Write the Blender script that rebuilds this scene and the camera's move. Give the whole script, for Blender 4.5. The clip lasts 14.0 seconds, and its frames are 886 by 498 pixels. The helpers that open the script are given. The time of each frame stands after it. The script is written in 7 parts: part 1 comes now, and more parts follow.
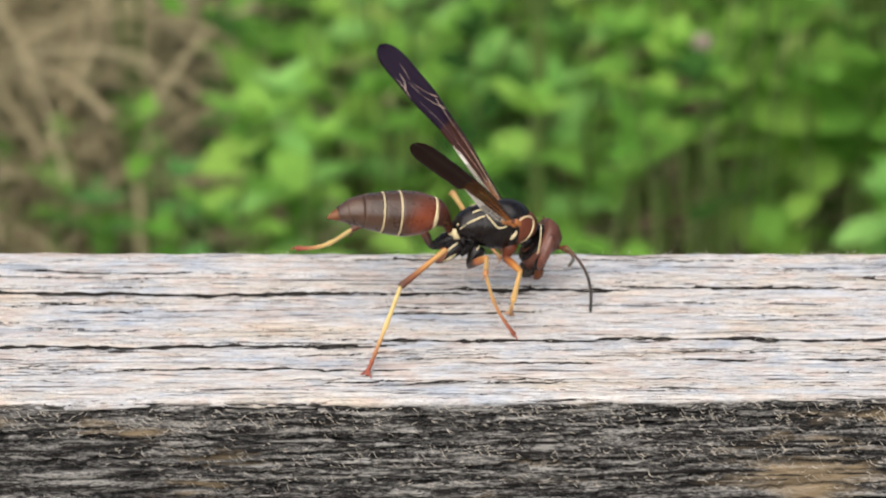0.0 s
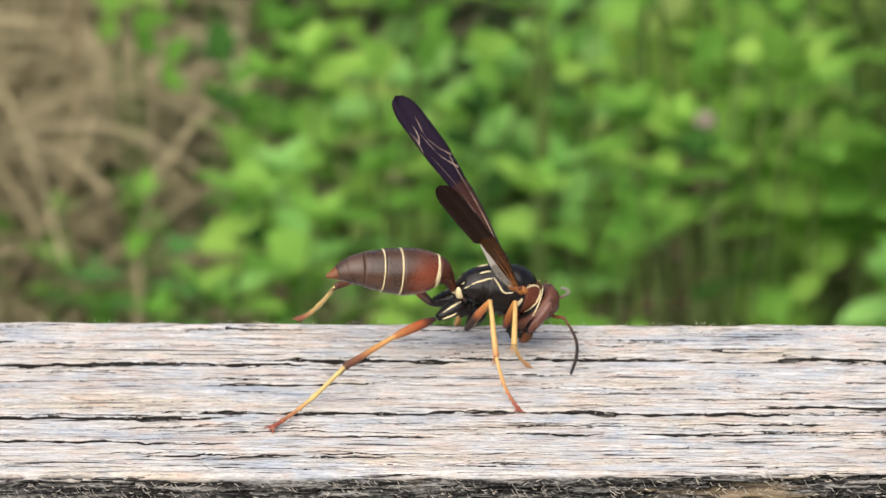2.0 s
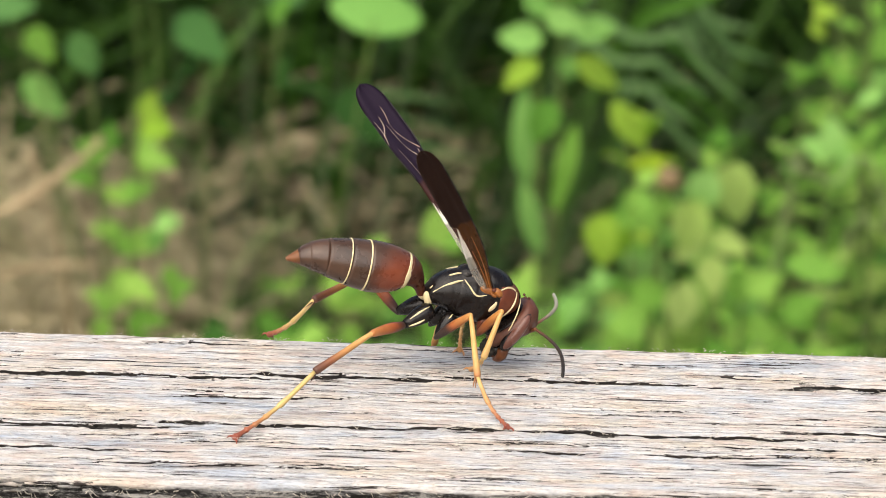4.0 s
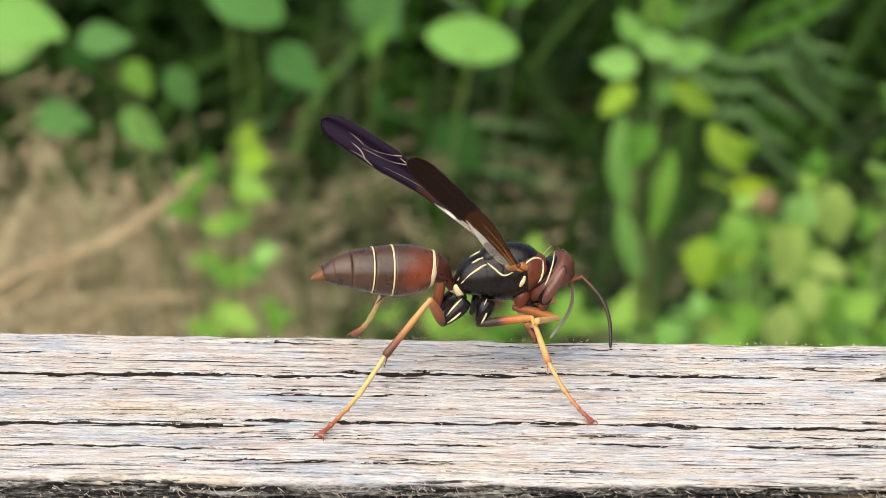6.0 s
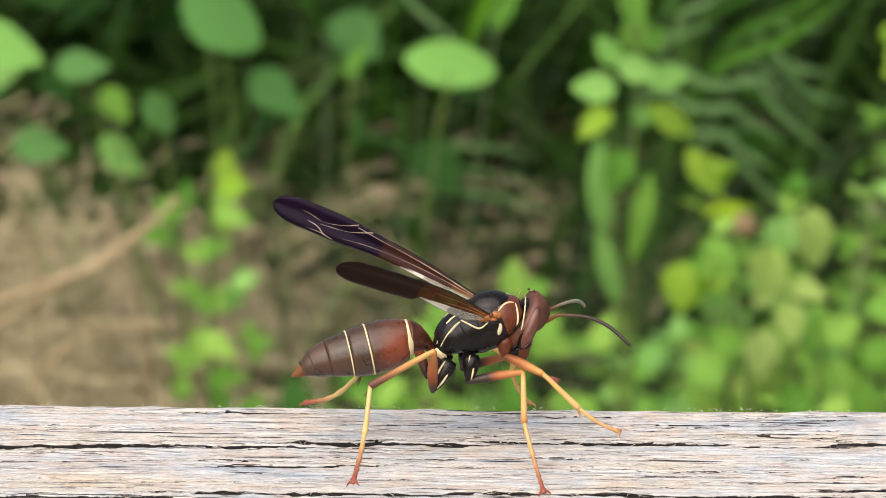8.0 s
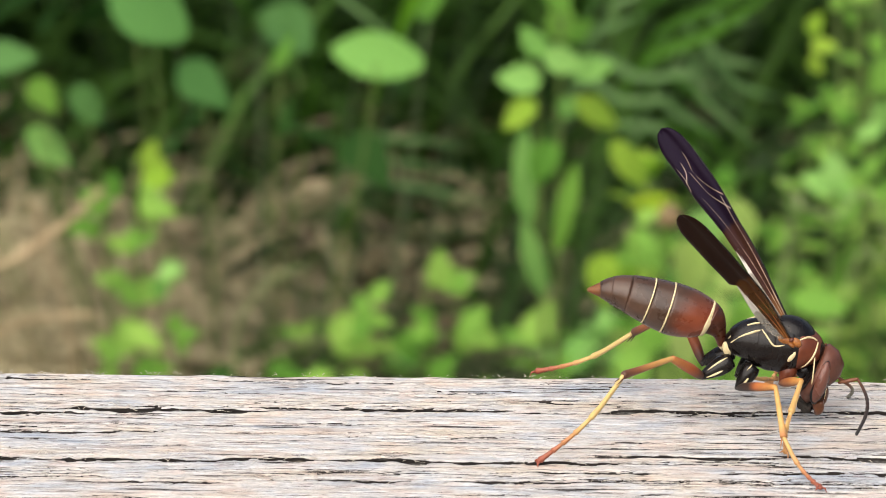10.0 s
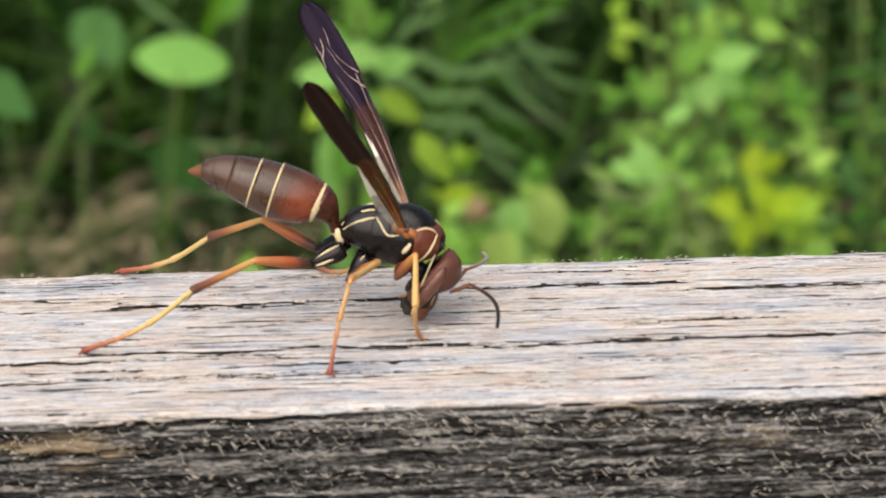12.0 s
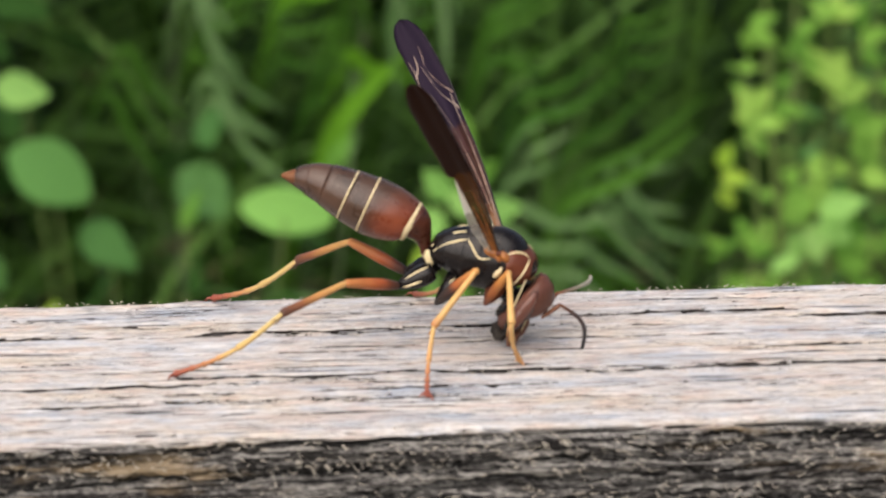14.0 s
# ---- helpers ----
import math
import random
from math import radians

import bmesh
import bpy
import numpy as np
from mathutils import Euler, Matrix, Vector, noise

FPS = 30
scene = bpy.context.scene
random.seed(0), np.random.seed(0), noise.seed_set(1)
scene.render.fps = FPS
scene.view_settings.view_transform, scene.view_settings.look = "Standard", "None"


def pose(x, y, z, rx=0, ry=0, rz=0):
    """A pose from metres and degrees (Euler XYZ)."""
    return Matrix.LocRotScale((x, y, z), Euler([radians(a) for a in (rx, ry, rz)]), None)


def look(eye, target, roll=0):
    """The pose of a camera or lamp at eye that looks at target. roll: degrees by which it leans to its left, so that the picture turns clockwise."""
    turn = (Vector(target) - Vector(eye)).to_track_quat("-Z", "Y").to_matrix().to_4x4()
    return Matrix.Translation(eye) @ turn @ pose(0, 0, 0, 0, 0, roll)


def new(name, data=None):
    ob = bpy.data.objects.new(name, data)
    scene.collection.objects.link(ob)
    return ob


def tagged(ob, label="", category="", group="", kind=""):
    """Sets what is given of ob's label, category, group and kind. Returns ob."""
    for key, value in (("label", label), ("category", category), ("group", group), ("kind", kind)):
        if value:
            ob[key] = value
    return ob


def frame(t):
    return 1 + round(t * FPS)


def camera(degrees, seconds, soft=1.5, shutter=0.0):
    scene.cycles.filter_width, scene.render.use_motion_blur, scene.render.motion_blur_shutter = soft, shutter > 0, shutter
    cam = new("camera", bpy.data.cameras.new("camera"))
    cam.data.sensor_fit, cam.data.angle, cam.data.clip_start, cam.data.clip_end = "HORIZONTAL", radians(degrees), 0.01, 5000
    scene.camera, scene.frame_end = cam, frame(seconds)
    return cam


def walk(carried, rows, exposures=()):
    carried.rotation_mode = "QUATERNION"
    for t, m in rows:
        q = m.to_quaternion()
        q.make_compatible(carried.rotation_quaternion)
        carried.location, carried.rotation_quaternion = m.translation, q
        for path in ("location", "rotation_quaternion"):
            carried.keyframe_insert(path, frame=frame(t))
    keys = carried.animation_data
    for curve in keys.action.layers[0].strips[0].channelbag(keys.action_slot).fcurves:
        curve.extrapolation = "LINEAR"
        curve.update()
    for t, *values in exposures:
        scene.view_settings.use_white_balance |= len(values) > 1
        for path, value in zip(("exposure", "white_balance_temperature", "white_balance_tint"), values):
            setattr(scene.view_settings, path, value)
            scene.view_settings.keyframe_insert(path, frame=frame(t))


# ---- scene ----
cam = camera(8.0, 14.0, 0.8)
PATH = [
    (0, (0.01874, -0.45804, 0.92029), (0.00618, -0.00509, 0.70892), -0.655),
    (0.5, (0.02714, -0.45391, 0.92124), (0.01587, -0.00053, 0.71073), -1.254),
    (1, (0.03432, -0.44799, 0.91713), (0.02304, 0.00530, 0.70641), -1.321),
    (1.5, (0.03697, -0.44512, 0.91690), (0.02237, 0.00770, 0.70538), -0.914),
    (2, (0.03629, -0.44109, 0.91127), (0.01881, 0.01446, 0.70592), -0.647),
    (2.5, (0.03840, -0.43165, 0.89608), (0.02007, 0.02866, 0.70171), -0.403),
    (3, (0.03767, -0.42140, 0.88338), (0.01959, 0.04204, 0.69658), -0.206),
    (3.5, (0.03562, -0.41453, 0.87107), (0.01786, 0.05180, 0.69156), 0.679),
    (3.7, (0.03585, -0.41206, 0.86690), (0.01794, 0.05509, 0.68957), 0.954),
    (5.8, (0.03906, -0.41694, 0.86645), (0.01362, 0.05199, 0.69482), -0.254),
    (6, (0.03822, -0.41666, 0.86534), (0.01169, 0.05187, 0.69278), -0.245),
    (6.5, (0.03855, -0.41252, 0.86631), (0.01110, 0.05589, 0.69356), -0.391),
    (7, (0.03848, -0.41156, 0.86678), (0.01168, 0.05716, 0.69478), -0.498),
    (7.5, (0.03965, -0.41143, 0.86786), (0.01345, 0.05741, 0.69609), -0.593),
    (9.8, (0.04884, -0.41232, 0.86764), (0.02536, 0.05664, 0.69582), -0.535),
    (10, (0.05421, -0.40954, 0.86460), (0.03072, 0.05944, 0.69282), -0.465),
    (10.5, (0.06768, -0.40364, 0.86075), (0.04650, 0.06468, 0.68690), -0.439),
    (11, (0.07737, -0.39369, 0.85776), (0.05841, 0.07403, 0.68204), -0.875),
    (11.5, (0.07966, -0.38557, 0.85075), (0.06279, 0.08259, 0.67599), -1.607),
    (12, (0.08024, -0.38069, 0.84299), (0.06422, 0.08949, 0.67365), -2.353),
    (12.5, (0.08056, -0.37811, 0.83946), (0.06360, 0.09455, 0.67727), -2.681),
    (13, (0.07884, -0.37759, 0.83397), (0.05923, 0.09656, 0.67649), -2.686),
    (13.5, (0.07923, -0.37343, 0.83087), (0.05681, 0.10116, 0.67510), -2.707),
    (14, (0.07998, -0.37338, 0.82940), (0.05593, 0.10136, 0.67434), -2.510),
]
walk(cam, [(t, look(eye, target, roll)) for t, eye, target, roll in PATH], [(0, 0.1, 6500, 10), (2, 0.15, 6600, 10), (3, 0.25, 6800, 10), (7, 0.2, 6750, 10.5), (10, 0.2, 6750, 10.5), (11, 0.12, 6750, 11), (14, 0.08, 6750, 13.5)])

cam.data.dof.use_dof = True
cam.data.dof.focus_distance = 0.453
cam.data.dof.aperture_fstop = 257 / 1.6

# ---- sky and sun: a bright, thinly clouded sky ----
world = bpy.data.worlds.new("world")
scene.world = world
world.use_nodes = True
wn = world.node_tree.nodes
sky = wn.new("ShaderNodeTexSky")
sky.sky_type = "NISHITA"
sky.sun_disc = False
sky.sun_elevation, sky.sun_rotation = radians(52), radians(202)
sky.air_density, sky.dust_density, sky.ozone_density = 1.0, 4.0, 0.6
world.node_tree.links.new(sky.outputs[0], wn["Background"].inputs[0])
wn["Background"].inputs[1].default_value = 0.115
sun = new("sun", bpy.data.lights.new("sun", "SUN"))
sun.data.energy, sun.data.angle, sun.data.color = 3.7, radians(100), (1, 0.96, 0.90)
sun.matrix_world = look((-0.7, -1.7, 2.4), (0, 0, 0))


# ---- materials ----
def shader(name, rough=0.6, spec=0.5):
    m = bpy.data.materials.new(name)
    m.use_nodes = True
    b = m.node_tree.nodes["Principled BSDF"]
    b.inputs["Roughness"].default_value = rough
    b.inputs["Specular IOR Level"].default_value = spec
    return m, m.node_tree.nodes, m.node_tree.links, b


def coords(n, l, scale, kind="Object", turn=(0, 0, 0)):
    c, mp = n.new("ShaderNodeTexCoord"), n.new("ShaderNodeMapping")
    mp.inputs["Scale"].default_value = scale
    mp.inputs["Rotation"].default_value = turn
    l.new(c.outputs[kind], mp.inputs["Vector"])
    return mp.outputs["Vector"]


def grain(n, l, vector, scale=1.0, detail=4.0, rough=0.6):
    t = n.new("ShaderNodeTexNoise")
    t.inputs["Scale"].default_value, t.inputs["Detail"].default_value = scale, detail
    t.inputs["Roughness"].default_value = rough
    if vector is not None:
        l.new(vector, t.inputs["Vector"])
    return t.outputs["Fac"]


def ramp(n, l, fac, stops):
    r = n.new("ShaderNodeValToRGB")
    e = r.color_ramp.elements
    while len(e) < len(stops):
        e.new(0.5)
    for el, (p, c) in zip(e, stops):
        el.position, el.color = p, (*c, 1)
    l.new(fac, r.inputs["Fac"])
    return r.outputs["Color"]


def blend(n, l, fac, a, b, mode="MIX"):
    x = n.new("ShaderNodeMix")
    x.data_type, x.blend_type = "RGBA", mode
    for sock, v in ((x.inputs[0], fac), (x.inputs[6], a), (x.inputs[7], b)):
        if isinstance(v, (int, float)):
            sock.default_value = v
        elif isinstance(v, tuple):
            sock.default_value = (*v, 1)
        else:
            l.new(v, sock)
    return x.outputs[2]


def math_node(n, l, op, a, b=0.0, c=0.0):
    x = n.new("ShaderNodeMath")
    x.operation = op
    for sock, v in zip(x.inputs, (a, b, c)):
        if isinstance(v, (int, float)):
            sock.default_value = v
        else:
            l.new(v, sock)
    return x.outputs[0]


def bump(n, l, b, height, strength, distance):
    x = n.new("ShaderNodeBump")
    x.inputs["Strength"].default_value, x.inputs["Distance"].default_value = strength, distance
    l.new(height, x.inputs["Height"])
    l.new(x.outputs[0], b.inputs["Normal"])


def chitin(name, a, b_col, rough=0.32, scale=900.0, sheen=0.0, coat=0.1, spec=0.4):
    m, n, l, b = shader(name, rough, spec)
    v = coords(n, l, (1, 1, 1))
    f = grain(n, l, v, scale, 3)
    l.new(ramp(n, l, f, ((0.3, a), (0.7, b_col))), b.inputs["Base Color"])
    g = grain(n, l, v, scale * 9, 3)
    bump(n, l, b, g, 0.35, 0.00003)
    l.new(ramp(n, l, f, ((0.25, (rough * 0.8,) * 3), (0.8, (rough * 1.5,) * 3))), b.inputs["Roughness"])
    b.inputs["Sheen Weight"].default_value = sheen
    b.inputs["Coat Weight"].default_value = coat
    return m


def limb_skin(name, stops, length, rough=0.48):
    """Chitin whose colour runs along the limb, from its root to its end."""
    m, n, l, b = shader(name, rough)
    c, sep = n.new("ShaderNodeTexCoord"), n.new("ShaderNodeSeparateXYZ")
    l.new(c.outputs["Object"], sep.inputs[0])
    v = coords(n, l, (1, 1, 1))
    f = grain(n, l, v, 1400, 3)
    along = math_node(n, l, "MULTIPLY_ADD", sep.outputs[0], 1000 / length, 0)
    along = math_node(n, l, "ADD", along, math_node(n, l, "MULTIPLY_ADD", f, 0.12, -0.06))
    base = ramp(n, l, along, stops)
    l.new(blend(n, l, 0.35, base, ramp(n, l, f, ((0.3, (0.55, 0.5, 0.45)), (0.7, (1, 1, 1)))), "MULTIPLY"), b.inputs["Base Color"])
    bump(n, l, b, grain(n, l, v, 9000, 2), 0.3, 0.00002)
    b.inputs["Sheen Weight"].default_value = 0.04
    b.inputs["Subsurface Weight"].default_value = 0.12
    b.inputs["Subsurface Radius"].default_value = (0.0006, 0.0003, 0.0001)
    return m


BLACK = chitin("black_chitin", (0.005, 0.004, 0.004), (0.013, 0.010, 0.009), 0.24, spec=0.3, coat=0.05)
RUST = chitin("rust_chitin", (0.085, 0.020, 0.008), (0.160, 0.040, 0.015), 0.34)
RUST_DARK = chitin("dark_rust_chitin", (0.040, 0.011, 0.006), (0.095, 0.024, 0.010), 0.28)
HEAD_RUST = chitin("head_chitin", (0.075, 0.027, 0.016), (0.14, 0.050, 0.030), 0.38)
CREAM = chitin("cream_chitin", (0.60, 0.49, 0.26), (0.76, 0.65, 0.40), 0.45)
AMBER = chitin("amber_chitin", (0.17, 0.055, 0.016), (0.40, 0.15, 0.035), 0.32, 1500)
TIP_BROWN = chitin("tip_chitin", (0.10, 0.038, 0.014), (0.20, 0.075, 0.025), 0.36)
EYE = chitin("eye", (0.10, 0.036, 0.024), (0.16, 0.062, 0.042), 0.25, 500, 0.0, 0.25)
MANDIBLE = chitin("mandible_chitin", (0.055, 0.018, 0.009), (0.17, 0.055, 0.016), 0.3)


def gaster_skin():
    """Dark brown plates with a rust-red flush on the front of the big one."""
    m, n, l, b = shader("gaster_chitin", 0.33)
    c, sep = n.new("ShaderNodeTexCoord"), n.new("ShaderNodeSeparateXYZ")
    l.new(c.outputs["Object"], sep.inputs[0])
    v = coords(n, l, (1, 1, 1))
    f = grain(n, l, v, 650, 4)
    brown = ramp(n, l, f, ((0.3, (0.034, 0.019, 0.012)), (0.7, (0.085, 0.044, 0.027))))
    red = ramp(n, l, f, ((0.3, (0.16, 0.032, 0.012)), (0.7, (0.25, 0.058, 0.022))))
    along = math_node(n, l, "MULTIPLY_ADD", sep.outputs[0], -1000, 0)
    d1 = math_node(n, l, "DIVIDE", math_node(n, l, "SUBTRACT", along, 2.3), 1.65)
    d2 = math_node(n, l, "DIVIDE", math_node(n, l, "MULTIPLY_ADD", sep.outputs[2], 1000, -1.05), 1.7)
    r = math_node(n, l, "ADD", math_node(n, l, "MULTIPLY", d1, d1), math_node(n, l, "MULTIPLY", d2, d2))
    r = math_node(n, l, "ADD", r, math_node(n, l, "MULTIPLY_ADD", f, 0.5, -0.25))
    r = math_node(n, l, "MULTIPLY", r, 0.42)
    mask = ramp(n, l, r, ((0.0, (0.95, 0.95, 0.95)), (0.2, (0.78, 0.78, 0.78)), (0.45, (0.36, 0.36, 0.36)), (0.75, (0.09, 0.09, 0.09)), (1.0, (0, 0, 0))))
    l.new(blend(n, l, mask, brown, red), b.inputs["Base Color"])
    bump(n, l, b, grain(n, l, v, 7000, 3), 0.4, 0.00003)
    l.new(ramp(n, l, f, ((0.3, (0.22,) * 3), (0.75, (0.38,) * 3))), b.inputs["Roughness"])
    b.inputs["Sheen Weight"].default_value = 0.06
    b.inputs["Sheen Roughness"].default_value = 0.4
    return m


GASTER = gaster_skin()
FEMUR_H = limb_skin("hind_femur_skin", ((0.0, (0.03, 0.014, 0.01)), (0.18, (0.10, 0.026, 0.011)), (0.42, (0.36, 0.085, 0.022)), (1.0, (0.48, 0.19, 0.055))), 4.0)
TIBIA_H = limb_skin("hind_tibia_skin", ((0.0, (0.62, 0.36, 0.12)), (0.45, (0.52, 0.25, 0.075)), (0.72, (0.26, 0.09, 0.035)), (1.0, (0.10, 0.04, 0.022))), 5.1)
TARSUS_H = limb_skin("hind_tarsus_skin", ((0.0, (0.66, 0.50, 0.20)), (0.5, (0.66, 0.46, 0.17)), (0.68, (0.52, 0.25, 0.10)), (0.86, (0.36, 0.11, 0.055)), (1.0, (0.28, 0.07, 0.04))), 8.4)
FEMUR_M = limb_skin("mid_femur_skin", ((0.0, (0.02, 0.014, 0.011)), (0.35, (0.04, 0.017, 0.011)), (0.55, (0.36, 0.10, 0.025)), (1.0, (0.58, 0.27, 0.07))), 3.9)
TIBIA_M = limb_skin("mid_tibia_skin", ((0.0, (0.66, 0.38, 0.12)), (0.8, (0.64, 0.40, 0.14)), (1.0, (0.46, 0.20, 0.07))), 4.4)
TARSUS_M = limb_skin("mid_tarsus_skin", ((0.0, (0.66, 0.45, 0.17)), (0.5, (0.58, 0.30, 0.12)), (0.82, (0.38, 0.12, 0.06)), (1.0, (0.28, 0.07, 0.04))), 6.0)
FEMUR_F = limb_skin("fore_femur_skin", ((0.0, (0.14, 0.035, 0.014)), (0.4, (0.36, 0.11, 0.025)), (1.0, (0.60, 0.28, 0.07))), 3.2)
FEELER = limb_skin("antenna_skin", ((0.0, (0.14, 0.05, 0.02)), (0.3, (0.035, 0.017, 0.011)), (1.0, (0.010, 0.008, 0.007))), 5.8, 0.5)
# lighter copy of the antenna skin: pale light on the left one, as colour
FEELER_GREY = limb_skin("grey_lit_antenna_skin", ((0.0, (0.22, 0.07, 0.025)), (0.3, (0.26, 0.24, 0.18)), (1.0, (0.42, 0.41, 0.33))), 5.8, 0.55)
SCAPE = chitin("scape_chitin", (0.10, 0.032, 0.014), (0.20, 0.07, 0.026), 0.4)


def wing_film(name, root, near, far, alpha_near, alpha_far, length, shine=(1, 1, 1), spec=0.16):
    """Smoky wing film: brown at the root, violet-black at the end, clear enough to let light through."""
    m, n, l, b = shader(name, 0.34, spec)
    c, sep = n.new("ShaderNodeTexCoord"), n.new("ShaderNodeSeparateXYZ")
    l.new(c.outputs["Object"], sep.inputs[0])
    along = math_node(n, l, "MULTIPLY", sep.outputs[0], 1000 / length)
    v = coords(n, l, (250, 1600, 1600))
    f = grain(n, l, v, 1.0, 3)
    along = math_node(n, l, "ADD", along, math_node(n, l, "MULTIPLY_ADD", f, 0.05, -0.025))
    col = ramp(n, l, along, ((0.0, root), (0.16, near), (0.485, tuple(0.6 * v for v in near)), (0.50, far)))
    l.new(blend(n, l, 0.4, col, ramp(n, l, f, ((0.3, (0.5, 0.45, 0.5)), (0.7, (1, 1, 1)))), "MULTIPLY"), b.inputs["Base Color"])
    l.new(ramp(n, l, along, ((0.3, (alpha_near,) * 3), (0.5, (alpha_far,) * 3))), b.inputs["Alpha"])
    bump(n, l, b, f, 0.6, 0.00006)
    b.inputs["Specular Tint"].default_value = (*shine, 1)
    b.inputs["Coat Weight"].default_value = 0.05
    return m


FOREWING = wing_film("forewing_film", (0.32, 0.12, 0.025), (0.11, 0.042, 0.013), (0.020, 0.009, 0.006), 0.80, 0.97, 16.4, (1.0, 0.8, 0.7), 0.06)
FAR_FOREWING = wing_film("violet_forewing_film", (0.36, 0.14, 0.03), (0.06, 0.024, 0.016), (0.008, 0.004, 0.010), 0.88, 0.98, 16.4, (0.70, 0.56, 1.0), 0.09)
# whitened and nearly opaque towards its end: a white reflection put in the colour
HINDWING = wing_film("hindwing_film", (0.5, 0.4, 0.25), (0.68, 0.64, 0.54), (0.84, 0.81, 0.72), 0.30, 0.85, 9.0)
GOLD_VEIN = chitin("gold_vein", (0.06, 0.035, 0.028), (0.44, 0.33, 0.25), 0.3, 700)
# the pale end of the range paints glints onto the brown veins
VEIN = chitin("vein", (0.06, 0.026, 0.018), (0.46, 0.32, 0.24), 0.3, 420)


def weathered_wood():
    """Old rail: bleached, silvery top with dark grain lines, tan and bluish patches; much darker, furry side."""
    m, n, l, b = shader("weathered_wood", 0.85, 0.25)
    c, sep = n.new("ShaderNodeTexCoord"), n.new("ShaderNodeSeparateXYZ")
    l.new(c.outputs["Object"], sep.inputs[0])
    streak = grain(n, l, coords(n, l, (230, 2300, 2300)), 1.0, 6, 0.65)
    fibre = grain(n, l, coords(n, l, (1700, 9000, 9000)), 1.0, 4, 0.65)
    line = grain(n, l, coords(n, l, (105, 2900, 2900), turn=(0.2, 0, 0)), 1.0, 5, 0.65)
    short = grain(n, l, coords(n, l, (420, 5200, 5200), turn=(0.7, 0, 0)), 1.0, 3, 0.6)
    patch = grain(n, l, coords(n, l, (75, 330, 330)), 1.0, 4, 0.6)
    patch2 = grain(n, l, coords(n, l, (110, 520, 520), turn=(0.4, 0, 0)), 1.0, 3, 0.55)
    blotch = grain(n, l, coords(n, l, (420, 640, 640), turn=(0.9, 0, 0)), 1.0, 4, 0.6)
    speck = grain(n, l, coords(n, l, (2400, 5200, 5200)), 1.0, 3, 0.7)
    f = math_node(n, l, "ADD", math_node(n, l, "MULTIPLY", streak, 0.6), math_node(n, l, "MULTIPLY", fibre, 0.4))
    top = ramp(n, l, f, ((0.36, (0.30, 0.28, 0.265)), (0.43, (0.52, 0.50, 0.48)), (0.50, (0.62, 0.60, 0.58)), (0.60, (0.73, 0.71, 0.69))))
    tint = ramp(n, l, patch, ((0.34, (0.62, 0.72, 0.86)), (0.45, (0.95, 0.97, 1.0)), (0.54, (1, 0.97, 0.94)), (0.66, (0.97, 0.88, 0.74))))
    top = blend(n, l, 0.75, top, tint, "MULTIPLY")
    pink = ramp(n, l, blotch, ((0.36, (0.80, 0.87, 0.97)), (0.46, (0.98, 0.99, 1)), (0.54, (1, 0.98, 0.96)), (0.64, (0.98, 0.84, 0.78))))
    top = blend(n, l, 0.65, top, pink, "MULTIPLY")
    nap = grain(n, l, coords(n, l, (2600, 5200, 5200)), 1.0, 3, 0.7)
    top = blend(n, l, 0.45, top, ramp(n, l, nap, ((0.36, (0.72, 0.71, 0.70)), (0.5, (0.97, 0.97, 0.97)), (0.62, (1.12, 1.12, 1.12)))), "MULTIPLY")
    top = blend(n, l, ramp(n, l, patch2, ((0.57, (0, 0, 0)), (0.70, (0.55, 0.55, 0.55)))), top, (0.50, 0.39, 0.32))
    top = blend(n, l, ramp(n, l, line, ((0.375, (1, 1, 1)), (0.390, (0.5, 0.5, 0.5)), (0.405, (0, 0, 0)))), top, (0.022, 0.018, 0.016))
    top = blend(n, l, ramp(n, l, short, ((0.35, (0.7, 0.7, 0.7)), (0.41, (0, 0, 0)))), top, (0.09, 0.07, 0.06))
    top = blend(n, l, ramp(n, l, speck, ((0.68, (0, 0, 0)), (0.76, (0.5, 0.5, 0.5)))), top, (0.12, 0.10, 0.09))
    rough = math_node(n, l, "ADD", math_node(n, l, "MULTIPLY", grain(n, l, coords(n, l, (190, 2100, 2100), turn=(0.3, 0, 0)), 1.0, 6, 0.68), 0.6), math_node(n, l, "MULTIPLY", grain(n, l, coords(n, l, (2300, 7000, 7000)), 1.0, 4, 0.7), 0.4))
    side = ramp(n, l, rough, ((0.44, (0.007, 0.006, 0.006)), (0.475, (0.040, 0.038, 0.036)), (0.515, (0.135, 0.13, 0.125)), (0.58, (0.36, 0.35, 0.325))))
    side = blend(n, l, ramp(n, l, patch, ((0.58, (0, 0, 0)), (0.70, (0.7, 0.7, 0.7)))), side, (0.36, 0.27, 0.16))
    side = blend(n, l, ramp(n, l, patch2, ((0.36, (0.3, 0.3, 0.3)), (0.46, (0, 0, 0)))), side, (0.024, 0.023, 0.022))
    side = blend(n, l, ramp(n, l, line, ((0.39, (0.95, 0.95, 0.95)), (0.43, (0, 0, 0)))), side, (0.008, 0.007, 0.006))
    # from just under the top edge down, the darker side colours take over
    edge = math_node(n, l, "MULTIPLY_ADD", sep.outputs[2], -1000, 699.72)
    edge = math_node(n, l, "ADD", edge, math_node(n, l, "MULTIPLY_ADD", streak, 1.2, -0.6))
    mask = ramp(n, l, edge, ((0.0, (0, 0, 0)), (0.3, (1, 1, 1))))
    # near black by depth in the cracks: mildew stain plus crack shade painted in
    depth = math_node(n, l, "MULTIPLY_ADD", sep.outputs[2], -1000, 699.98)
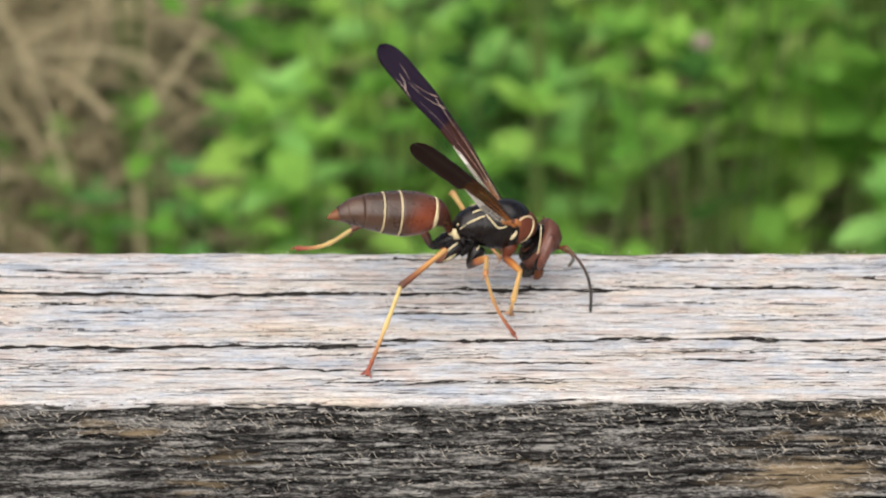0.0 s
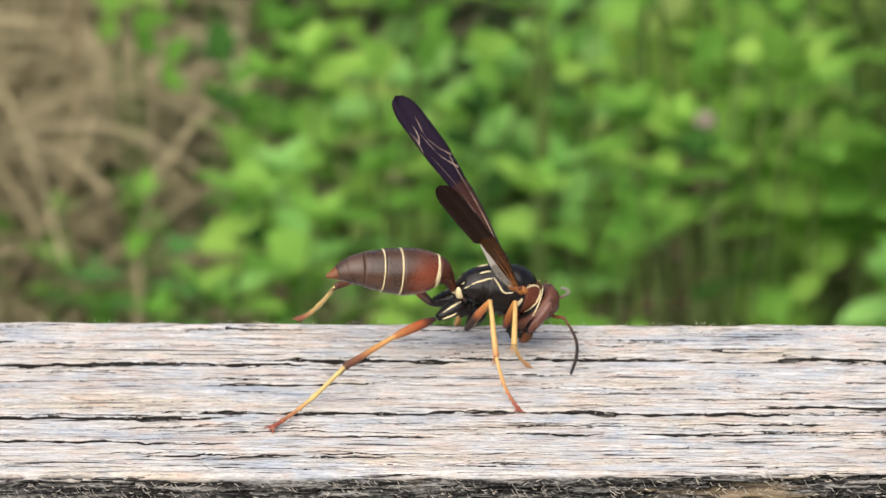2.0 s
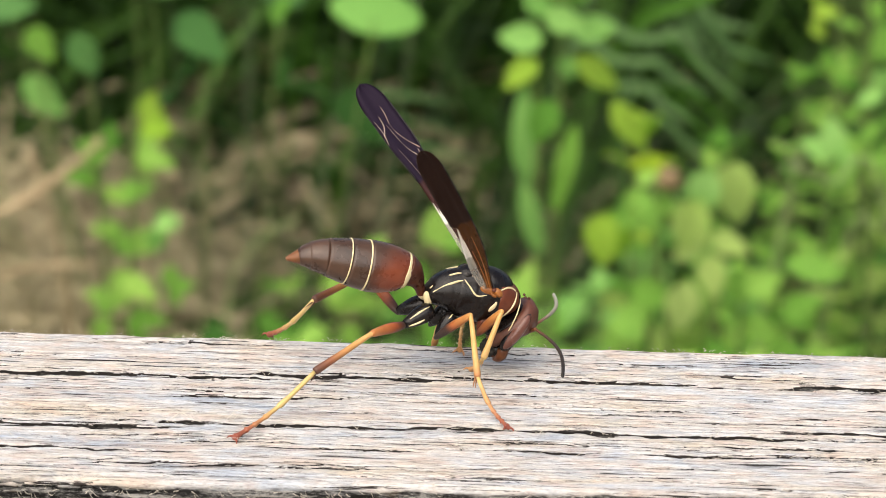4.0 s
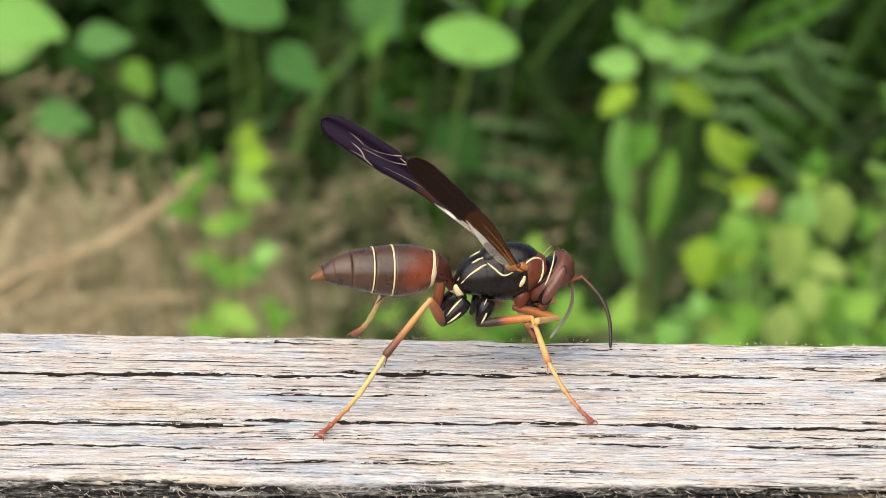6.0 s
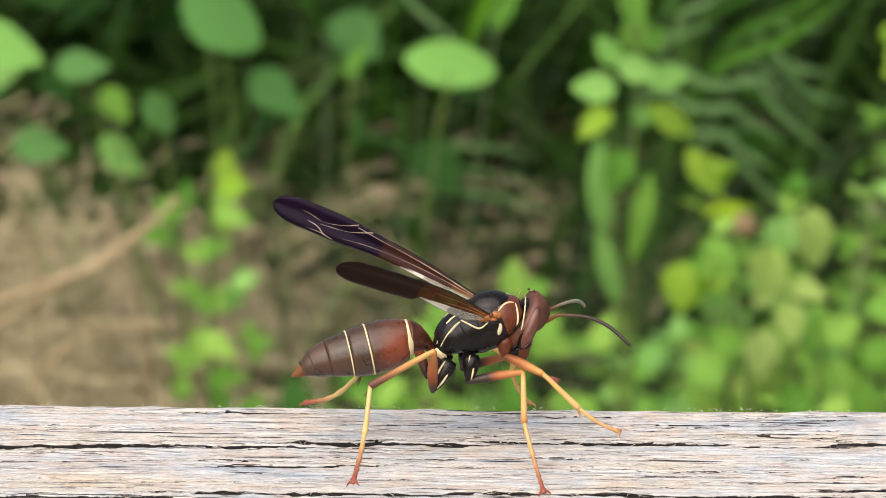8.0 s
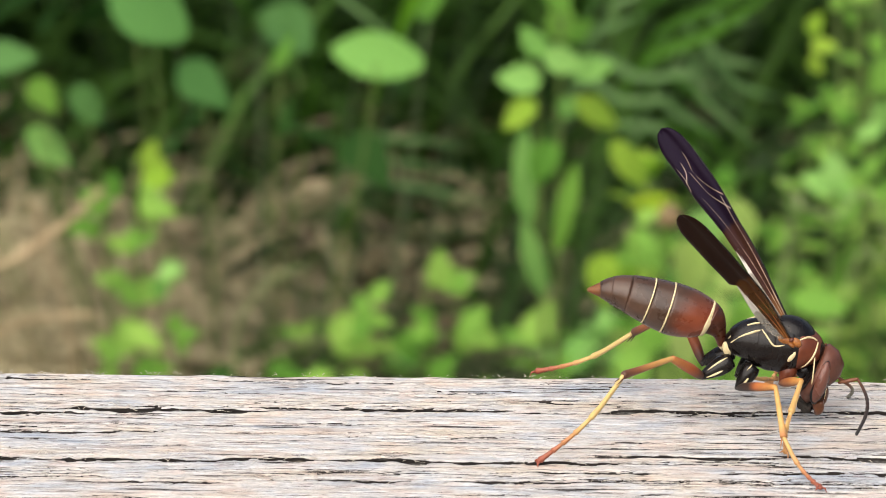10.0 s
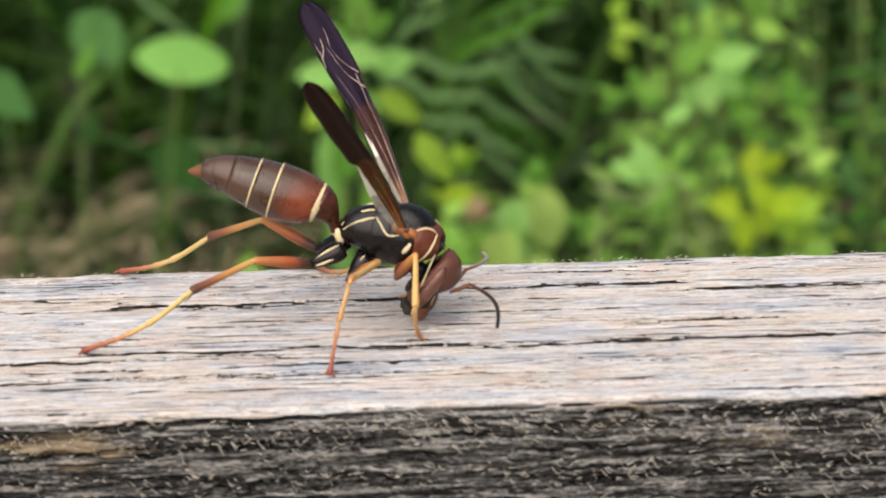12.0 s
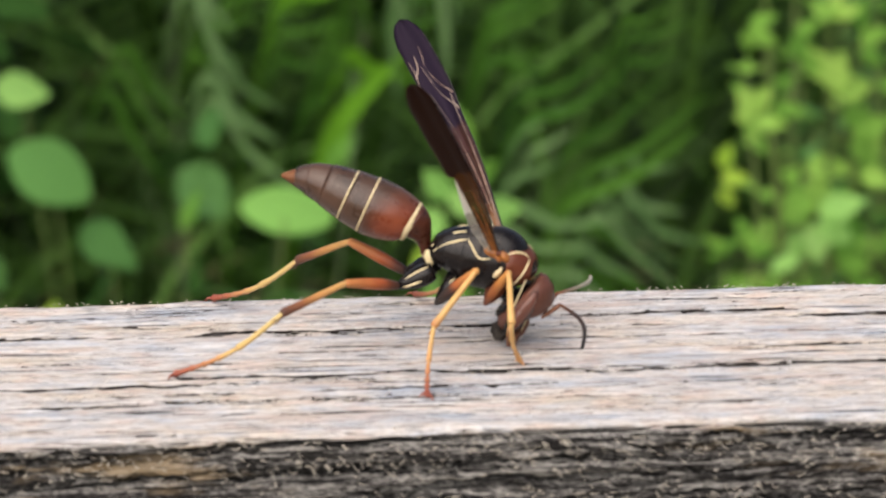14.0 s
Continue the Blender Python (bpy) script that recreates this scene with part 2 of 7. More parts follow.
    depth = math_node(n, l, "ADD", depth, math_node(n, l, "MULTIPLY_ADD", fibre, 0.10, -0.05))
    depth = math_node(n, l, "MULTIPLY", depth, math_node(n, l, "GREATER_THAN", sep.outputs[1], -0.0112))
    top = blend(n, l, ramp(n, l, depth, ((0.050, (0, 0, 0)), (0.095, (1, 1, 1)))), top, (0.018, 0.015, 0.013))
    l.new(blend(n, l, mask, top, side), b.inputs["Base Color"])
    bump(n, l, b, math_node(n, l, "ADD", f, math_node(n, l, "MULTIPLY", line, 0.5)), 1.0, 0.0003)
    return m


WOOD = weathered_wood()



def plain(name, a, b_col, scale, rough=0.8, kind="Object", stretch=(1, 1, 1)):
    m, n, l, b = shader(name, rough, 0.3)
    f = grain(n, l, coords(n, l, stretch, kind), scale, 5)
    l.new(ramp(n, l, f, ((0.3, a), (0.7, b_col))), b.inputs["Base Color"])
    bump(n, l, b, f, 0.5, 0.002)
    return m


FUZZ = plain("wood_fibre", (0.45, 0.41, 0.35), (0.70, 0.65, 0.56), 900)
LUMP = plain("dark_lump", (0.015, 0.013, 0.011), (0.06, 0.05, 0.042), 2500, 0.7)
SOIL = plain("soil", (0.030, 0.024, 0.014), (0.12, 0.095, 0.055), 30, 0.95)
PINK = plain("clover_pink", (0.19, 0.165, 0.12), (0.30, 0.25, 0.20), 400)
WITHERED = plain("withered_pink", (0.13, 0.085, 0.045), (0.34, 0.24, 0.13), 500)
STRAW = plain("straw", (0.26, 0.185, 0.10), (0.46, 0.36, 0.215), 40, 0.8)
LITTER = plain("dead_leaf", (0.06, 0.042, 0.024), (0.17, 0.125, 0.075), 60, 0.85)
PALE_STEM = plain("pale_stem", (0.18, 0.25, 0.09), (0.32, 0.38, 0.17), 50, 0.7)
STEM = plain("stem", (0.07, 0.12, 0.03), (0.14, 0.20, 0.05), 50, 0.7)


def leaf_skin(name, a, b_col, light=0.35, spec=0.25, blade=False):
    """Leaf: green that differs from leaf to leaf, blotched, with light shining through."""
    m, n, l, b = shader(name, 0.6, spec)
    chance = n.new("ShaderNodeNewGeometry").outputs["Random Per Island"] if blade else n.new("ShaderNodeObjectInfo").outputs["Random"]
    f = grain(n, l, coords(n, l, (1, 1, 1)), 90, 3)
    col = blend(n, l, chance, a, b_col)
    col = blend(n, l, 0.45, col, ramp(n, l, f, ((0.3, (0.6, 0.62, 0.55)), (0.7, (1.1, 1.08, 1.0)))), "MULTIPLY")
    l.new(col, b.inputs["Base Color"])
    tr, mix = n.new("ShaderNodeBsdfTranslucent"), n.new("ShaderNodeMixShader")
    l.new(col, tr.inputs[0])
    mix.inputs[0].default_value = light
    l.new(b.outputs[0], mix.inputs[1])
    l.new(tr.outputs[0], mix.inputs[2])
    l.new(mix.outputs[0], n["Material Output"].inputs[0])
    bump(n, l, b, f, 0.4, 0.001)
    return m


LEAF_FRESH = leaf_skin("fresh_leaf", (0.23, 0.50, 0.085), (0.42, 0.69, 0.14), 0.4, 0.12)
LEAF_LIME = leaf_skin("lime_leaf", (0.31, 0.56, 0.05), (0.40, 0.62, 0.08), 0.4, 0.1)
LEAF_MID = leaf_skin("green_leaf", (0.12, 0.31, 0.045), (0.225, 0.46, 0.075), 0.35, 0.1)
LEAF_PALE = leaf_skin("pale_leaf", (0.24, 0.54, 0.12), (0.36, 0.65, 0.19), 0.35, 0.15)
LEAF_SOFT = leaf_skin("soft_green_leaf", (0.115, 0.30, 0.075), (0.15, 0.35, 0.095), 0.35, 0.15)
LEAF_YPALE = leaf_skin("pale_yellow_green_leaf", (0.42, 0.62, 0.14), (0.52, 0.68, 0.22), 0.45, 0.15)
LEAF_BLUE = leaf_skin("bluish_leaf", (0.07, 0.20, 0.05), (0.12, 0.28, 0.08), 0.25, 0.15)
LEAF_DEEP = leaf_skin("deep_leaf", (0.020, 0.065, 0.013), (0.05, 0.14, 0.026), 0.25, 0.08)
LEAF_YELLOW = leaf_skin("yellowing_leaf", (0.38, 0.57, 0.03), (0.46, 0.63, 0.05), 0.4, 0.1)
# near-black to dark green: the shade inside the grass is put in the colour
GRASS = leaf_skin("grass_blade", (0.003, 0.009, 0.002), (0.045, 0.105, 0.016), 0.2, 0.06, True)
GRASS_PALE = leaf_skin("bright_blade", (0.04, 0.11, 0.018), (0.13, 0.26, 0.06), 0.35, 0.1, True)
GRASS_LIME = leaf_skin("lime_blade", (0.10, 0.28, 0.014), (0.12, 0.31, 0.02), 0.4, 0.08)
GRASS_MID = leaf_skin("green_blade", (0.03, 0.105, 0.011), (0.065, 0.175, 0.02), 0.35, 0.08)
GRASS_GREY = leaf_skin("grey_green_blade", (0.10, 0.20, 0.068), (0.18, 0.31, 0.125), 0.3, 0.1)
GRASS_GREY_MASS = leaf_skin("fine_grey_blade", (0.015, 0.03, 0.011), (0.09, 0.125, 0.06), 0.3, 0.1, True)
HAY = leaf_skin("dry_blade", (0.22, 0.185, 0.10), (0.74, 0.64, 0.42), 0.35, 0.15, True)


# ---- building helpers ----
def part(name, bm, material, parent=None, label="", smooth=True):
    me = bpy.data.meshes.new(name)
    bm.to_mesh(me)
    bm.free()
    if smooth:
        me.shade_smooth()
    me.materials.append(material)
    ob = new(name, me)
    if parent is not None:
        ob.parent = parent
    return tagged(ob, label)


def skin_rings(bm, rings):
    rows = [[bm.verts.new(p) for p in ring] for ring in rings]
    k = len(rows[0])
    for a, b in zip(rows, rows[1:]):
        for i in range(k):
            bm.faces.new((a[i], a[(i + 1) % k], b[(i + 1) % k], b[i]))
    bm.faces.new(rows[0][::-1])
    bm.faces.new(rows[-1])


def loft(sections, seg=24, unit=0.001, bm=None):
    """A body lofted through (x, z, half width, half height), bending in the upright plane; x runs one way."""
    bm = bm or bmesh.new()
    pts = [Vector((s[0], 0, s[1])) for s in sections]
    rings = []
    for i, (x, z, w, h) in enumerate(sections):
        t = (pts[min(i + 1, len(pts) - 1)] - pts[max(i - 1, 0)]).normalized()
        up = Vector((-t.z, 0, t.x)) * (1 if t.x > 0 else -1)
        rings.append([(pts[i] + up * (h * math.sin(a)) + Vector((0, w * math.cos(a), 0))) * unit
                      for a in (2 * math.pi * j / seg for j in range(seg))])
    skin_rings(bm, rings)
    bmesh.ops.recalc_face_normals(bm, faces=bm.faces)
    return bm


def spline(points, per=6):
    """Catmull-Rom points through the given tuples, of any width."""
    p = [points[0]] + list(points) + [points[-1]]
    out = []
    for i in range(1, len(p) - 2):
        for k in range(per):
            t = k / per
            out.append(tuple(0.5 * (2 * b + (c - a) * t + (2 * a - 5 * b + 4 * c - d) * t * t + (3 * b - a - 3 * c + d) * t ** 3)
                             for a, b, c, d in zip(p[i - 1], p[i], p[i + 1], p[i + 2])))
    out.append(tuple(points[-1]))
    return out


def tube(points, radii, seg=8, unit=0.001, bm=None, flat=1.0):
    """A round limb along a line of points, with a radius at each."""
    bm = bm or bmesh.new()
    pts = [Vector(p) for p in points]
    side = None
    rings = []
    for i, p in enumerate(pts):
        t = (pts[min(i + 1, len(pts) - 1)] - pts[max(i - 1, 0)]).normalized()
        if side is None:
            side = t.orthogonal().normalized()
        side = (side - t * side.dot(t)).normalized()
        other = t.cross(side)
        rings.append([(p + (side * math.cos(a) + other * math.sin(a) * flat) * radii[i]) * unit
                      for a in (2 * math.pi * j / seg for j in range(seg))])
    skin_rings(bm, rings)
    bmesh.ops.recalc_face_normals(bm, faces=bm.faces)
    return bm


def blob(centre, radii, turn=(0, 0, 0), seg=18, unit=0.001, bm=None):
    bm = bm or bmesh.new()
    m = Matrix.Translation(Vector(centre) * unit) @ Euler([radians(a) for a in turn]).to_matrix().to_4x4() @ Matrix.Diagonal((*[r * unit for r in radii], 1))
    bmesh.ops.create_uvsphere(bm, u_segments=seg, v_segments=max(6, seg * 2 // 3), radius=1, matrix=m)
    return bm


def aim(base, tip, up):
    """The pose at base with x towards tip and z near up; millimetres."""
    x = (Vector(tip) - Vector(base)).normalized()
    y = Vector(up).cross(x).normalized()
    z = x.cross(y)
    m = Matrix((x, y, z)).transposed().to_4x4()
    m.translation = Vector(base) / 1000
    return m


# ---- the rail ----
TOP, HALF = 700.0, 13.5


TABLES = {}


def noise_table(seed):
    if seed not in TABLES:
        TABLES[seed] = np.random.RandomState(seed).rand(128, 128) * 2 - 1
    return TABLES[seed]


def lattice(u, v, seed):
    """Smooth random values over the plane, about -1 to 1."""
    table = noise_table(seed)
    i, j = np.floor(u).astype(int), np.floor(v).astype(int)
    a, b = u - i, v - j
    a, b = a * a * (3 - 2 * a), b * b * (3 - 2 * b)
    g = lambda p, q: table[p % 128, q % 128]
    return (g(i, j) * (1 - a) + g(i + 1, j) * a) * (1 - b) + (g(i, j + 1) * (1 - a) + g(i + 1, j + 1) * a) * b


def groove(h, x, v, x0, x1, at, width, depth, seed):
    """Cut a drying crack along the grain into h: ragged, thinning out at both ends."""
    i0, i1 = np.searchsorted(x[:, 0], (x0, x1))
    x, v, h = x[i0:i1], v[i0:i1], h[i0:i1]
    mid = at + 0.28 * lattice(x / 7 + 3, 0 * x + seed, seed) + 0.16 * lattice(x / 1.6, 0 * x + 7, seed + 1) + 0.09 * lattice(x / 0.62, 0 * x + 9, seed + 4) + 0.06 * lattice(x / 0.31, 0 * x + 5, seed + 5)
    env = np.clip((x - x0) / 2.2, 0, 1) * np.clip((x1 - x) / 2.2, 0, 1) * np.clip(0.95 + 0.7 * lattice(x / 2.3, 0 * x + 11, seed + 2), 0.42, 1)
    wide = 1.3 * width * (0.35 + 0.65 * env) * (0.85 + 0.4 * lattice(x / 0.7, 0 * x + 13, seed + 6))
    h -= 1.3 * depth * env * np.exp(-np.abs((v - mid) / wide) ** 6)


def rail_top(x, y):
    h = 0.035 * lattice(x / 20, y / 0.75, 1) + 0.035 * lattice(x / 5, y / 0.34, 2) + 0.025 * lattice(x / 1.8, y / 0.2, 3) + 0.03 * lattice(x / 60, y / 5, 4)
    # the two long cracks and the shorter ones between them
    for x0, x1, at, width, depth in ((-60, -9.5, 5.5, 0.24, 0.9), (-9, -2.6, 5.5, 0.3, 1.1), (-1, 7, 5.7, 0.26, 0.9), (7.5, 19.5, 6.2, 0.34, 1.2),
                                     (20.5, 37, 6.8, 0.2, 0.8), (39, 47, 6.6, 0.13, 0.6), (46.5, 58, 7.2, 0.26, 1.0), (60, 65, 6.9, 0.16, 0.7),
                                     (67.5, 82, 8.8, 0.2, 0.8), (84, 120, 7.4, 0.2, 0.8)):
        groove(h, x, y, x0 - 1.5, x1 + 1.5, at, max(width, 0.24), depth, int(x0 * 3 + 400))
    for x0, x1, at, width, depth in ((-60, 1, -4.1, 0.26, 1.0), (1.5, 15, -3.3, 0.28, 1.0), (15.5, 19, -3.1, 0.14, 0.6), (19.4, 33, -3.0, 0.3, 1.1),
                                     (35.5, 44.5, -2.8, 0.24, 0.9), (45, 56, -1.9, 0.16, 0.7), (57.5, 68.5, -1.5, 0.2, 0.8), (70, 76, -2.3, 0.14, 0.5),
                                     (77, 120, -2.0, 0.24, 0.9)):
        groove(h, x, y, x0 - 1.5, x1 + 1.5, at, max(width, 0.24), depth, int(x0 * 3 + 700))
    for x0, x1, at, width, depth in ((9, 19, -7.1, 0.16, 0.6), (25, 32, -6.5, 0.18, 0.7), (34, 44, -6.5, 0.2, 0.7), (-2, 7, 12.2, 0.16, 0.6),
                                     (22, 30, 11.9, 0.15, 0.6), (36, 46, 8.2, 0.14, 0.5), (0, 15, 2.1, 0.15, 0.5), (36, 50, -5.0, 0.17, 0.6),
                                     (52, 69, -4.8, 0.2, 0.7), (78, 90, 1.5, 0.15, 0.6), (-30, -8, 9.6, 0.16, 0.6), (-20, 4, -8.0, 0.16, 0.6),
                                     (60, 80, 4.2, 0.14, 0.5), (48, 53, 6.4, 0.14, 0.5), (71, 78, 6.5, 0.14, 0.5)):
        groove(h, x, y, x0, x1, at, width, depth, int(x0 * 3 + 1000))
    rnd = random.Random(5)
    for k in range(300):
        x0, at = rnd.uniform(-60, 118), rnd.uniform(-12.8, 12.8)
        groove(h, x, y, x0, x0 + rnd.uniform(5, 26), at, rnd.uniform(0.035, 0.075), rnd.uniform(0.3, 0.8), 1400 + 7 * k)
    return h


def rail_side(x, d):
    h = 0.10 * lattice(x / 24, d / 0.9, 31) + 0.09 * lattice(x / 6, d / 0.45, 32) + 0.08 * lattice(x / 1.2, d / 0.28, 33)
    rnd = random.Random(9)
    for k in range(96):
        x0, at = rnd.uniform(-60, 110), rnd.uniform(0.3, 15)
        groove(h, x, d + 0.02 * (x - x0), x0, x0 + rnd.uniform(12, 60), at, rnd.uniform(0.07, 0.17), rnd.uniform(0.5, 1.3), 2400 + 7 * k)
    return h


def front_skew(x):
    """The front was sawn a little out of true: the rail narrows along x."""
    return np.clip(0.024 * (x - 22), -1.3, 1.8)


def handrail():
    x = np.concatenate([np.arange(-700, -60, 20), np.arange(-60, -34, 1.3), np.arange(-34, 112, 0.28), np.arange(112, 124, 1.3), np.arange(124, 801, 20)])
    sect = [(HALF, TOP - 90, 1, 0, 0, 0), (HALF, TOP - 20, 1, 0, 0, 0), (HALF, TOP - 3, 1, 0, 0, 0)]
    for k in range(6):
        a = math.pi / 2 * k / 5
        sect.append((HALF - 0.7 + 0.7 * math.cos(a), TOP - 0.7 + 0.7 * math.sin(a), math.cos(a), math.sin(a), 1, 0))
    for y in np.arange(HALF - 0.85, -HALF + 0.6, -0.08):
        sect.append((y, TOP, 0, 1, 1, 0))
    for k in range(7):
        a = math.pi / 2 * k / 6
        sect.append((-HALF + 0.6 - 0.6 * math.sin(a), TOP - 0.6 + 0.6 * math.cos(a), -math.sin(a), math.cos(a), 1 - k / 6, k / 6))
    for d in list(np.arange(0.75, 15, 0.13)) + [17, 20, 30, 50, 90]:
        sect.append((-HALF, TOP - d, -1, 0, 0, 1))
    s = np.array(sect)
    xs, k = np.meshgrid(x, np.arange(len(s)), indexing="ij")
    sy, sz, ny, nz, wt, ws = (s[:, i][k] for i in range(6))
    h = wt * rail_top(xs, sy) + ws * rail_side(xs, np.maximum(TOP - sz, 0))
    fade = np.clip((xs + 60) / 8, 0, 1) * np.clip((122 - xs) / 8, 0, 1)
    h *= np.where(s[:, 0][k] > HALF - 0.01, 0.3, 1) * np.where((sy > HALF - 0.9) & (sz > TOP - 2), 2.2, 1) * (0.35 + 0.65 * fade)
    co = np.stack([xs, sy + ny * h + front_skew(xs) * np.clip(-sy / HALF, 0, 1), sz + nz * h], -1) / 1000
    nx, ns = xs.shape
    i = (np.arange(nx - 1)[:, None] * ns + np.arange(ns - 1)[None]).ravel()
    quads = np.stack([i, i + 1, i + ns + 1, i + ns], 1)
    i = np.arange(nx - 1) * ns
    under = np.stack([i + ns - 1, i, i + ns, i + 2 * ns - 1], 1)
    me = bpy.data.meshes.new("handrail")
    faces = np.concatenate([quads, under]).tolist() + [list(range(ns))[::-1], list(range((nx - 1) * ns, nx * ns))]
    me.from_pydata(co.reshape(-1, 3).tolist(), [], faces)
    me.shade_smooth()
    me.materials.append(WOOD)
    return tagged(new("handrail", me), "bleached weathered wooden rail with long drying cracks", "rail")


def fibres(name, count, place, length, radius, seed, parent, label):
    """Loose wood fibres: thin, curled, three-sided, all in one mesh."""
    rnd = random.Random(seed)
    verts, faces = [], []
    for _ in range(count):
        p, out, along = place(rnd)
        n = rnd.uniform(*length)
        curl = rnd.uniform(-1.3, 1.3)
        for i in range(5):
            t = i / 4
            q = p + along * (n * t * 0.9) + out * (n * (0.55 * math.sin(2.4 * t))) + Vector((0, 0, 1)) * (n * 0.35 * math.sin(curl * t * 2))
            r = radius * (1 - 0.75 * t)
            for a in range(3):
                verts.append((q + Vector((0, math.cos(a * 2.1) * r, math.sin(a * 2.1) * r))) / 1000)
            if i:
                b = len(verts) - 6
                faces += [(b + a, b + (a + 1) % 3, b + 3 + (a + 1) % 3, b + 3 + a) for a in range(3)]
    me = bpy.data.meshes.new(name)
    me.from_pydata(verts, [], faces)
    me.materials.append(FUZZ)
    ob = new(name, me)
    ob.parent = parent
    return tagged(ob, label, kind="stuff")


rail = handrail()


def on_side(rnd):
    band = rnd.choice((0.55, 1.0, 1.6, 1.9, 2.6, 4.2, 4.6, 5.4, 6.8, 7.4))
    tuft = 4.7 * rnd.randint(-7, 23) + band * 3.1
    x = tuft + rnd.gauss(0, 1.1)
    return (Vector((x, -HALF - 0.05 + float(front_skew(x)), TOP - band - rnd.gauss(0, 0.35))), Vector((0, -1, 0)),
            Vector((rnd.uniform(0.3, 0.9), -0.2, rnd.uniform(-0.7, 0.7))).normalized())


def on_edge(rnd):
    x = 3.9 * rnd.randint(-9, 28) + rnd.choice((0.0, 1.3)) * rnd.random() + rnd.gauss(0, 0.9)
    return (Vector((x, HALF - rnd.uniform(0, 0.5), TOP)), Vector((0, rnd.uniform(-0.3, 0.6), rnd.uniform(0.1, 0.6))),
            Vector((rnd.choice((-1, 1)), 0.1, rnd.uniform(-0.1, 0.35))).normalized())


def on_cracks(rnd):
    return (Vector((rnd.uniform(-34, 110), rnd.choice((6.1, -3.2, -2.6, 7.0, -6.8)) + rnd.gauss(0, 0.35), TOP)), Vector((0, -0.4, rnd.uniform(0.3, 0.9))),
            Vector((rnd.choice((-1, 1)), rnd.uniform(-0.6, 0.6), 0)).normalized())


fibres("wood_fuzz", 1900, on_side, (0.3, 0.7), 0.055, 21, rail, "pale curled wood fibres")
fibres("wood_fuzz", 320, on_edge, (0.06, 0.26), 0.045, 22, rail, "pale splintered wood fibres")
fibres("wood_fuzz", 520, on_cracks, (0.25, 1.0), 0.035, 23, rail, "pale wood fibres")


def post(x):
    bm = bmesh.new()
    bmesh.ops.create_cube(bm, size=1, matrix=Matrix.Translation((x, 0.058, 0.345)) @ Matrix.Diagonal((0.089, 0.089, 0.69, 1)))
    bmesh.ops.bevel(bm, geom=bm.edges[:], offset=0.004, segments=2, affect="EDGES")
    return tagged(part("fence_post", bm, WOOD, smooth=False), "grey weathered square wooden post under the rail", "post", "rail posts")


post(-0.5)
post(0.62)

# ---- the wasp ----
wasp = tagged(new("paper_wasp"), "brown paper wasp with cream bands scraping weathered wood", "wasp")

# thorax: x forward, z up, in millimetres round its middle
SIDE = [(-3.2, 0.40, 0.50, 0.35), (-2.8, 0.35, 0.90, 0.80), (-2.2, 0.52, 1.20, 1.17), (-1.6, 0.68, 1.42, 1.43), (-1.0, 0.72, 1.55, 1.66), (0.0, 0.68, 1.70, 1.96), (1.0, 0.70, 1.78, 1.98),
        (1.8, 0.75, 1.75, 1.80), (2.5, 0.75, 1.60, 1.45), (3.1, 0.75, 1.30, 1.08), (3.55, 0.77, 0.95, 0.72), (3.75, 0.78, 0.50, 0.42)]


def body_at(x, over=0.0):
    """Middle height, half width and half height of the thorax at x."""
    for a, b in zip(SIDE, SIDE[1:]):
        if a[0] <= x <= b[0]:
            t = (x - a[0]) / (b[0] - a[0])
            return tuple(p + (q - p) * t + (over if k else 0) for k, (p, q) in enumerate(zip(a[1:], b[1:])))
    return SIDE[-1][1:]


def slab(x0, x1, over, name, material, label=""):
    """One plate of the thorax, between two stations, its ends drawn in to leave a seam."""
    secs = []
    for k in range(9):
        x = x0 + (x1 - x0) * k / 8
        z, w, h = body_at(x, over)
        pinch = 0.94 if k in (0, 8) else 1.0
        secs.append((x, z, w * pinch, h * pinch))
    return part(name, loft(secs, 28), material, thorax, label)


thorax = part("thorax", loft(spline(SIDE, 3), 28), BLACK, wasp, "glossy black thorax")
slab(-3.15, -1.15, 0.03, "propodeum", BLACK)
slab(-1.05, 0.45, 0.05, "mesopleuron", BLACK)
slab(0.52, 1.75, 0.06, "episternum", BLACK)
slab(1.85, 3.7, 0.06, "pronotum", RUST, "rust-brown front plate")
part("mesoscutum", blob((1.55, 0, 1.68), (1.68, 1.40, 1.10), (0, 16, 0), 24), BLACK, thorax, "glossy black back plate")
part("scutellum", blob((-0.45, 0, 2.2), (0.75, 1.0, 0.55), (0, -12, 0)), BLACK, thorax)


def on_flank(x, z, s, over=0.035):
    """The point of the thorax's flank at x and z, on side s."""
    zc, w, h = body_at(x, over)
    return (x, s * w * math.sqrt(max(0.02, 1 - ((z - zc) / h) ** 2)), z)


def stripe(name, points, radius, s, label):
    line = [on_flank(x, z, s) for x, z in spline(points, 4)]
    n = len(line)
    part(name, tube(line, [0.85 * radius * (0.45 + 0.55 * math.sin(math.pi * k / (n - 1))) for k in range(n)], 8), CREAM, thorax, label)


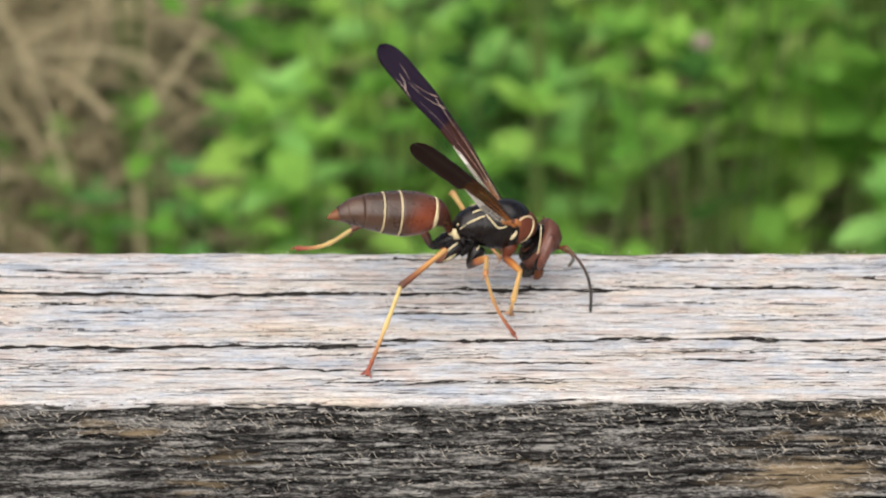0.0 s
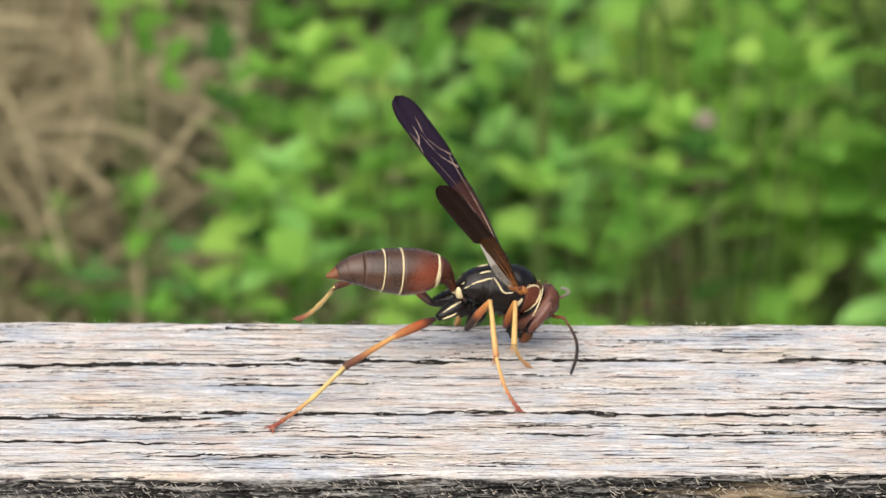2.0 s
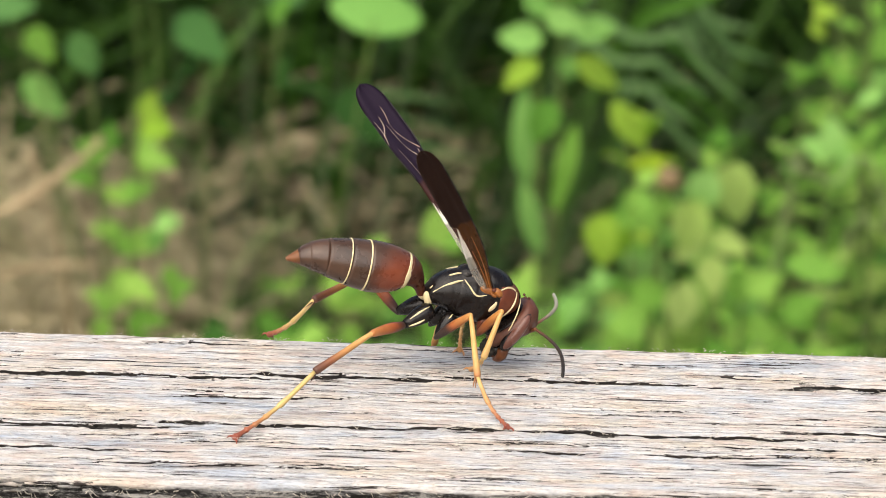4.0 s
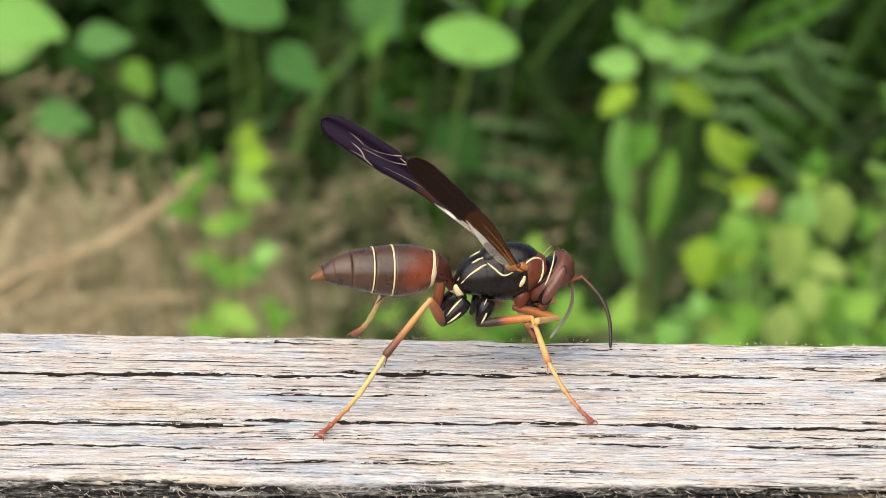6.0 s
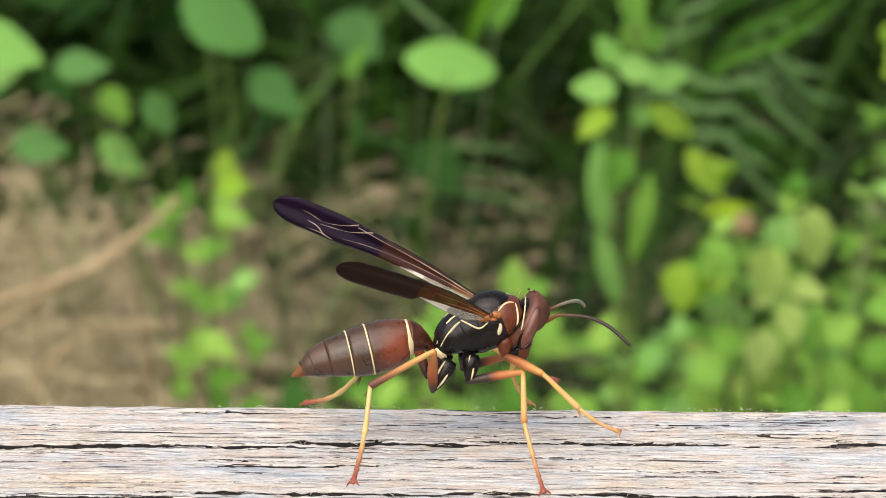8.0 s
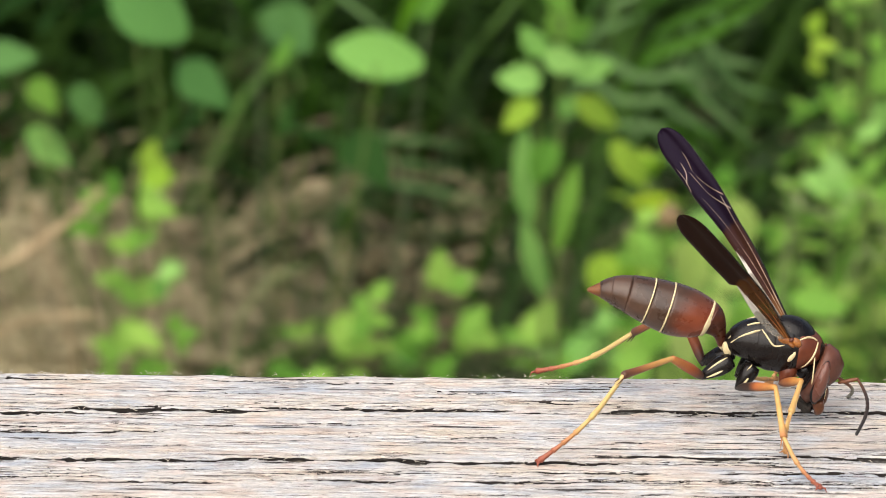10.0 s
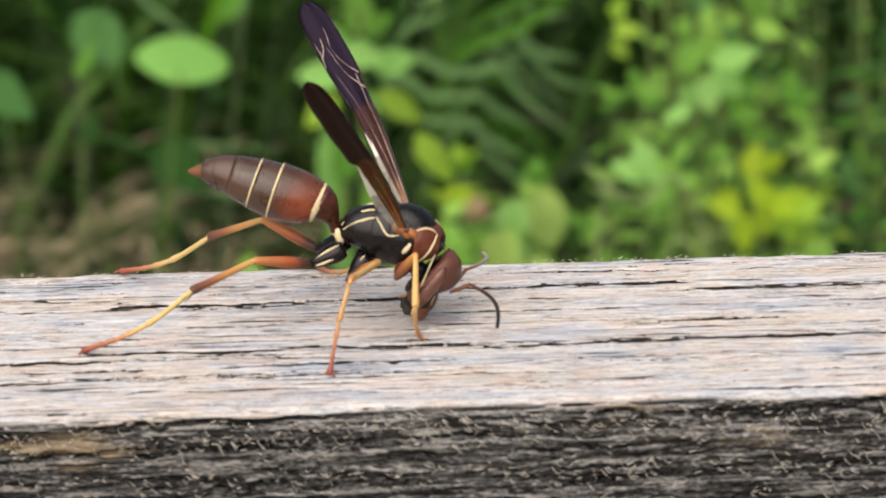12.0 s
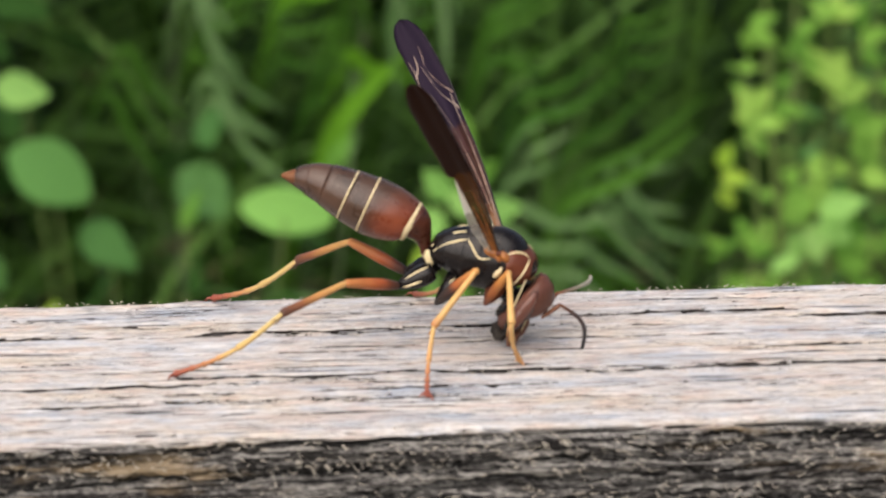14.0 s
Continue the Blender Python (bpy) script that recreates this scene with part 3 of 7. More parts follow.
for s in (1, -1):
    stripe("propodeum_stripe", [(-2.95, 0.78), (-2.3, 1.52), (-1.5, 2.06), (-0.95, 2.28)], 0.115, s, "cream stripe")
    stripe("propodeum_stripe", [(-2.75, 0.62), (-2.05, 1.28), (-1.25, 1.76), (-0.85, 1.92)], 0.105, s, "cream stripe")
    stripe("hinge_stripe", [(-0.75, 2.0), (-0.35, 1.65), (0.25, 1.12), (0.95, 1.30)], 0.085, s, "cream line under the wing root")
    stripe("pronotum_stripe", [(1.95, 1.72), (2.45, 1.86), (2.9, 1.76), (3.2, 1.58)], 0.10, s, "cream line")
    stripe("collar_stripe", [(3.28, 1.50), (3.18, 1.0), (2.95, 0.40), (2.62, -0.15), (2.35, -0.42)], 0.11, s, "cream line")
    part("shoulder_spot", blob((1.55, 1.72 * s, 0.5), (0.20, 0.14, 0.46), (0, 28, 0), 12), CREAM, thorax, "cream spot")
    part("valve", blob((-2.95, 0.62 * s, -0.02), (0.30, 0.26, 0.58), (0, -22, 0), 12), CREAM, thorax, "cream flap")
    part("tegula", blob((1.75, 1.60 * s, 1.55), (0.42, 0.24, 0.28), (0, 40, 0), 14), AMBER, thorax, "amber wing-root plate")
    part("wing_root", blob((1.35, 1.66 * s, 1.72), (0.24, 0.2, 0.17), (0, -20, 0), 10), RUST, thorax)
    part("wing_root", blob((1.40, 1.72 * s, 1.36), (0.30, 0.16, 0.13), (0, 30, 0), 10), AMBER, thorax)
    part("wing_hinge", blob((1.0, 1.55 * s, 1.62), (0.62, 0.28, 0.32), (0, 10, 0), 12), AMBER, thorax)
    # hip joints
    for hip, root, mat, r in (((-4.4, 1.4, -2.0), (-2.5, 0.75, -0.7), BLACK, 0.68), ((-1.8, 1.3, -2.5), (-0.9, 0.8, -0.9), BLACK, 0.62), ((1.2, 1.1, -1.8), (1.7, 0.7, -0.5), RUST, 0.6)):
        h, a = Vector(hip), Vector(root)
        pts = [a + (h - a) * (k / 6) for k in range(7)]
        hipob = part("coxa", tube([(p.x, p.y * s, p.z) for p in pts], [r * v for v in (0.8, 1.0, 1.02, 0.95, 0.8, 0.62, 0.4)], 12), mat, thorax)
        if mat is BLACK:
            for up, out in ((0.80, 0.60), (-0.30, 0.92)):
                low = [(p.x, p.y * s + out * r * s * f, p.z + up * r * f) for p, f in zip(pts[1:6], (1.0, 1.04, 1.0, 0.86, 0.66))]
                part("coxa_stripe", tube(low, [0.03, 0.07, 0.085, 0.07, 0.03], 6), CREAM, thorax, "cream stripe")

# gaster: x forward, its root at the waist, the plates behind it
ARCH = spline([(0, 0, 0.30, 0.30), (-0.42, 0.62, 0.45, 0.45), (-0.95, 1.10, 0.86, 0.84), (-1.66, 1.42, 1.30, 1.28), (-2.76, 1.32, 1.68, 1.67), (-4.3, 1.10, 1.85, 1.82),
               (-5.9, 1.02, 1.70, 1.65), (-7.5, 0.92, 1.37, 1.31), (-8.7, 0.67, 0.98, 0.94), (-9.5, 0.36, 0.55, 0.48), (-10.25, 0.02, 0.08, 0.08)], 8)


def plate(x0, x1, grow):
    secs = [s for s in ARCH if x1 <= s[0] <= x0]
    n = len(secs)
    return [(x, z, w + grow * k / n, h + grow * k / n) for k, (x, z, w, h) in enumerate(secs)]


def band(x0, x1, over):
    secs = [s for s in ARCH if x1 - 0.16 <= s[0] <= x0 + 0.16]
    a, b = np.array(secs[0]), np.array(secs[-1])
    rows = [a + (b - a) * ((x - a[0]) / (b[0] - a[0])) for x in np.linspace(x0, x1, 5)]
    return loft([(r[0], r[1], r[2] + over * f, r[3] + over * f) for r, f in zip(rows, (0.6, 1.0, 1.1, 1.0, 0.6))], 28)


gaster = part("gaster", loft(plate(-1.55, -4.62, 0.06), 28), GASTER, wasp, "dark brown abdomen flushed rust-red in front")
part("first_tergite", loft(plate(0.01, -1.7, 0.0), 28), RUST_DARK, gaster, "dark rust-brown plate")
for x0, x1, mat in ((-4.35, -6.05, GASTER), (-5.85, -7.55, GASTER), (-7.35, -8.75, GASTER), (-8.5, -9.45, GASTER), (-9.25, -10.26, TIP_BROWN)):
    part("tergite", loft(plate(x0, x1, 0.05), 28), mat, gaster, "orange-brown tip" if mat is TIP_BROWN else "")
part("gaster_band", band(-1.52, -1.90, 0.035), CREAM, gaster, "broad cream band")
part("gaster_band", band(-4.54, -4.66, 0.045), CREAM, gaster, "thin cream band")
part("gaster_band", band(-5.97, -6.07, 0.045), CREAM, gaster, "thin cream band")
part("waist", tube([(0.25, 0, -0.05), (0.0, 0, 0.0), (-0.25, 0, 0.35)], [0.34, 0.28, 0.34], 12), CREAM, gaster, "cream waist joint")

# head: z to the crown, x out of the face
head = part("head", loft([(-0.62, 0.78, 0.9, 0.95), (-0.50, 0.70, 1.5, 1.6), (-0.25, 0.6, 1.85, 2.0), (0.08, 0.52, 1.95, 2.15), (0.38, 0.42, 1.8, 2.02), (0.62, 0.22, 1.45, 1.66), (0.77, 0.02, 1.0, 1.1), (0.84, -0.08, 0.4, 0.5)], 28),
            HEAD_RUST, wasp, "rust-brown head")
part("clypeus", blob((0.55, 0, -1.0), (0.42, 0.85, 0.8), (0, 10, 0)), MANDIBLE, head, "orange-brown face shield")
part("mouth", blob((0.1, 0, -1.45), (0.65, 0.8, 0.55), (0, 0, 0), 14), BLACK, head)
part("nape", loft([(-0.70, 0.80, 0.80, 0.85), (-0.63, 0.77, 1.20, 1.26), (-0.53, 0.71, 1.50, 1.59), (-0.45, 0.67, 1.64, 1.76)], 28), BLACK, head, "black back of the head")
part("neck", tube([(-0.5, 0, 0.4), (-1.5, 0, 0.9)], [0.7, 0.45], 14), BLACK, head)
for s in (1, -1):
    part("eye_rim", blob((0.22, 1.44 * s, 0.46), (0.57, 0.60, 1.58), (10 * s, 12, 6 * s), 22), BLACK, head)
    part("eye", blob((0.25, 1.52 * s, 0.48), (0.50, 0.62, 1.50), (10 * s, 12, 6 * s), 22), EYE, head, "dark brown kidney-shaped eye")
    part("mandible", tube(spline([(0.25, 0.95 * s, -1.1), (0.38, 0.9 * s, -1.55), (0.34, 0.6 * s, -1.95), (0.2, 0.2 * s, -2.2)], 4),
                          [0.42, 0.42, 0.41, 0.4, 0.38, 0.36, 0.34, 0.3, 0.26, 0.22, 0.18, 0.13, 0.06], 10), MANDIBLE, head, "dark orange jaw")
    for x, z, w, h, low, high, r, skin, name in ((-0.36, 0.64, 1.74, 1.88, -48, 72, 0.055, CREAM, "eye_stripe"), (0.60, 0.24, 1.50, 1.70, -40, 52, 0.045, BLACK, "face_seam"),
                                                 (0.68, 0.15, 1.30, 1.46, -45, 40, 0.040, CREAM, "face_stripe")):
        arc = [radians(low + (high - low) * k / 9) for k in range(10)]
        part(name, tube([(x, w * math.cos(a) * s, z + h * math.sin(a)) for a in arc], [r * (0.5 + 0.5 * math.sin(k / 9 * math.pi)) for k in range(10)], 6), skin, head, "thin cream line" if skin is CREAM else "")
    part("antenna_socket", blob((0.84, 0.5 * s, 0.42), (0.16, 0.22, 0.22), (0, 0, 0), 10), TIP_BROWN, head)
for y, x in ((0, 0.35), (0.28, 0.0), (-0.28, 0.0)):
    part("ocellus", blob((x, y, 2.60), (0.11, 0.11, 0.08), (0, 0, 0), 8), EYE, head)

for piece in [head] + list(head.children):
    piece.data.transform(Matrix.Diagonal((1.0, 1.0, 1.07, 1)))


# wings: x along the span, y to the trailing edge
def blade(outline, thick, ripple, cols=70, rows=9, broad=1.0):
    """A thin wing: leading and trailing edge from outline(t), rippled by its folds."""
    bm = bmesh.new()
    sheets = []
    for up in (1, -1):
        grid = []
        for i in range(cols + 1):
            t = i / cols
            y0, y1 = (broad * v for v in outline(t))
            grid.append([bm.verts.new(Vector((outline.span * t, y0 + (y1 - y0) * j / rows,
                        ripple * math.sin(j / rows * 9.5) * min(1, 3 * t) * (1 - 0.6 * t) + 0.35 * math.sin(t * 2.6) + up * thick)) / 1000) for j in range(rows + 1)])
        sheets.append(grid)
        for i in range(cols):
            for j in range(rows):
                q = (grid[i][j], grid[i + 1][j], grid[i + 1][j + 1], grid[i][j + 1])
                bm.faces.new(q if up > 0 else q[::-1])
    a, b = sheets
    ring = [(i, 0) for i in range(cols)] + [(cols, j) for j in range(rows)] + [(i, rows) for i in range(cols, 0, -1)] + [(0, j) for j in range(rows, 0, -1)]
    for (i, j), (k, m) in zip(ring, ring[1:] + ring[:1]):
        bm.faces.new((a[i][j], b[i][j], b[k][m], a[k][m]))
    bmesh.ops.recalc_face_normals(bm, faces=bm.faces)
    return bm


def ease(t):
    t = min(1, max(0, t))
    return t * t * (3 - 2 * t)


def far_outline(t):
    """Folded lengthwise: narrow at the root, broadest near the rounded end."""
    wide = 0.45 + 0.95 * ease(t / 0.45) + 0.62 * ease((t - 0.45) / 0.25)
    wide *= math.sqrt(max(0, 1 - max(0, (t - 0.86) / 0.14) ** 2.2))
    mid = -0.02 - 0.40 * math.sin(math.pi * t ** 0.9)
    return mid - 0.5 * wide, mid + 0.5 * wide


def near_outline(t):
    """The same, with the end panel broader than the root panel behind the fold."""
    wide = 0.50 + 0.70 * ease(t / 0.35)
    step = 0.42 * ease((t - 0.465) / 0.03) + 0.10 * ease((t - 0.5) / 0.2)
    end = math.sqrt(max(0, 1 - max(0, (t - 0.84) / 0.16) ** 2.2))
    mid = -0.02 - 0.40 * math.sin(math.pi * t ** 0.9) + 0.5 * step
    wide = (wide + step) * end
    return mid - 0.5 * wide, mid + 0.5 * wide


def hind_outline(t):
    return 0.05 + 0.1 * t, 0.12 + 0.2 * t + 0.80 * math.sin(math.pi * min(1, 0.06 + 0.94 * t ** 0.75)) * (1 - 0.35 * t)


far_outline.span, near_outline.span, hind_outline.span = 16.4, 16.4, 7.9


def wing(outline, film, label, hind, veins):
    w = part("forewing", blade(outline, 0.02, 0.13), film, wasp, label)
    for path, r, skin in veins:
        pts = []
        for t, f in spline(path, 5):
            y0, y1 = outline(t)
            pts.append((16.4 * t, y0 + (y1 - y0) * f, 0.13 * math.sin(f * 9.5) * min(1, 3 * t) * (1 - 0.6 * t) + 0.35 * math.sin(t * 2.6)))
        part("vein", tube(pts, [r * (1 - 0.5 * k / len(pts)) for k in range(len(pts))], 6), skin, w)
    part("hindwing", blade(hind_outline, 0.012, 0.08, 16, 6, hind), HINDWING, w, "clear pale hind wing with a white reflection painted at its end")
    return w


wing_right = wing(near_outline, FOREWING, "smoky brown folded wing with a blackish end", 0.72, [
    ([(t, 0.02) for t in (0, 0.2, 0.4, 0.6, 0.8, 0.9)], 0.07, BLACK), ([(0, 0.35), (0.15, 0.35), (0.3, 0.42), (0.42, 0.5)], 0.06, AMBER),
    ([(0.02, 0.65), (0.15, 0.68), (0.3, 0.75)], 0.05, AMBER), ([(0.02, 0.95), (0.2, 0.96), (0.4, 0.97), (0.46, 0.97)], 0.045, VEIN)])
wing_left = wing(far_outline, FAR_FOREWING, "smoky violet-black folded wing with gold veins", 0.4, [
    ([(t, 0.02) for t in (0, 0.2, 0.4, 0.6, 0.8, 0.92)], 0.08, BLACK), ([(0, 0.2), (0.2, 0.2), (0.4, 0.2), (0.62, 0.16)], 0.05, GOLD_VEIN),
    ([(0, 0.5), (0.25, 0.55), (0.5, 0.66), (0.66, 0.78)], 0.038, GOLD_VEIN), ([(0.55, 0.05), (0.60, 0.3), (0.66, 0.5), (0.78, 0.62)], 0.05, GOLD_VEIN),
    ([(0.62, 0.06), (0.67, 0.3), (0.74, 0.48), (0.80, 0.52)], 0.05, VEIN), ([(0.74, 0.92), (0.78, 0.72), (0.83, 0.66)], 0.05, GOLD_VEIN),
    ([(0.70, 0.95), (0.76, 0.88), (0.82, 0.9)], 0.038, GOLD_VEIN), ([(0.78, 0.5), (0.84, 0.4), (0.90, 0.42)], 0.04, VEIN),
    ([(t, 0.98) for t in (0.5, 0.6, 0.7, 0.8, 0.9)], 0.06, BLACK)])


def wing_pose(s, x, y, z):
    """The wing on its hinge, with its tip at x, y, z and its trailing edge to the rear."""
    base = Vector((1.1, 1.55 * s, 1.6))
    span = (Vector((x, y, z)) - base).normalized()
    back = Vector((-1, 0, -0.45))
    back = (back - span * back.dot(span)).normalized()
    m = Matrix((span, back, span.cross(back))).transposed().to_4x4()
    m.translation = base / 1000
    return m


# antennae
def antenna(skin, label):
    scape = part("scape", tube([(0, 0, 0), (0.35, 0, 0), (1.0, 0, 0), (1.4, 0, 0), (1.48, 0, 0)], [0.09, 0.13, 0.145, 0.13, 0.09], 10), SCAPE, wasp, "orange-brown antenna base")
    pts, rad = [], []
    for k in range(12):
        for f, w in ((0.0, 0.86), (0.15, 1.0), (0.85, 1.0)):
            t = (k + f) / 12
            pts.append((5.8 * t, 0, 0.75 * math.sin(math.pi * t)))
            rad.append((0.100 + 0.036 * math.sin(t * 2.6)) * w)
    pts.append((5.85, 0, 0))
    rad.append(0.05)
    return scape, part("flagellum", tube(pts, rad, 10), skin, wasp, label)


antenna_right, antenna_left = antenna(FEELER, "dark ringed antenna"), antenna(FEELER_GREY, "dark ringed antenna with pale grey light painted on")


def feel(pair, rows):
    scape, flagellum = pair
    walk(scape, [(t, aim(base, elbow, (0.3, 0, 1))) for t, base, elbow, tip in rows])
    walk(flagellum, [(t, aim(elbow, tip, (1, 0, 0.35))) for t, base, elbow, tip in rows])


# legs: three moving pieces each, x from root to end
def leg(lengths, skins, thick):
    a, b, c = lengths
    femur = part("femur", tube(spline([(-0.25, 0, 0), (a * 0.15, 0, 0.02), (a * 0.45, 0, 0.05), (a * 0.85, 0, 0.02), (a + 0.1, 0, 0)], 4),
                               [thick * v for v in (0.5, 0.62, 0.78, 0.9, 0.98, 1.04, 1.08, 1.1, 1.1, 1.08, 1.02, 0.95, 0.86, 0.8, 0.76, 0.7, 0.5)], 12), skins[0], wasp)
    tibia = part("tibia", tube(spline([(-0.12, 0, 0), (b * 0.2, 0, 0.02), (b * 0.6, 0, 0), (b * 0.92, 0, 0), (b + 0.1, 0, 0)], 4),
                               [thick * v for v in (0.45, 0.5, 0.54, 0.58, 0.6, 0.62, 0.65, 0.68, 0.7, 0.73, 0.76, 0.8, 0.84, 0.86, 0.84, 0.76, 0.5)], 12), skins[1], wasp)
    for s in (0.5, -0.4):
        part("spur", tube([(b - 0.15, 0.25 * s * thick, -0.3 * thick), (b + 0.35, 0.8 * s * thick, -thick), (b + 0.75, s * thick, -1.5 * thick)], [0.07, 0.05, 0.015], 6), skins[1], tibia)
    pts, rad = [], []
    cuts = (0.0, 0.46, 0.64, 0.77, 0.87, 1.0)
    for k in range(5):
        for f, w in ((0.0, 0.42), (0.15, 0.5), (0.7, 0.55), (0.95, 0.72), (1.0, 0.6)):
            t = cuts[k] + (cuts[k + 1] - cuts[k]) * f
            pts.append((c * t, 0, -0.5 * math.sin(math.pi * t) * c / 8))
            rad.append(thick * w * (1 - 0.25 * t + 0.30 * max(0, t - 0.8) / 0.2))
    tarsus = part("tarsus", tube(pts, rad, 10), skins[2], wasp)
    for s in (1, -1):
        part("claw", tube([(c - 0.05, 0.08 * s, 0.02), (c + 0.26, 0.34 * s, 0.06), (c + 0.40, 0.48 * s, -0.12)], [0.10, 0.075, 0.02], 6), skins[2], tarsus)
    part("footpad", blob((c + 0.05, 0, 0), (0.25, 0.24, 0.15), (0, 0, 0), 8), skins[2], tarsus)
    return femur, tibia, tarsus


HIND = ((4.0, 5.1, 8.4), (FEMUR_H, TIBIA_H, TARSUS_H), 0.345)
MID = ((3.9, 4.4, 6.0), (FEMUR_M, TIBIA_M, TARSUS_M), 0.30)
FORE = ((3.2, 3.5, 3.2), (FEMUR_F, TIBIA_M, TARSUS_M), 0.295)
leg_hind_right, leg_hind_left = leg(*HIND), leg(*HIND)
leg_mid_right, leg_mid_left = leg(*MID), leg(*MID)
leg_fore_right, leg_fore_left = leg(*FORE), leg(*FORE)


def step(limb, rows):
    femur, tibia, tarsus = limb
    walk(femur, [(t, aim(hip, knee, (0.2, 0, 1))) for t, hip, knee, ankle, foot in rows])
    walk(tibia, [(t, aim(knee, ankle, (0.2, 0, 1))) for t, hip, knee, ankle, foot in rows])
    walk(tarsus, [(t, aim(ankle, foot, (0.2, 0, 1))) for t, hip, knee, ankle, foot in rows])


# an added dark lump under the jaws, standing for dark mouthparts and chewed pulp
bm = bmesh.new()
bmesh.ops.create_icosphere(bm, subdivisions=4, radius=0.00058)
for v in bm.verts:
    v.co *= 1 + 0.45 * noise.noise(v.co * 2600) + 0.25 * noise.noise(v.co * 7000)
bmesh.ops.translate(bm, verts=bm.verts, vec=(-0.0005, -0.0002, -0.0017))
part("pulp_pellet", bm, LUMP, head, "dark lump for mouthparts and chewed pulp under the jaws")

# ---- ground and plants ----
g = bmesh.new()
xs = [-60, -20, -6, -2] + [-1 + 0.05 * i for i in range(41)] + [2, 6, 20, 60]
ys = [-60, -20, -6, -2, -0.5, 0.3] + [0.6 + 0.05 * i for i in range(61)] + [5, 10, 25, 60]
rows = [[g.verts.new((x, y, 0.03 * noise.noise((x * 2.5, y * 2.5, 0)) * (1 if abs(x) < 3 and 0.5 < y < 5 else 0))) for y in ys] for x in xs]
for a, b in zip(rows, rows[1:]):
    for i in range(len(ys) - 1):
        g.faces.new((a[i], b[i], b[i + 1], a[i + 1]))
tagged(part("ground", g, SOIL), kind="structure")

rnd = random.Random(11)


def leaf_mesh(name, shape, fold, droop, teeth):
    """One unit-long leaf with a folded midrib, along x."""
    bm = bmesh.new()
    n = 10
    rows = []
    for i in range(n + 1):
        t = i / n
        w = shape(t) * (1 + teeth * (0.5 if i % 2 else -0.5))
        z = -droop * t * t
        rows.append([bm.verts.new((t, y * w, z + fold * abs(y) * w + 0.02 * math.sin(9 * t + 5 * y))) for y in (-1, -0.55, 0, 0.55, 1)])
    for i in range(n):
        for j in range(4):
            bm.faces.new((rows[i][j], rows[i + 1][j], rows[i + 1][j + 1], rows[i][j + 1]))
    me = bpy.data.meshes.new(name)
    bm.to_mesh(me)
    bm.free()
    me.shade_smooth()
    return me


oval = lambda t: 0.36 * math.sin(math.pi * min(1, t * 0.96 + 0.02)) ** 0.7
lance = lambda t: 0.20 * math.sin(math.pi * min(1, t ** 0.75)) ** 0.9
egg = lambda t: 0.32 * math.sin(math.pi * t ** 0.7) ** 0.85
lens = lambda t: 0.27 * math.sin(math.pi * min(1, t * 0.96 + 0.02)) ** 0.6
strap = lambda t: 0.11 * math.sin(math.pi * min(1, t * 0.96 + 0.02)) ** 0.6
SHAPES = [(oval, 0.25, 0.15, 0.0), (egg, 0.35, 0.3, 0.12), (lance, 0.3, 0.35, 0.08), (egg, 0.2, 0.1, 0.1), (lance, 0.2, 0.8, 0.0), (lens, 0.15, 0.1, 0.0), (strap, 0.3, 0.25, 0.0)]
LEAVES = {}


def leaf_data(kind, skin):
    key = (kind, skin.name)
    if key not in LEAVES:
        me = leaf_mesh("leaf", *SHAPES[kind])
        me.materials.append(skin)
        LEAVES[key] = me
    return LEAVES[key]


def put_leaf(plant, kind, skin, at, heading, pitch, roll, size):
    ob = new("leaf", leaf_data(kind, skin))
    ob.parent = plant
    ob.matrix_basis = pose(*at, 0, 0, heading) @ pose(0, 0, 0, roll, -pitch, 0) @ Matrix.Diagonal((size, size, size, 1))
    return ob


def weed(x, y, height, pairs, size, skin, kind, label, lean=(0.0, 0.0), start=0.15, group="low leafy weeds", name="weed"):
    """An upright weed: a thin stem with leaf pairs set crosswise, smaller to the top."""
    plant = tagged(new(name), label, "plant", group)
    plant.location = (x, y, 0)
    line = [(lean[0] * t * t, lean[1] * t * t, height * t) for t in (0, 0.25, 0.5, 0.75, 1)]
    part("stem", tube(line, [0.0011, 0.0010, 0.0009, 0.0008, 0.0005], 6, 1.0), STEM, plant)
    turn = rnd.uniform(0, 180)
    for k in range(pairs):
        t = start + (1 - start) * (k + 0.5) / pairs
        s = size * (1.1 - 0.5 * t) * rnd.uniform(0.8, 1.2)
        for side in (0, 180):
            put_leaf(plant, kind, skin, (lean[0] * t * t, lean[1] * t * t, height * t), turn + side + rnd.uniform(-25, 25),
                     rnd.uniform(-15, 40), rnd.uniform(-25, 25), s * rnd.uniform(0.85, 1.15))
        turn += 90 + rnd.uniform(-20, 20)
    for k in range(4):
        put_leaf(plant, kind, skin, (lean[0], lean[1], height), turn + 90 * k, rnd.uniform(20, 60), 0, size * rnd.uniform(0.4, 0.6))
    return plant


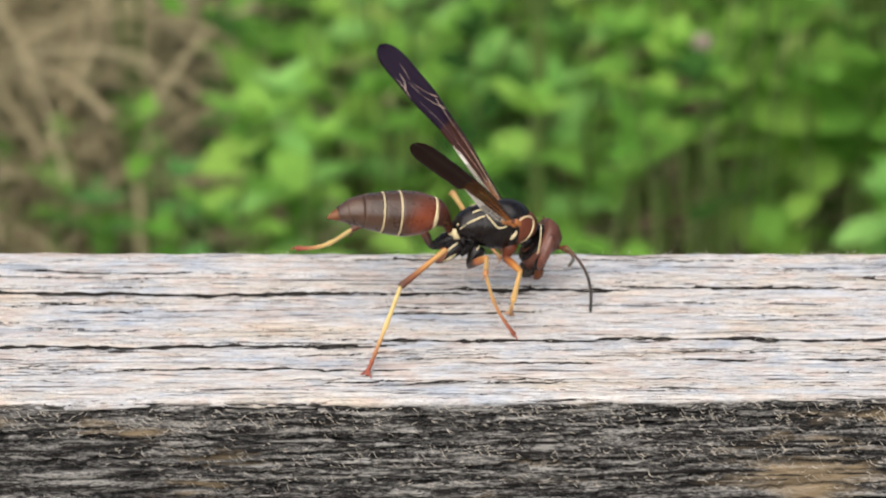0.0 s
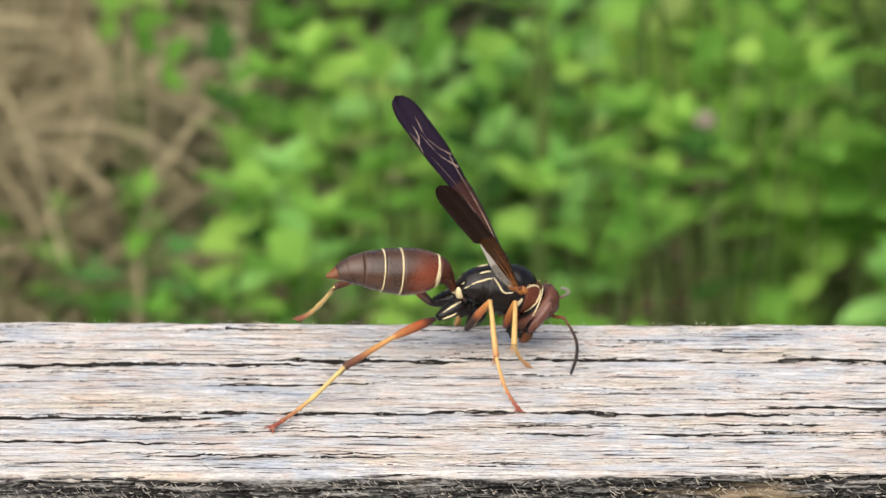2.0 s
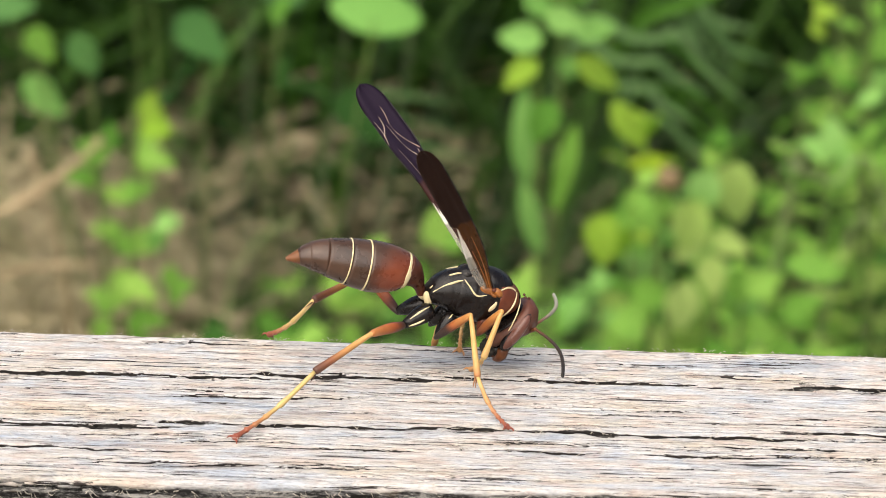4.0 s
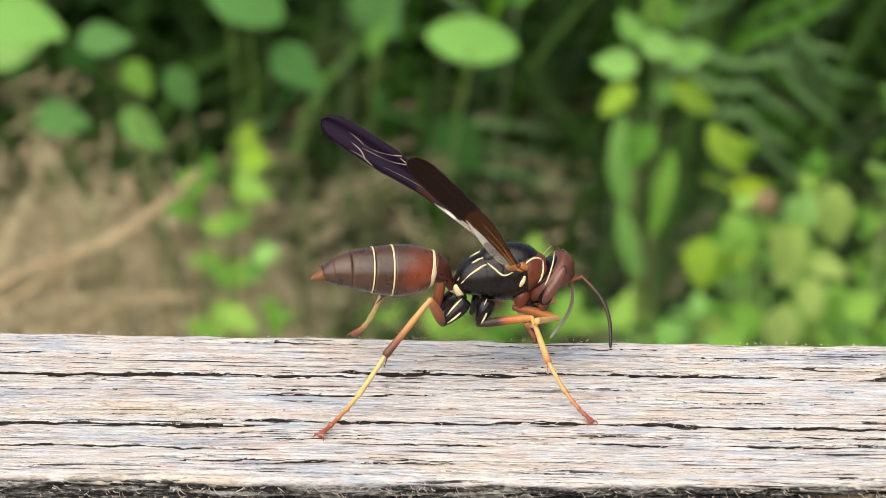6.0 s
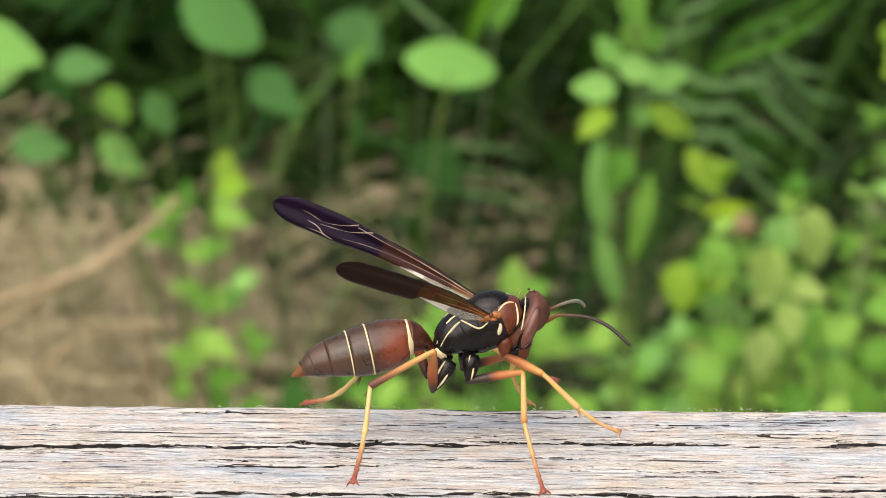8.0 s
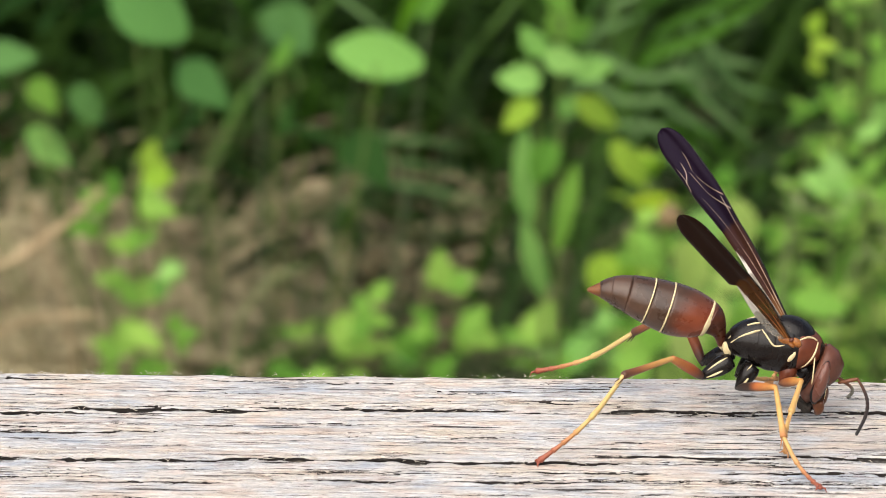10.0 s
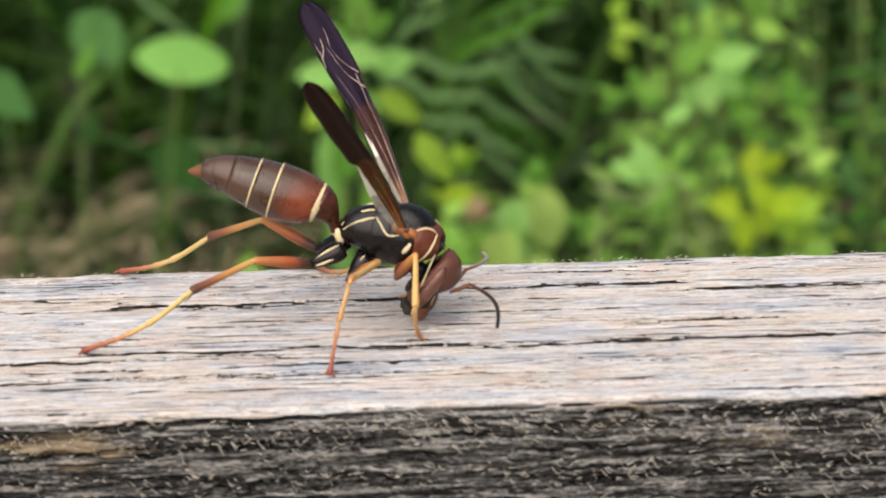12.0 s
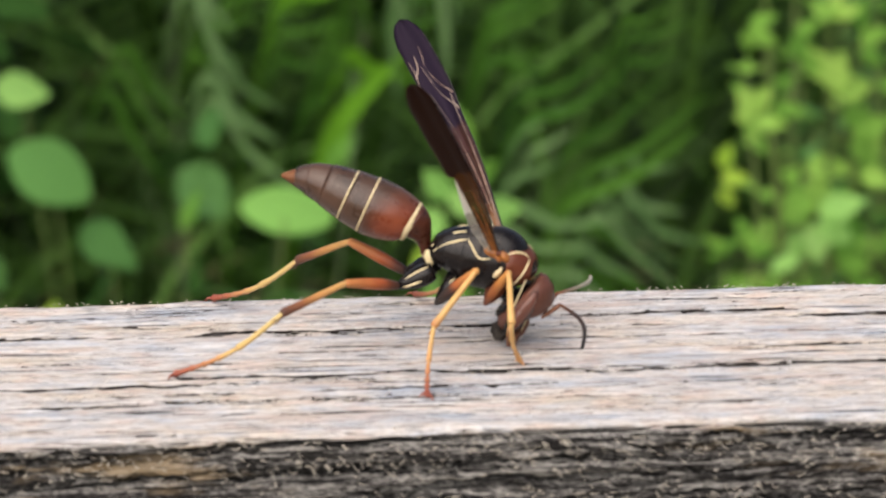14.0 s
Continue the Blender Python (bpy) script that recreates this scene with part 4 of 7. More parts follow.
def spray(plant, y, leaves, seed, parted=False):
    """Leaves that turn their faces to the light: (x, z of the middle, length, slant, skin, shape), set in depth round y; parted into three leaflets or whole."""
    r = random.Random(seed)
    for x, z, size, slant, skin, kind in leaves:
        size *= 0.90
        split = parted and kind == 3
        for turn in (0, 62, -62) if split else (0,):
            n = size * (r.uniform(0.58, 0.74) if split else 1.0)
            a, tip = radians(slant + turn + r.uniform(-6, 6)), radians(r.uniform(22, 58))
            along = Vector((math.cos(a), r.uniform(-0.25, 0.25), math.sin(a))).normalized()
            face = Vector((r.uniform(-0.25, 0.25), -math.cos(tip), math.sin(tip)))
            face = (face - along * face.dot(along)).normalized()
            m = Matrix((along, face.cross(along), face)).transposed().to_4x4()
            back = radians(slant)
            root = Vector((math.cos(back), 0, math.sin(back))) * (0.18 * size) if split else along * (0.5 * size)
            m.translation = Vector((x, y + r.uniform(-0.012, 0.012), z)) - root - plant.location
            ob = new("leaf", leaf_data(kind, skin))
            ob.parent = plant
            ob.matrix_basis = m @ Matrix.Diagonal((n, n, n, 1))


def stemmed(name, label, x, y, tops, group=""):
    """A plant's root, and a thin stem from it to each of the tops."""
    plant = tagged(new(name), label, "plant", group)
    plant.location = (x, y, 0)
    for tx, tz in tops:
        tip = Vector((tx - x, 0.004, tz))
        part("stem", tube(spline([(0, 0.012, 0), (tip.x * 0.3, 0.01, tz * 0.5), (tip.x * 0.8, 0.006, tz * 0.85), tip], 4), [0.0014 - 0.00007 * k for k in range(13)], 6, 1.0), STEM, plant)
    return plant


# the bright thicket low in front, lower behind
spots = random.Random(71)


def hollow(x):
    """Where the thicket is bare below and the brown ground shows through."""
    return abs(x - 0.041) < 0.020 or abs(x - 0.102) < 0.020


for k in range(62):
    x, y = -0.100 + 0.232 * ((k * 0.618034) % 1), 1.20 + 0.40 * (k / 62)
    h = 0.176 + 0.012 * math.sin(40 * x) - 0.26 * (y - 1.28) + spots.uniform(-0.024, 0.018) - 0.10 * max(0, 1.27 - y)
    # rows behind get paler skins: brighter light on them put into the colour
    near, behind = (LEAF_FRESH, LEAF_MID, LEAF_FRESH, LEAF_PALE, LEAF_MID, LEAF_FRESH, LEAF_DEEP), (LEAF_PALE, LEAF_FRESH, LEAF_YPALE, LEAF_PALE, LEAF_FRESH, LEAF_MID, LEAF_PALE)
    weed(x, y, h, spots.randint(4, 6), spots.uniform(0.022, 0.034), (near if y < 1.36 else behind)[k % 7], spots.choice((1, 3, 3)),
         "fresh green low weed with toothed leaves in a thicket", (spots.uniform(-0.02, 0.02), spots.uniform(-0.02, 0.0)), 0.82 if hollow(x) else 0.25 if x > -0.08 else 0.55)
for x, y, h in ((-0.082, 1.28, 0.190), (-0.066, 1.27, 0.203), (0.064, 1.27, 0.196), (0.082, 1.27, 0.204), (0.100, 1.28, 0.195)):
    weed(x, y, h, 5, 0.027, LEAF_FRESH, 3, "fresh green weed rising over a thicket", (spots.uniform(-0.01, 0.01), 0), 0.5)
# withered growth in the bare hollows of the thicket
for x, y in ((0.036, 1.31), (0.050, 1.33), (0.095, 1.31), (0.110, 1.32), (0.104, 1.36)):
    weed(x, y, spots.uniform(0.135, 0.160), 5, 0.021, LITTER, spots.choice((1, 4)), "withered brown weed in a gap of the thicket", (0.006, 0.0), 0.4, "withered weeds")
for x, y, h, skin in ((-0.132, 1.25, 0.138, LEAF_SOFT), (-0.118, 1.27, 0.156, LEAF_MID), (-0.106, 1.25, 0.146, LEAF_SOFT), (-0.146, 1.26, 0.140, LEAF_MID), (-0.098, 1.24, 0.138, LEAF_SOFT), (-0.113, 1.24, 0.132, LEAF_MID)):
    weed(x, y, h, 4, 0.020, skin, 3, "dull green low weed at the edge of the straw", (0.0, 0.0), 0.45)
# clover-like flower faded to pink among the leaves
clover = stemmed("clover", "faded dusty pink clover flower on a thin stem", 0.050, 1.245, ((0.048, 0.190),))
part("flower", blob((-0.002, 0.0, 0.192), (0.0034, 0.003, 0.003), (0, 0, 0), 14, 1.0), PINK, clover, "dusty pink flower head")

# leafy sprigs out of the straw and between the weeds
sprig = stemmed("sprig_weed", "slim bright green weed standing in dry straw", -0.125, 1.32, ((-0.122, 0.258), (-0.132, 0.240)), "tall weeds")
spray(sprig, 1.32, [
    (-0.116, 0.256, 0.018, 3, LEAF_LIME, 3), (-0.118, 0.243, 0.020, -15, LEAF_FRESH, 3), (-0.136, 0.238, 0.013, 200, LEAF_MID, 3),
    (-0.113, 0.224, 0.014, -30, LEAF_PALE, 3), (-0.121, 0.208, 0.022, -30, LEAF_FRESH, 3), (-0.128, 0.217, 0.015, 240, LEAF_FRESH, 3),
    (-0.109, 0.206, 0.013, -60, LEAF_MID, 3), (-0.123, 0.232, 0.015, 100, LEAF_FRESH, 3), (-0.131, 0.247, 0.014, 150, LEAF_MID, 3),
    (-0.119, 0.190, 0.018, 10, LEAF_MID, 3), (-0.131, 0.196, 0.016, 170, LEAF_FRESH, 3), (-0.112, 0.178, 0.016, -20, LEAF_MID, 3)], 3, True)
low = stemmed("leafy_weed", "bright green weed with paired toothed leaves", -0.042, 1.33, ((-0.038, 0.218), (-0.058, 0.210), (0.001, 0.188)), "tall weeds")
spray(low, 1.32, [
    (-0.030, 0.222, 0.020, 25, LEAF_FRESH, 3), (-0.053, 0.213, 0.014, 50, LEAF_FRESH, 3), (-0.061, 0.206, 0.019, 5, LEAF_FRESH, 3),
    (-0.024, 0.208, 0.019, -20, LEAF_FRESH, 3), (-0.057, 0.196, 0.017, -5, LEAF_FRESH, 3), (-0.037, 0.210, 0.013, -160, LEAF_MID, 3),
    (-0.043, 0.199, 0.016, 10, LEAF_MID, 3), (0.006, 0.180, 0.017, 0, LEAF_FRESH, 3), (0.001, 0.189, 0.015, 80, LEAF_FRESH, 3),
    (-0.050, 0.184, 0.019, 190, LEAF_FRESH, 3), (-0.034, 0.187, 0.018, -10, LEAF_MID, 3), (-0.018, 0.184, 0.018, 20, LEAF_FRESH, 3)], 4, True)

# a tall weed with a tuft of small leaves and long ones hanging down
hanging = stemmed("drooping_weed", "tall weed with long pale leaves hanging down", 0.000, 1.28, ((0.003, 0.315), (-0.004, 0.300)))
spray(hanging, 1.28, [
    (0.003, 0.313, 0.015, 80, LEAF_MID, 3), (-0.005, 0.307, 0.012, 120, LEAF_PALE, 3), (0.004, 0.302, 0.014, -20, LEAF_PALE, 3),
    (0.012, 0.297, 0.014, 10, LEAF_PALE, 3), (-0.009, 0.296, 0.015, 175, LEAF_PALE, 3), (0.005, 0.290, 0.010, -90, LEAF_PALE, 1),
    (-0.009, 0.286, 0.014, 205, LEAF_LIME, 1), (0.014, 0.283, 0.021, -35, LEAF_LIME, 2), (0.023, 0.274, 0.021, -60, LEAF_LIME, 2),
    (-0.008, 0.265, 0.036, -88, LEAF_PALE, 6), (-0.004, 0.243, 0.032, -74, LEAF_PALE, 6), (0.005, 0.262, 0.030, -100, LEAF_MID, 6),
    (-0.002, 0.273, 0.016, -120, LEAF_MID, 1), (0.008, 0.308, 0.011, 40, LEAF_MID, 3), (0.002, 0.325, 0.015, 100, LEAF_MID, 3)], 5)
seedy = stemmed("seeding_weed", "weed with a faded yellow and brown seed head", 0.028, 1.27, ((0.030, 0.259),))
part("seed_head", blob((0.0055, -0.003, 0.261), (0.0048, 0.0045, 0.0035), (0, 25, 0), 14, 1.0), WITHERED, seedy, "faded pinkish brown seed head")
for k in range(9):
    put_leaf(seedy, 1, LEAF_YELLOW, (0.0015, 0, 0.264), 40 * k, 25 * (k % 2) - 10, 0, 0.0075)
spray(seedy, 1.27, [
    (0.029, 0.252, 0.014, -50, LEAF_FRESH, 3), (0.034, 0.249, 0.011, -20, LEAF_FRESH, 3), (0.020, 0.240, 0.018, -75, LEAF_LIME, 1),
    (0.023, 0.249, 0.010, 200, LEAF_MID, 3), (0.031, 0.228, 0.016, -20, LEAF_MID, 3), (0.024, 0.220, 0.016, 200, LEAF_FRESH, 3)], 6)
broad = stemmed("broad_weed", "weed with large pale yellow-green hanging leaves", 0.050, 1.26, ((0.048, 0.264), (0.072, 0.236), (0.030, 0.262)))
spray(broad, 1.25, [
    (0.040, 0.252, 0.021, -112, LEAF_YPALE, 1), (0.047, 0.245, 0.023, -75, LEAF_YPALE, 3), (0.053, 0.260, 0.021, -84, LEAF_YPALE, 1), (0.044, 0.262, 0.018, -100, LEAF_PALE, 1), (0.039, 0.229, 0.018, -92, LEAF_YPALE, 1),
    (0.076, 0.239, 0.018, -5, LEAF_FRESH, 5), (0.059, 0.235, 0.021, -40, LEAF_FRESH, 3), (0.070, 0.224, 0.021, -30, LEAF_MID, 3),
    (0.027, 0.264, 0.014, -30, LEAF_FRESH, 3), (0.016, 0.250, 0.018, -100, LEAF_LIME, 1), (0.062, 0.214, 0.020, 190, LEAF_FRESH, 3),
    (0.081, 0.212, 0.019, 5, LEAF_FRESH, 3), (0.048, 0.212, 0.018, -10, LEAF_MID, 3)], 7, True)
yellowing = stemmed("yellowing_weed", "weed with pale leaves and a large lobed yellow one", 0.110, 1.27, ((0.112, 0.285), (0.096, 0.295), (0.125, 0.270)), "tall weeds")
spray(yellowing, 1.27, [
    (0.102, 0.297, 0.021, -38, LEAF_PALE, 3), (0.093, 0.288, 0.015, -100, LEAF_PALE, 3), (0.081, 0.269, 0.018, 105, LEAF_PALE, 3),
    (0.090, 0.271, 0.014, 60, LEAF_FRESH, 3), (0.112, 0.268, 0.020, 20, LEAF_YELLOW, 3), (0.104, 0.258, 0.019, -150, LEAF_YELLOW, 3), (0.117, 0.258, 0.019, -40, LEAF_YELLOW, 3),
    (0.123, 0.257, 0.018, -30, LEAF_LIME, 3), (0.128, 0.273, 0.016, 20, LEAF_FRESH, 3), (0.115, 0.236, 0.019, 10, LEAF_FRESH, 3),
    (0.126, 0.240, 0.019, 60, LEAF_FRESH, 3), (0.122, 0.224, 0.019, -20, LEAF_MID, 3), (0.109, 0.281, 0.014, 50, LEAF_MID, 3),
    (0.123, 0.290, 0.016, 20, LEAF_MID, 3), (0.099, 0.277, 0.012, -70, LEAF_MID, 3)], 8, True)
towering = stemmed("towering_weed", "tall weed with scattered pale green leaves", 0.096, 1.28, ((0.086, 0.352), (0.104, 0.360), (0.112, 0.345)), "tall weeds")
spray(towering, 1.28, [
    (0.084, 0.328, 0.014, 60, LEAF_FRESH, 3), (0.082, 0.320, 0.011, -120, LEAF_FRESH, 3), (0.075, 0.308, 0.012, 10, LEAF_LIME, 3),
    (0.105, 0.337, 0.019, 70, LEAF_FRESH, 3), (0.098, 0.304, 0.021, -60, LEAF_FRESH, 3), (0.106, 0.296, 0.016, -30, LEAF_MID, 3),
    (0.114, 0.347, 0.015, 20, LEAF_MID, 3), (0.105, 0.357, 0.014, 80, LEAF_FRESH, 3), (0.084, 0.351, 0.014, -30, LEAF_MID, 3),
    (0.097, 0.345, 0.013, 30, LEAF_MID, 3), (0.112, 0.320, 0.018, 10, LEAF_MID, 3), (0.114, 0.308, 0.018, -10, LEAF_FRESH, 3),
    (0.081, 0.290, 0.012, 60, LEAF_MID, 3), (0.107, 0.285, 0.016, 0, LEAF_MID, 3), (0.091, 0.329, 0.012, -10, LEAF_MID, 3)], 9, True)

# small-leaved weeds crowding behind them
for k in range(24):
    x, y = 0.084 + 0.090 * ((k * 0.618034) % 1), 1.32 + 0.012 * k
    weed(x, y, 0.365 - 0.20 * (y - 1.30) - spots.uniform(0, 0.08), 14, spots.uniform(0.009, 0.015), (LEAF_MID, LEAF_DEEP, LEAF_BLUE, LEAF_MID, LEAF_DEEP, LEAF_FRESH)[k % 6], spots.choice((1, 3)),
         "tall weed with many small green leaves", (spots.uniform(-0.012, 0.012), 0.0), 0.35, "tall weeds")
for x, y, h, size, skin in ((0.048, 1.36, 0.235, 0.018, LEAF_MID), (0.066, 1.35, 0.262, 0.017, LEAF_MID), (0.030, 1.36, 0.215, 0.018, LEAF_MID), (0.078, 1.33, 0.27, 0.018, LEAF_FRESH)):
    weed(x, y, h, 6, size, skin, spots.choice((1, 3)), "green weed with thin loose leaves", (spots.uniform(-0.01, 0.01), 0.0), 0.5, "tall weeds")

for k in range(22):
    x, y = 0.012 + 0.135 * ((k * 0.618034 + 0.3) % 1), 1.30 + 0.006 * k
    weed(x, y, spots.uniform(0.185, 0.225) + 0.35 * max(0, x - 0.05), 6, spots.uniform(0.013, 0.020), (LEAF_FRESH, LEAF_PALE, LEAF_YPALE, LEAF_FRESH, LEAF_LIME)[k % 5], spots.choice((1, 3)),
         "bright green weed with small loose leaves", (spots.uniform(-0.012, 0.012), 0.0), 0.8 if hollow(x) else 0.45, "tall weeds")
for x, y, h in ((-0.150, 1.30, 0.135), (-0.163, 1.33, 0.115), (-0.138, 1.34, 0.128), (-0.120, 1.29, 0.135), (-0.172, 1.29, 0.145), (-0.128, 1.27, 0.118)):
    weed(x, y, h, 4, 0.019, LEAF_MID, 3, "small green weed low among dry straw", (spots.uniform(-0.01, 0.01), 0.0), 0.5)

# broad-leaved shrub behind
shrub = tagged(new("shrub"), "broad-leaved shrub with pale oval leaves on thin stems", "shrub")
shrub.location = (-0.12, 1.43, 0)
BROAD_LEAVES = [
    (-0.056, 0.261, 0.031, -8, LEAF_PALE, 5), (-0.108, 0.255, 0.023, -40, LEAF_BLUE, 3), (-0.157, 0.230, 0.021, -35, LEAF_PALE, 3),
    (-0.191, 0.268, 0.029, -15, LEAF_PALE, 3), (-0.198, 0.255, 0.022, 20, LEAF_PALE, 0), (-0.124, 0.280, 0.030, -32, LEAF_SOFT, 0),
    (-0.180, 0.238, 0.020, -10, LEAF_BLUE, 3), (-0.158, 0.247, 0.015, -50, LEAF_MID, 3), (-0.144, 0.247, 0.017, -60, LEAF_BLUE, 3),
    (-0.166, 0.265, 0.019, 0, LEAF_BLUE, 3), (-0.085, 0.262, 0.014, 70, LEAF_MID, 2), (-0.131, 0.303, 0.019, -5, LEAF_PALE, 3),
    (-0.039, 0.283, 0.015, 60, LEAF_MID, 2), (-0.176, 0.253, 0.015, -30, LEAF_DEEP, 3), (-0.083, 0.247, 0.014, 80, LEAF_DEEP, 2)]
spray(shrub, 1.40, BROAD_LEAVES, 10)
# dark leaves at the back: the shrub's deep shade put into leaf colour
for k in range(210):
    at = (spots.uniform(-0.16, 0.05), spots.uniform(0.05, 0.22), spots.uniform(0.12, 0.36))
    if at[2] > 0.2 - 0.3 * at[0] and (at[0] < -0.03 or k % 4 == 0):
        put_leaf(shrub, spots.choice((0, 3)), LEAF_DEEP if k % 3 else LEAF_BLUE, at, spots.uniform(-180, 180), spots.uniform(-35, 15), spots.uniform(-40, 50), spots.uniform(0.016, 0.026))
for x, z, *_ in BROAD_LEAVES[:12]:
    tip = Vector((x + 0.12, -0.03, z))
    part("stem", tube([(tip.x * 0.5, 0.03, 0), (tip.x * 0.75, 0.02, 0.5 * z + 0.03), tip], [0.0006, 0.0005, 0.0004], 5, 1.0), STEM, shrub)


def ribbon(tuft, y, width, skin, *points):
    """One broad grass blade: up from the ground, then through the points (x, z) to its tip."""
    (x0, z0), (x1, z1) = points[0], points[-1]
    way = 1 if x1 > x0 else -1
    line = [(x0 - 0.05 * way, y + 0.05, 0), (x0 - 0.02 * way, y + 0.02, 0.72 * z0)] + [(x, y, z) for x, z in points]
    line = [Vector(p) for p in spline(line, 5)]
    bm = bmesh.new()
    rows = []
    for i, p in enumerate(line):
        t = i / (len(line) - 1)
        d = (line[min(i + 1, len(line) - 1)] - line[max(i - 1, 0)]).normalized()
        face = Vector((0.15, -0.8, 0.6))
        side = d.cross(face).normalized() * (0.5 * width * (0.08 + 0.92 * min(1, max(0, (t - 0.42) / 0.2))) * max(0.04, 1 - max(0, (t - 0.62) / 0.38) ** 1.6))
        rows.append([bm.verts.new(q) for q in (p - side, p - side * 0.5 - 0.08 * width * face, p - 0.16 * width * face, p + side * 0.5 - 0.08 * width * face, p + side)])
    for a, b in zip(rows, rows[1:]):
        for i in range(4):
            bm.faces.new((a[i], a[i + 1], b[i + 1], b[i]))
    part("blade", bm, skin, tuft)


def fan(tuft, y, width, skin, *points):
    """A broad lime blade, or three slim blades that part towards their tips."""
    if skin is GRASS_LIME:
        ribbon(tuft, y, width, skin, *points)
        return
    r = random.Random(int(10000 * (abs(points[0][0]) + points[0][1])))
    for k in (-1, 0, 1):
        dx, dz, reach = r.uniform(-0.004, 0.004), k * r.uniform(0.0002, 0.0026), r.uniform(0.65, 1.1)
        (x0, z0), tilt = points[0], k * r.uniform(0.0, 0.0032)
        ribbon(tuft, y + 0.02 * k, width * r.uniform(0.30, 0.62), skin,
               *[(x0 + dx + (x - x0) * reach, z0 + dz + (z - z0) * reach + tilt * i) for i, (x, z) in enumerate(points)])


tuft = tagged(new("grass_tuft"), "broad arching green grass blades behind the weeds", "grass")
for row in [
        (1.48, 0.0072, GRASS_LIME, (-0.052, 0.249), (-0.037, 0.274), (-0.017, 0.291)), (1.48, 0.0076, GRASS_GREY, (-0.087, 0.279), (-0.072, 0.265), (-0.053, 0.252)),
        (1.52, 0.0081, GRASS_MID, (-0.117, 0.270), (-0.105, 0.256), (-0.093, 0.241)), (1.50, 0.0071, GRASS_GREY, (-0.090, 0.302), (-0.081, 0.286), (-0.072, 0.271)),
        (1.50, 0.0061, GRASS_GREY, (-0.015, 0.320), (-0.010, 0.297), (-0.011, 0.278)), (1.50, 0.0076, GRASS_MID, (0.020, 0.233), (0.045, 0.249), (0.068, 0.267)),
        (1.55, 0.0072, GRASS_MID, (-0.003, 0.265), (0.012, 0.276), (0.026, 0.285)), (1.50, 0.0068, GRASS_GREY, (0.006, 0.241), (0.017, 0.252), (0.028, 0.258)),
        (1.45, 0.0061, GRASS_GREY, (0.001, 0.236), (0.021, 0.232), (0.045, 0.234))]:
    fan(tuft, *row)
for row in [
        (1.50, 0.0065, GRASS_GREY, (0.029, 0.233), (0.044, 0.222), (0.061, 0.207)), (1.50, 0.0065, GRASS_GREY, (0.024, 0.205), (0.040, 0.200), (0.056, 0.190)),
        (1.55, 0.0076, GRASS_MID, (0.025, 0.197), (0.042, 0.189), (0.059, 0.172)), (1.55, 0.0068, GRASS_GREY, (0.038, 0.219), (0.052, 0.213), (0.068, 0.210)),
        (1.55, 0.0072, GRASS_MID, (-0.047, 0.281), (-0.042, 0.272), (-0.041, 0.259)), (1.50, 0.0068, GRASS_MID, (0.004, 0.260), (0.023, 0.270), (0.043, 0.286)),
        (1.50, 0.0032, GRASS_GREY, (-0.070, 0.190), (-0.052, 0.194), (-0.027, 0.189)), (1.50, 0.0068, GRASS_MID, (0.039, 0.277), (0.052, 0.285), (0.067, 0.292))]:
    fan(tuft, *row)
for row in [
        (1.54, 0.0085, GRASS_LIME, (-0.066, 0.284), (-0.050, 0.292), (-0.032, 0.297)), (1.52, 0.0075, GRASS_MID, (-0.068, 0.276), (-0.055, 0.284), (-0.042, 0.289)),
        (1.56, 0.0070, GRASS_MID, (-0.080, 0.286), (-0.068, 0.292), (-0.054, 0.299)), (1.53, 0.0060, GRASS_GREY, (-0.045, 0.240), (-0.042, 0.250), (-0.040, 0.259)),
        (1.52, 0.0065, GRASS_MID, (0.000, 0.272), (0.010, 0.283), (0.018, 0.291)), (1.55, 0.0060, GRASS_LIME, (-0.048, 0.262), (-0.038, 0.262), (-0.022, 0.257)),
        (1.57, 0.0070, GRASS_MID, (-0.030, 0.270), (-0.018, 0.282), (-0.008, 0.296)), (1.50, 0.0060, GRASS_GREY, (-0.022, 0.300), (-0.024, 0.286), (-0.023, 0.274)),
        (1.58, 0.0070, GRASS_MID, (-0.095, 0.262), (-0.082, 0.270), (-0.066, 0.276)), (1.56, 0.0065, GRASS_MID, (-0.060, 0.250), (-0.052, 0.262), (-0.046, 0.276))]:
    fan(tuft, *row)


def blades(name, count, spot, length, width, skin, seed, label, bend):
    """Many grass blades in one mesh, each a tapering, bending strip."""
    r = random.Random(seed)
    verts, faces = [], []
    for _ in range(count):
        x, y = spot(r)
        n, w = r.uniform(*length), r.uniform(*width)
        az, lean, curve = r.uniform(0, 2 * math.pi), r.uniform(0.1, 0.75), r.uniform(*bend)
        az = az if r.random() < 0.5 else r.gauss(0.2, 0.5)
        d = Vector((math.cos(az), math.sin(az), 0))
        side = Vector((-d.y, d.x, 0)) * w
        for i in range(7):
            t = i / 6
            a = lean + curve * t
            p = Vector((x, y, 0)) + d * (n * t * math.sin(a)) + Vector((0, 0, max(0.004, n * t * math.cos(a))))
            k = (1 - t) ** 0.6 * 0.5
            verts += [p - side * k, p + Vector((0, 0, -0.2 * w * k)), p + side * k]
            if i:
                b = len(verts) - 6
                faces += [(b, b + 1, b + 4, b + 3), (b + 1, b + 2, b + 5, b + 4)]
    me = bpy.data.meshes.new(name)
    me.from_pydata(verts, [], faces)
    me.shade_smooth()
    me.materials.append(skin)
    return tagged(new(name, me), label, "grass", kind="stuff")


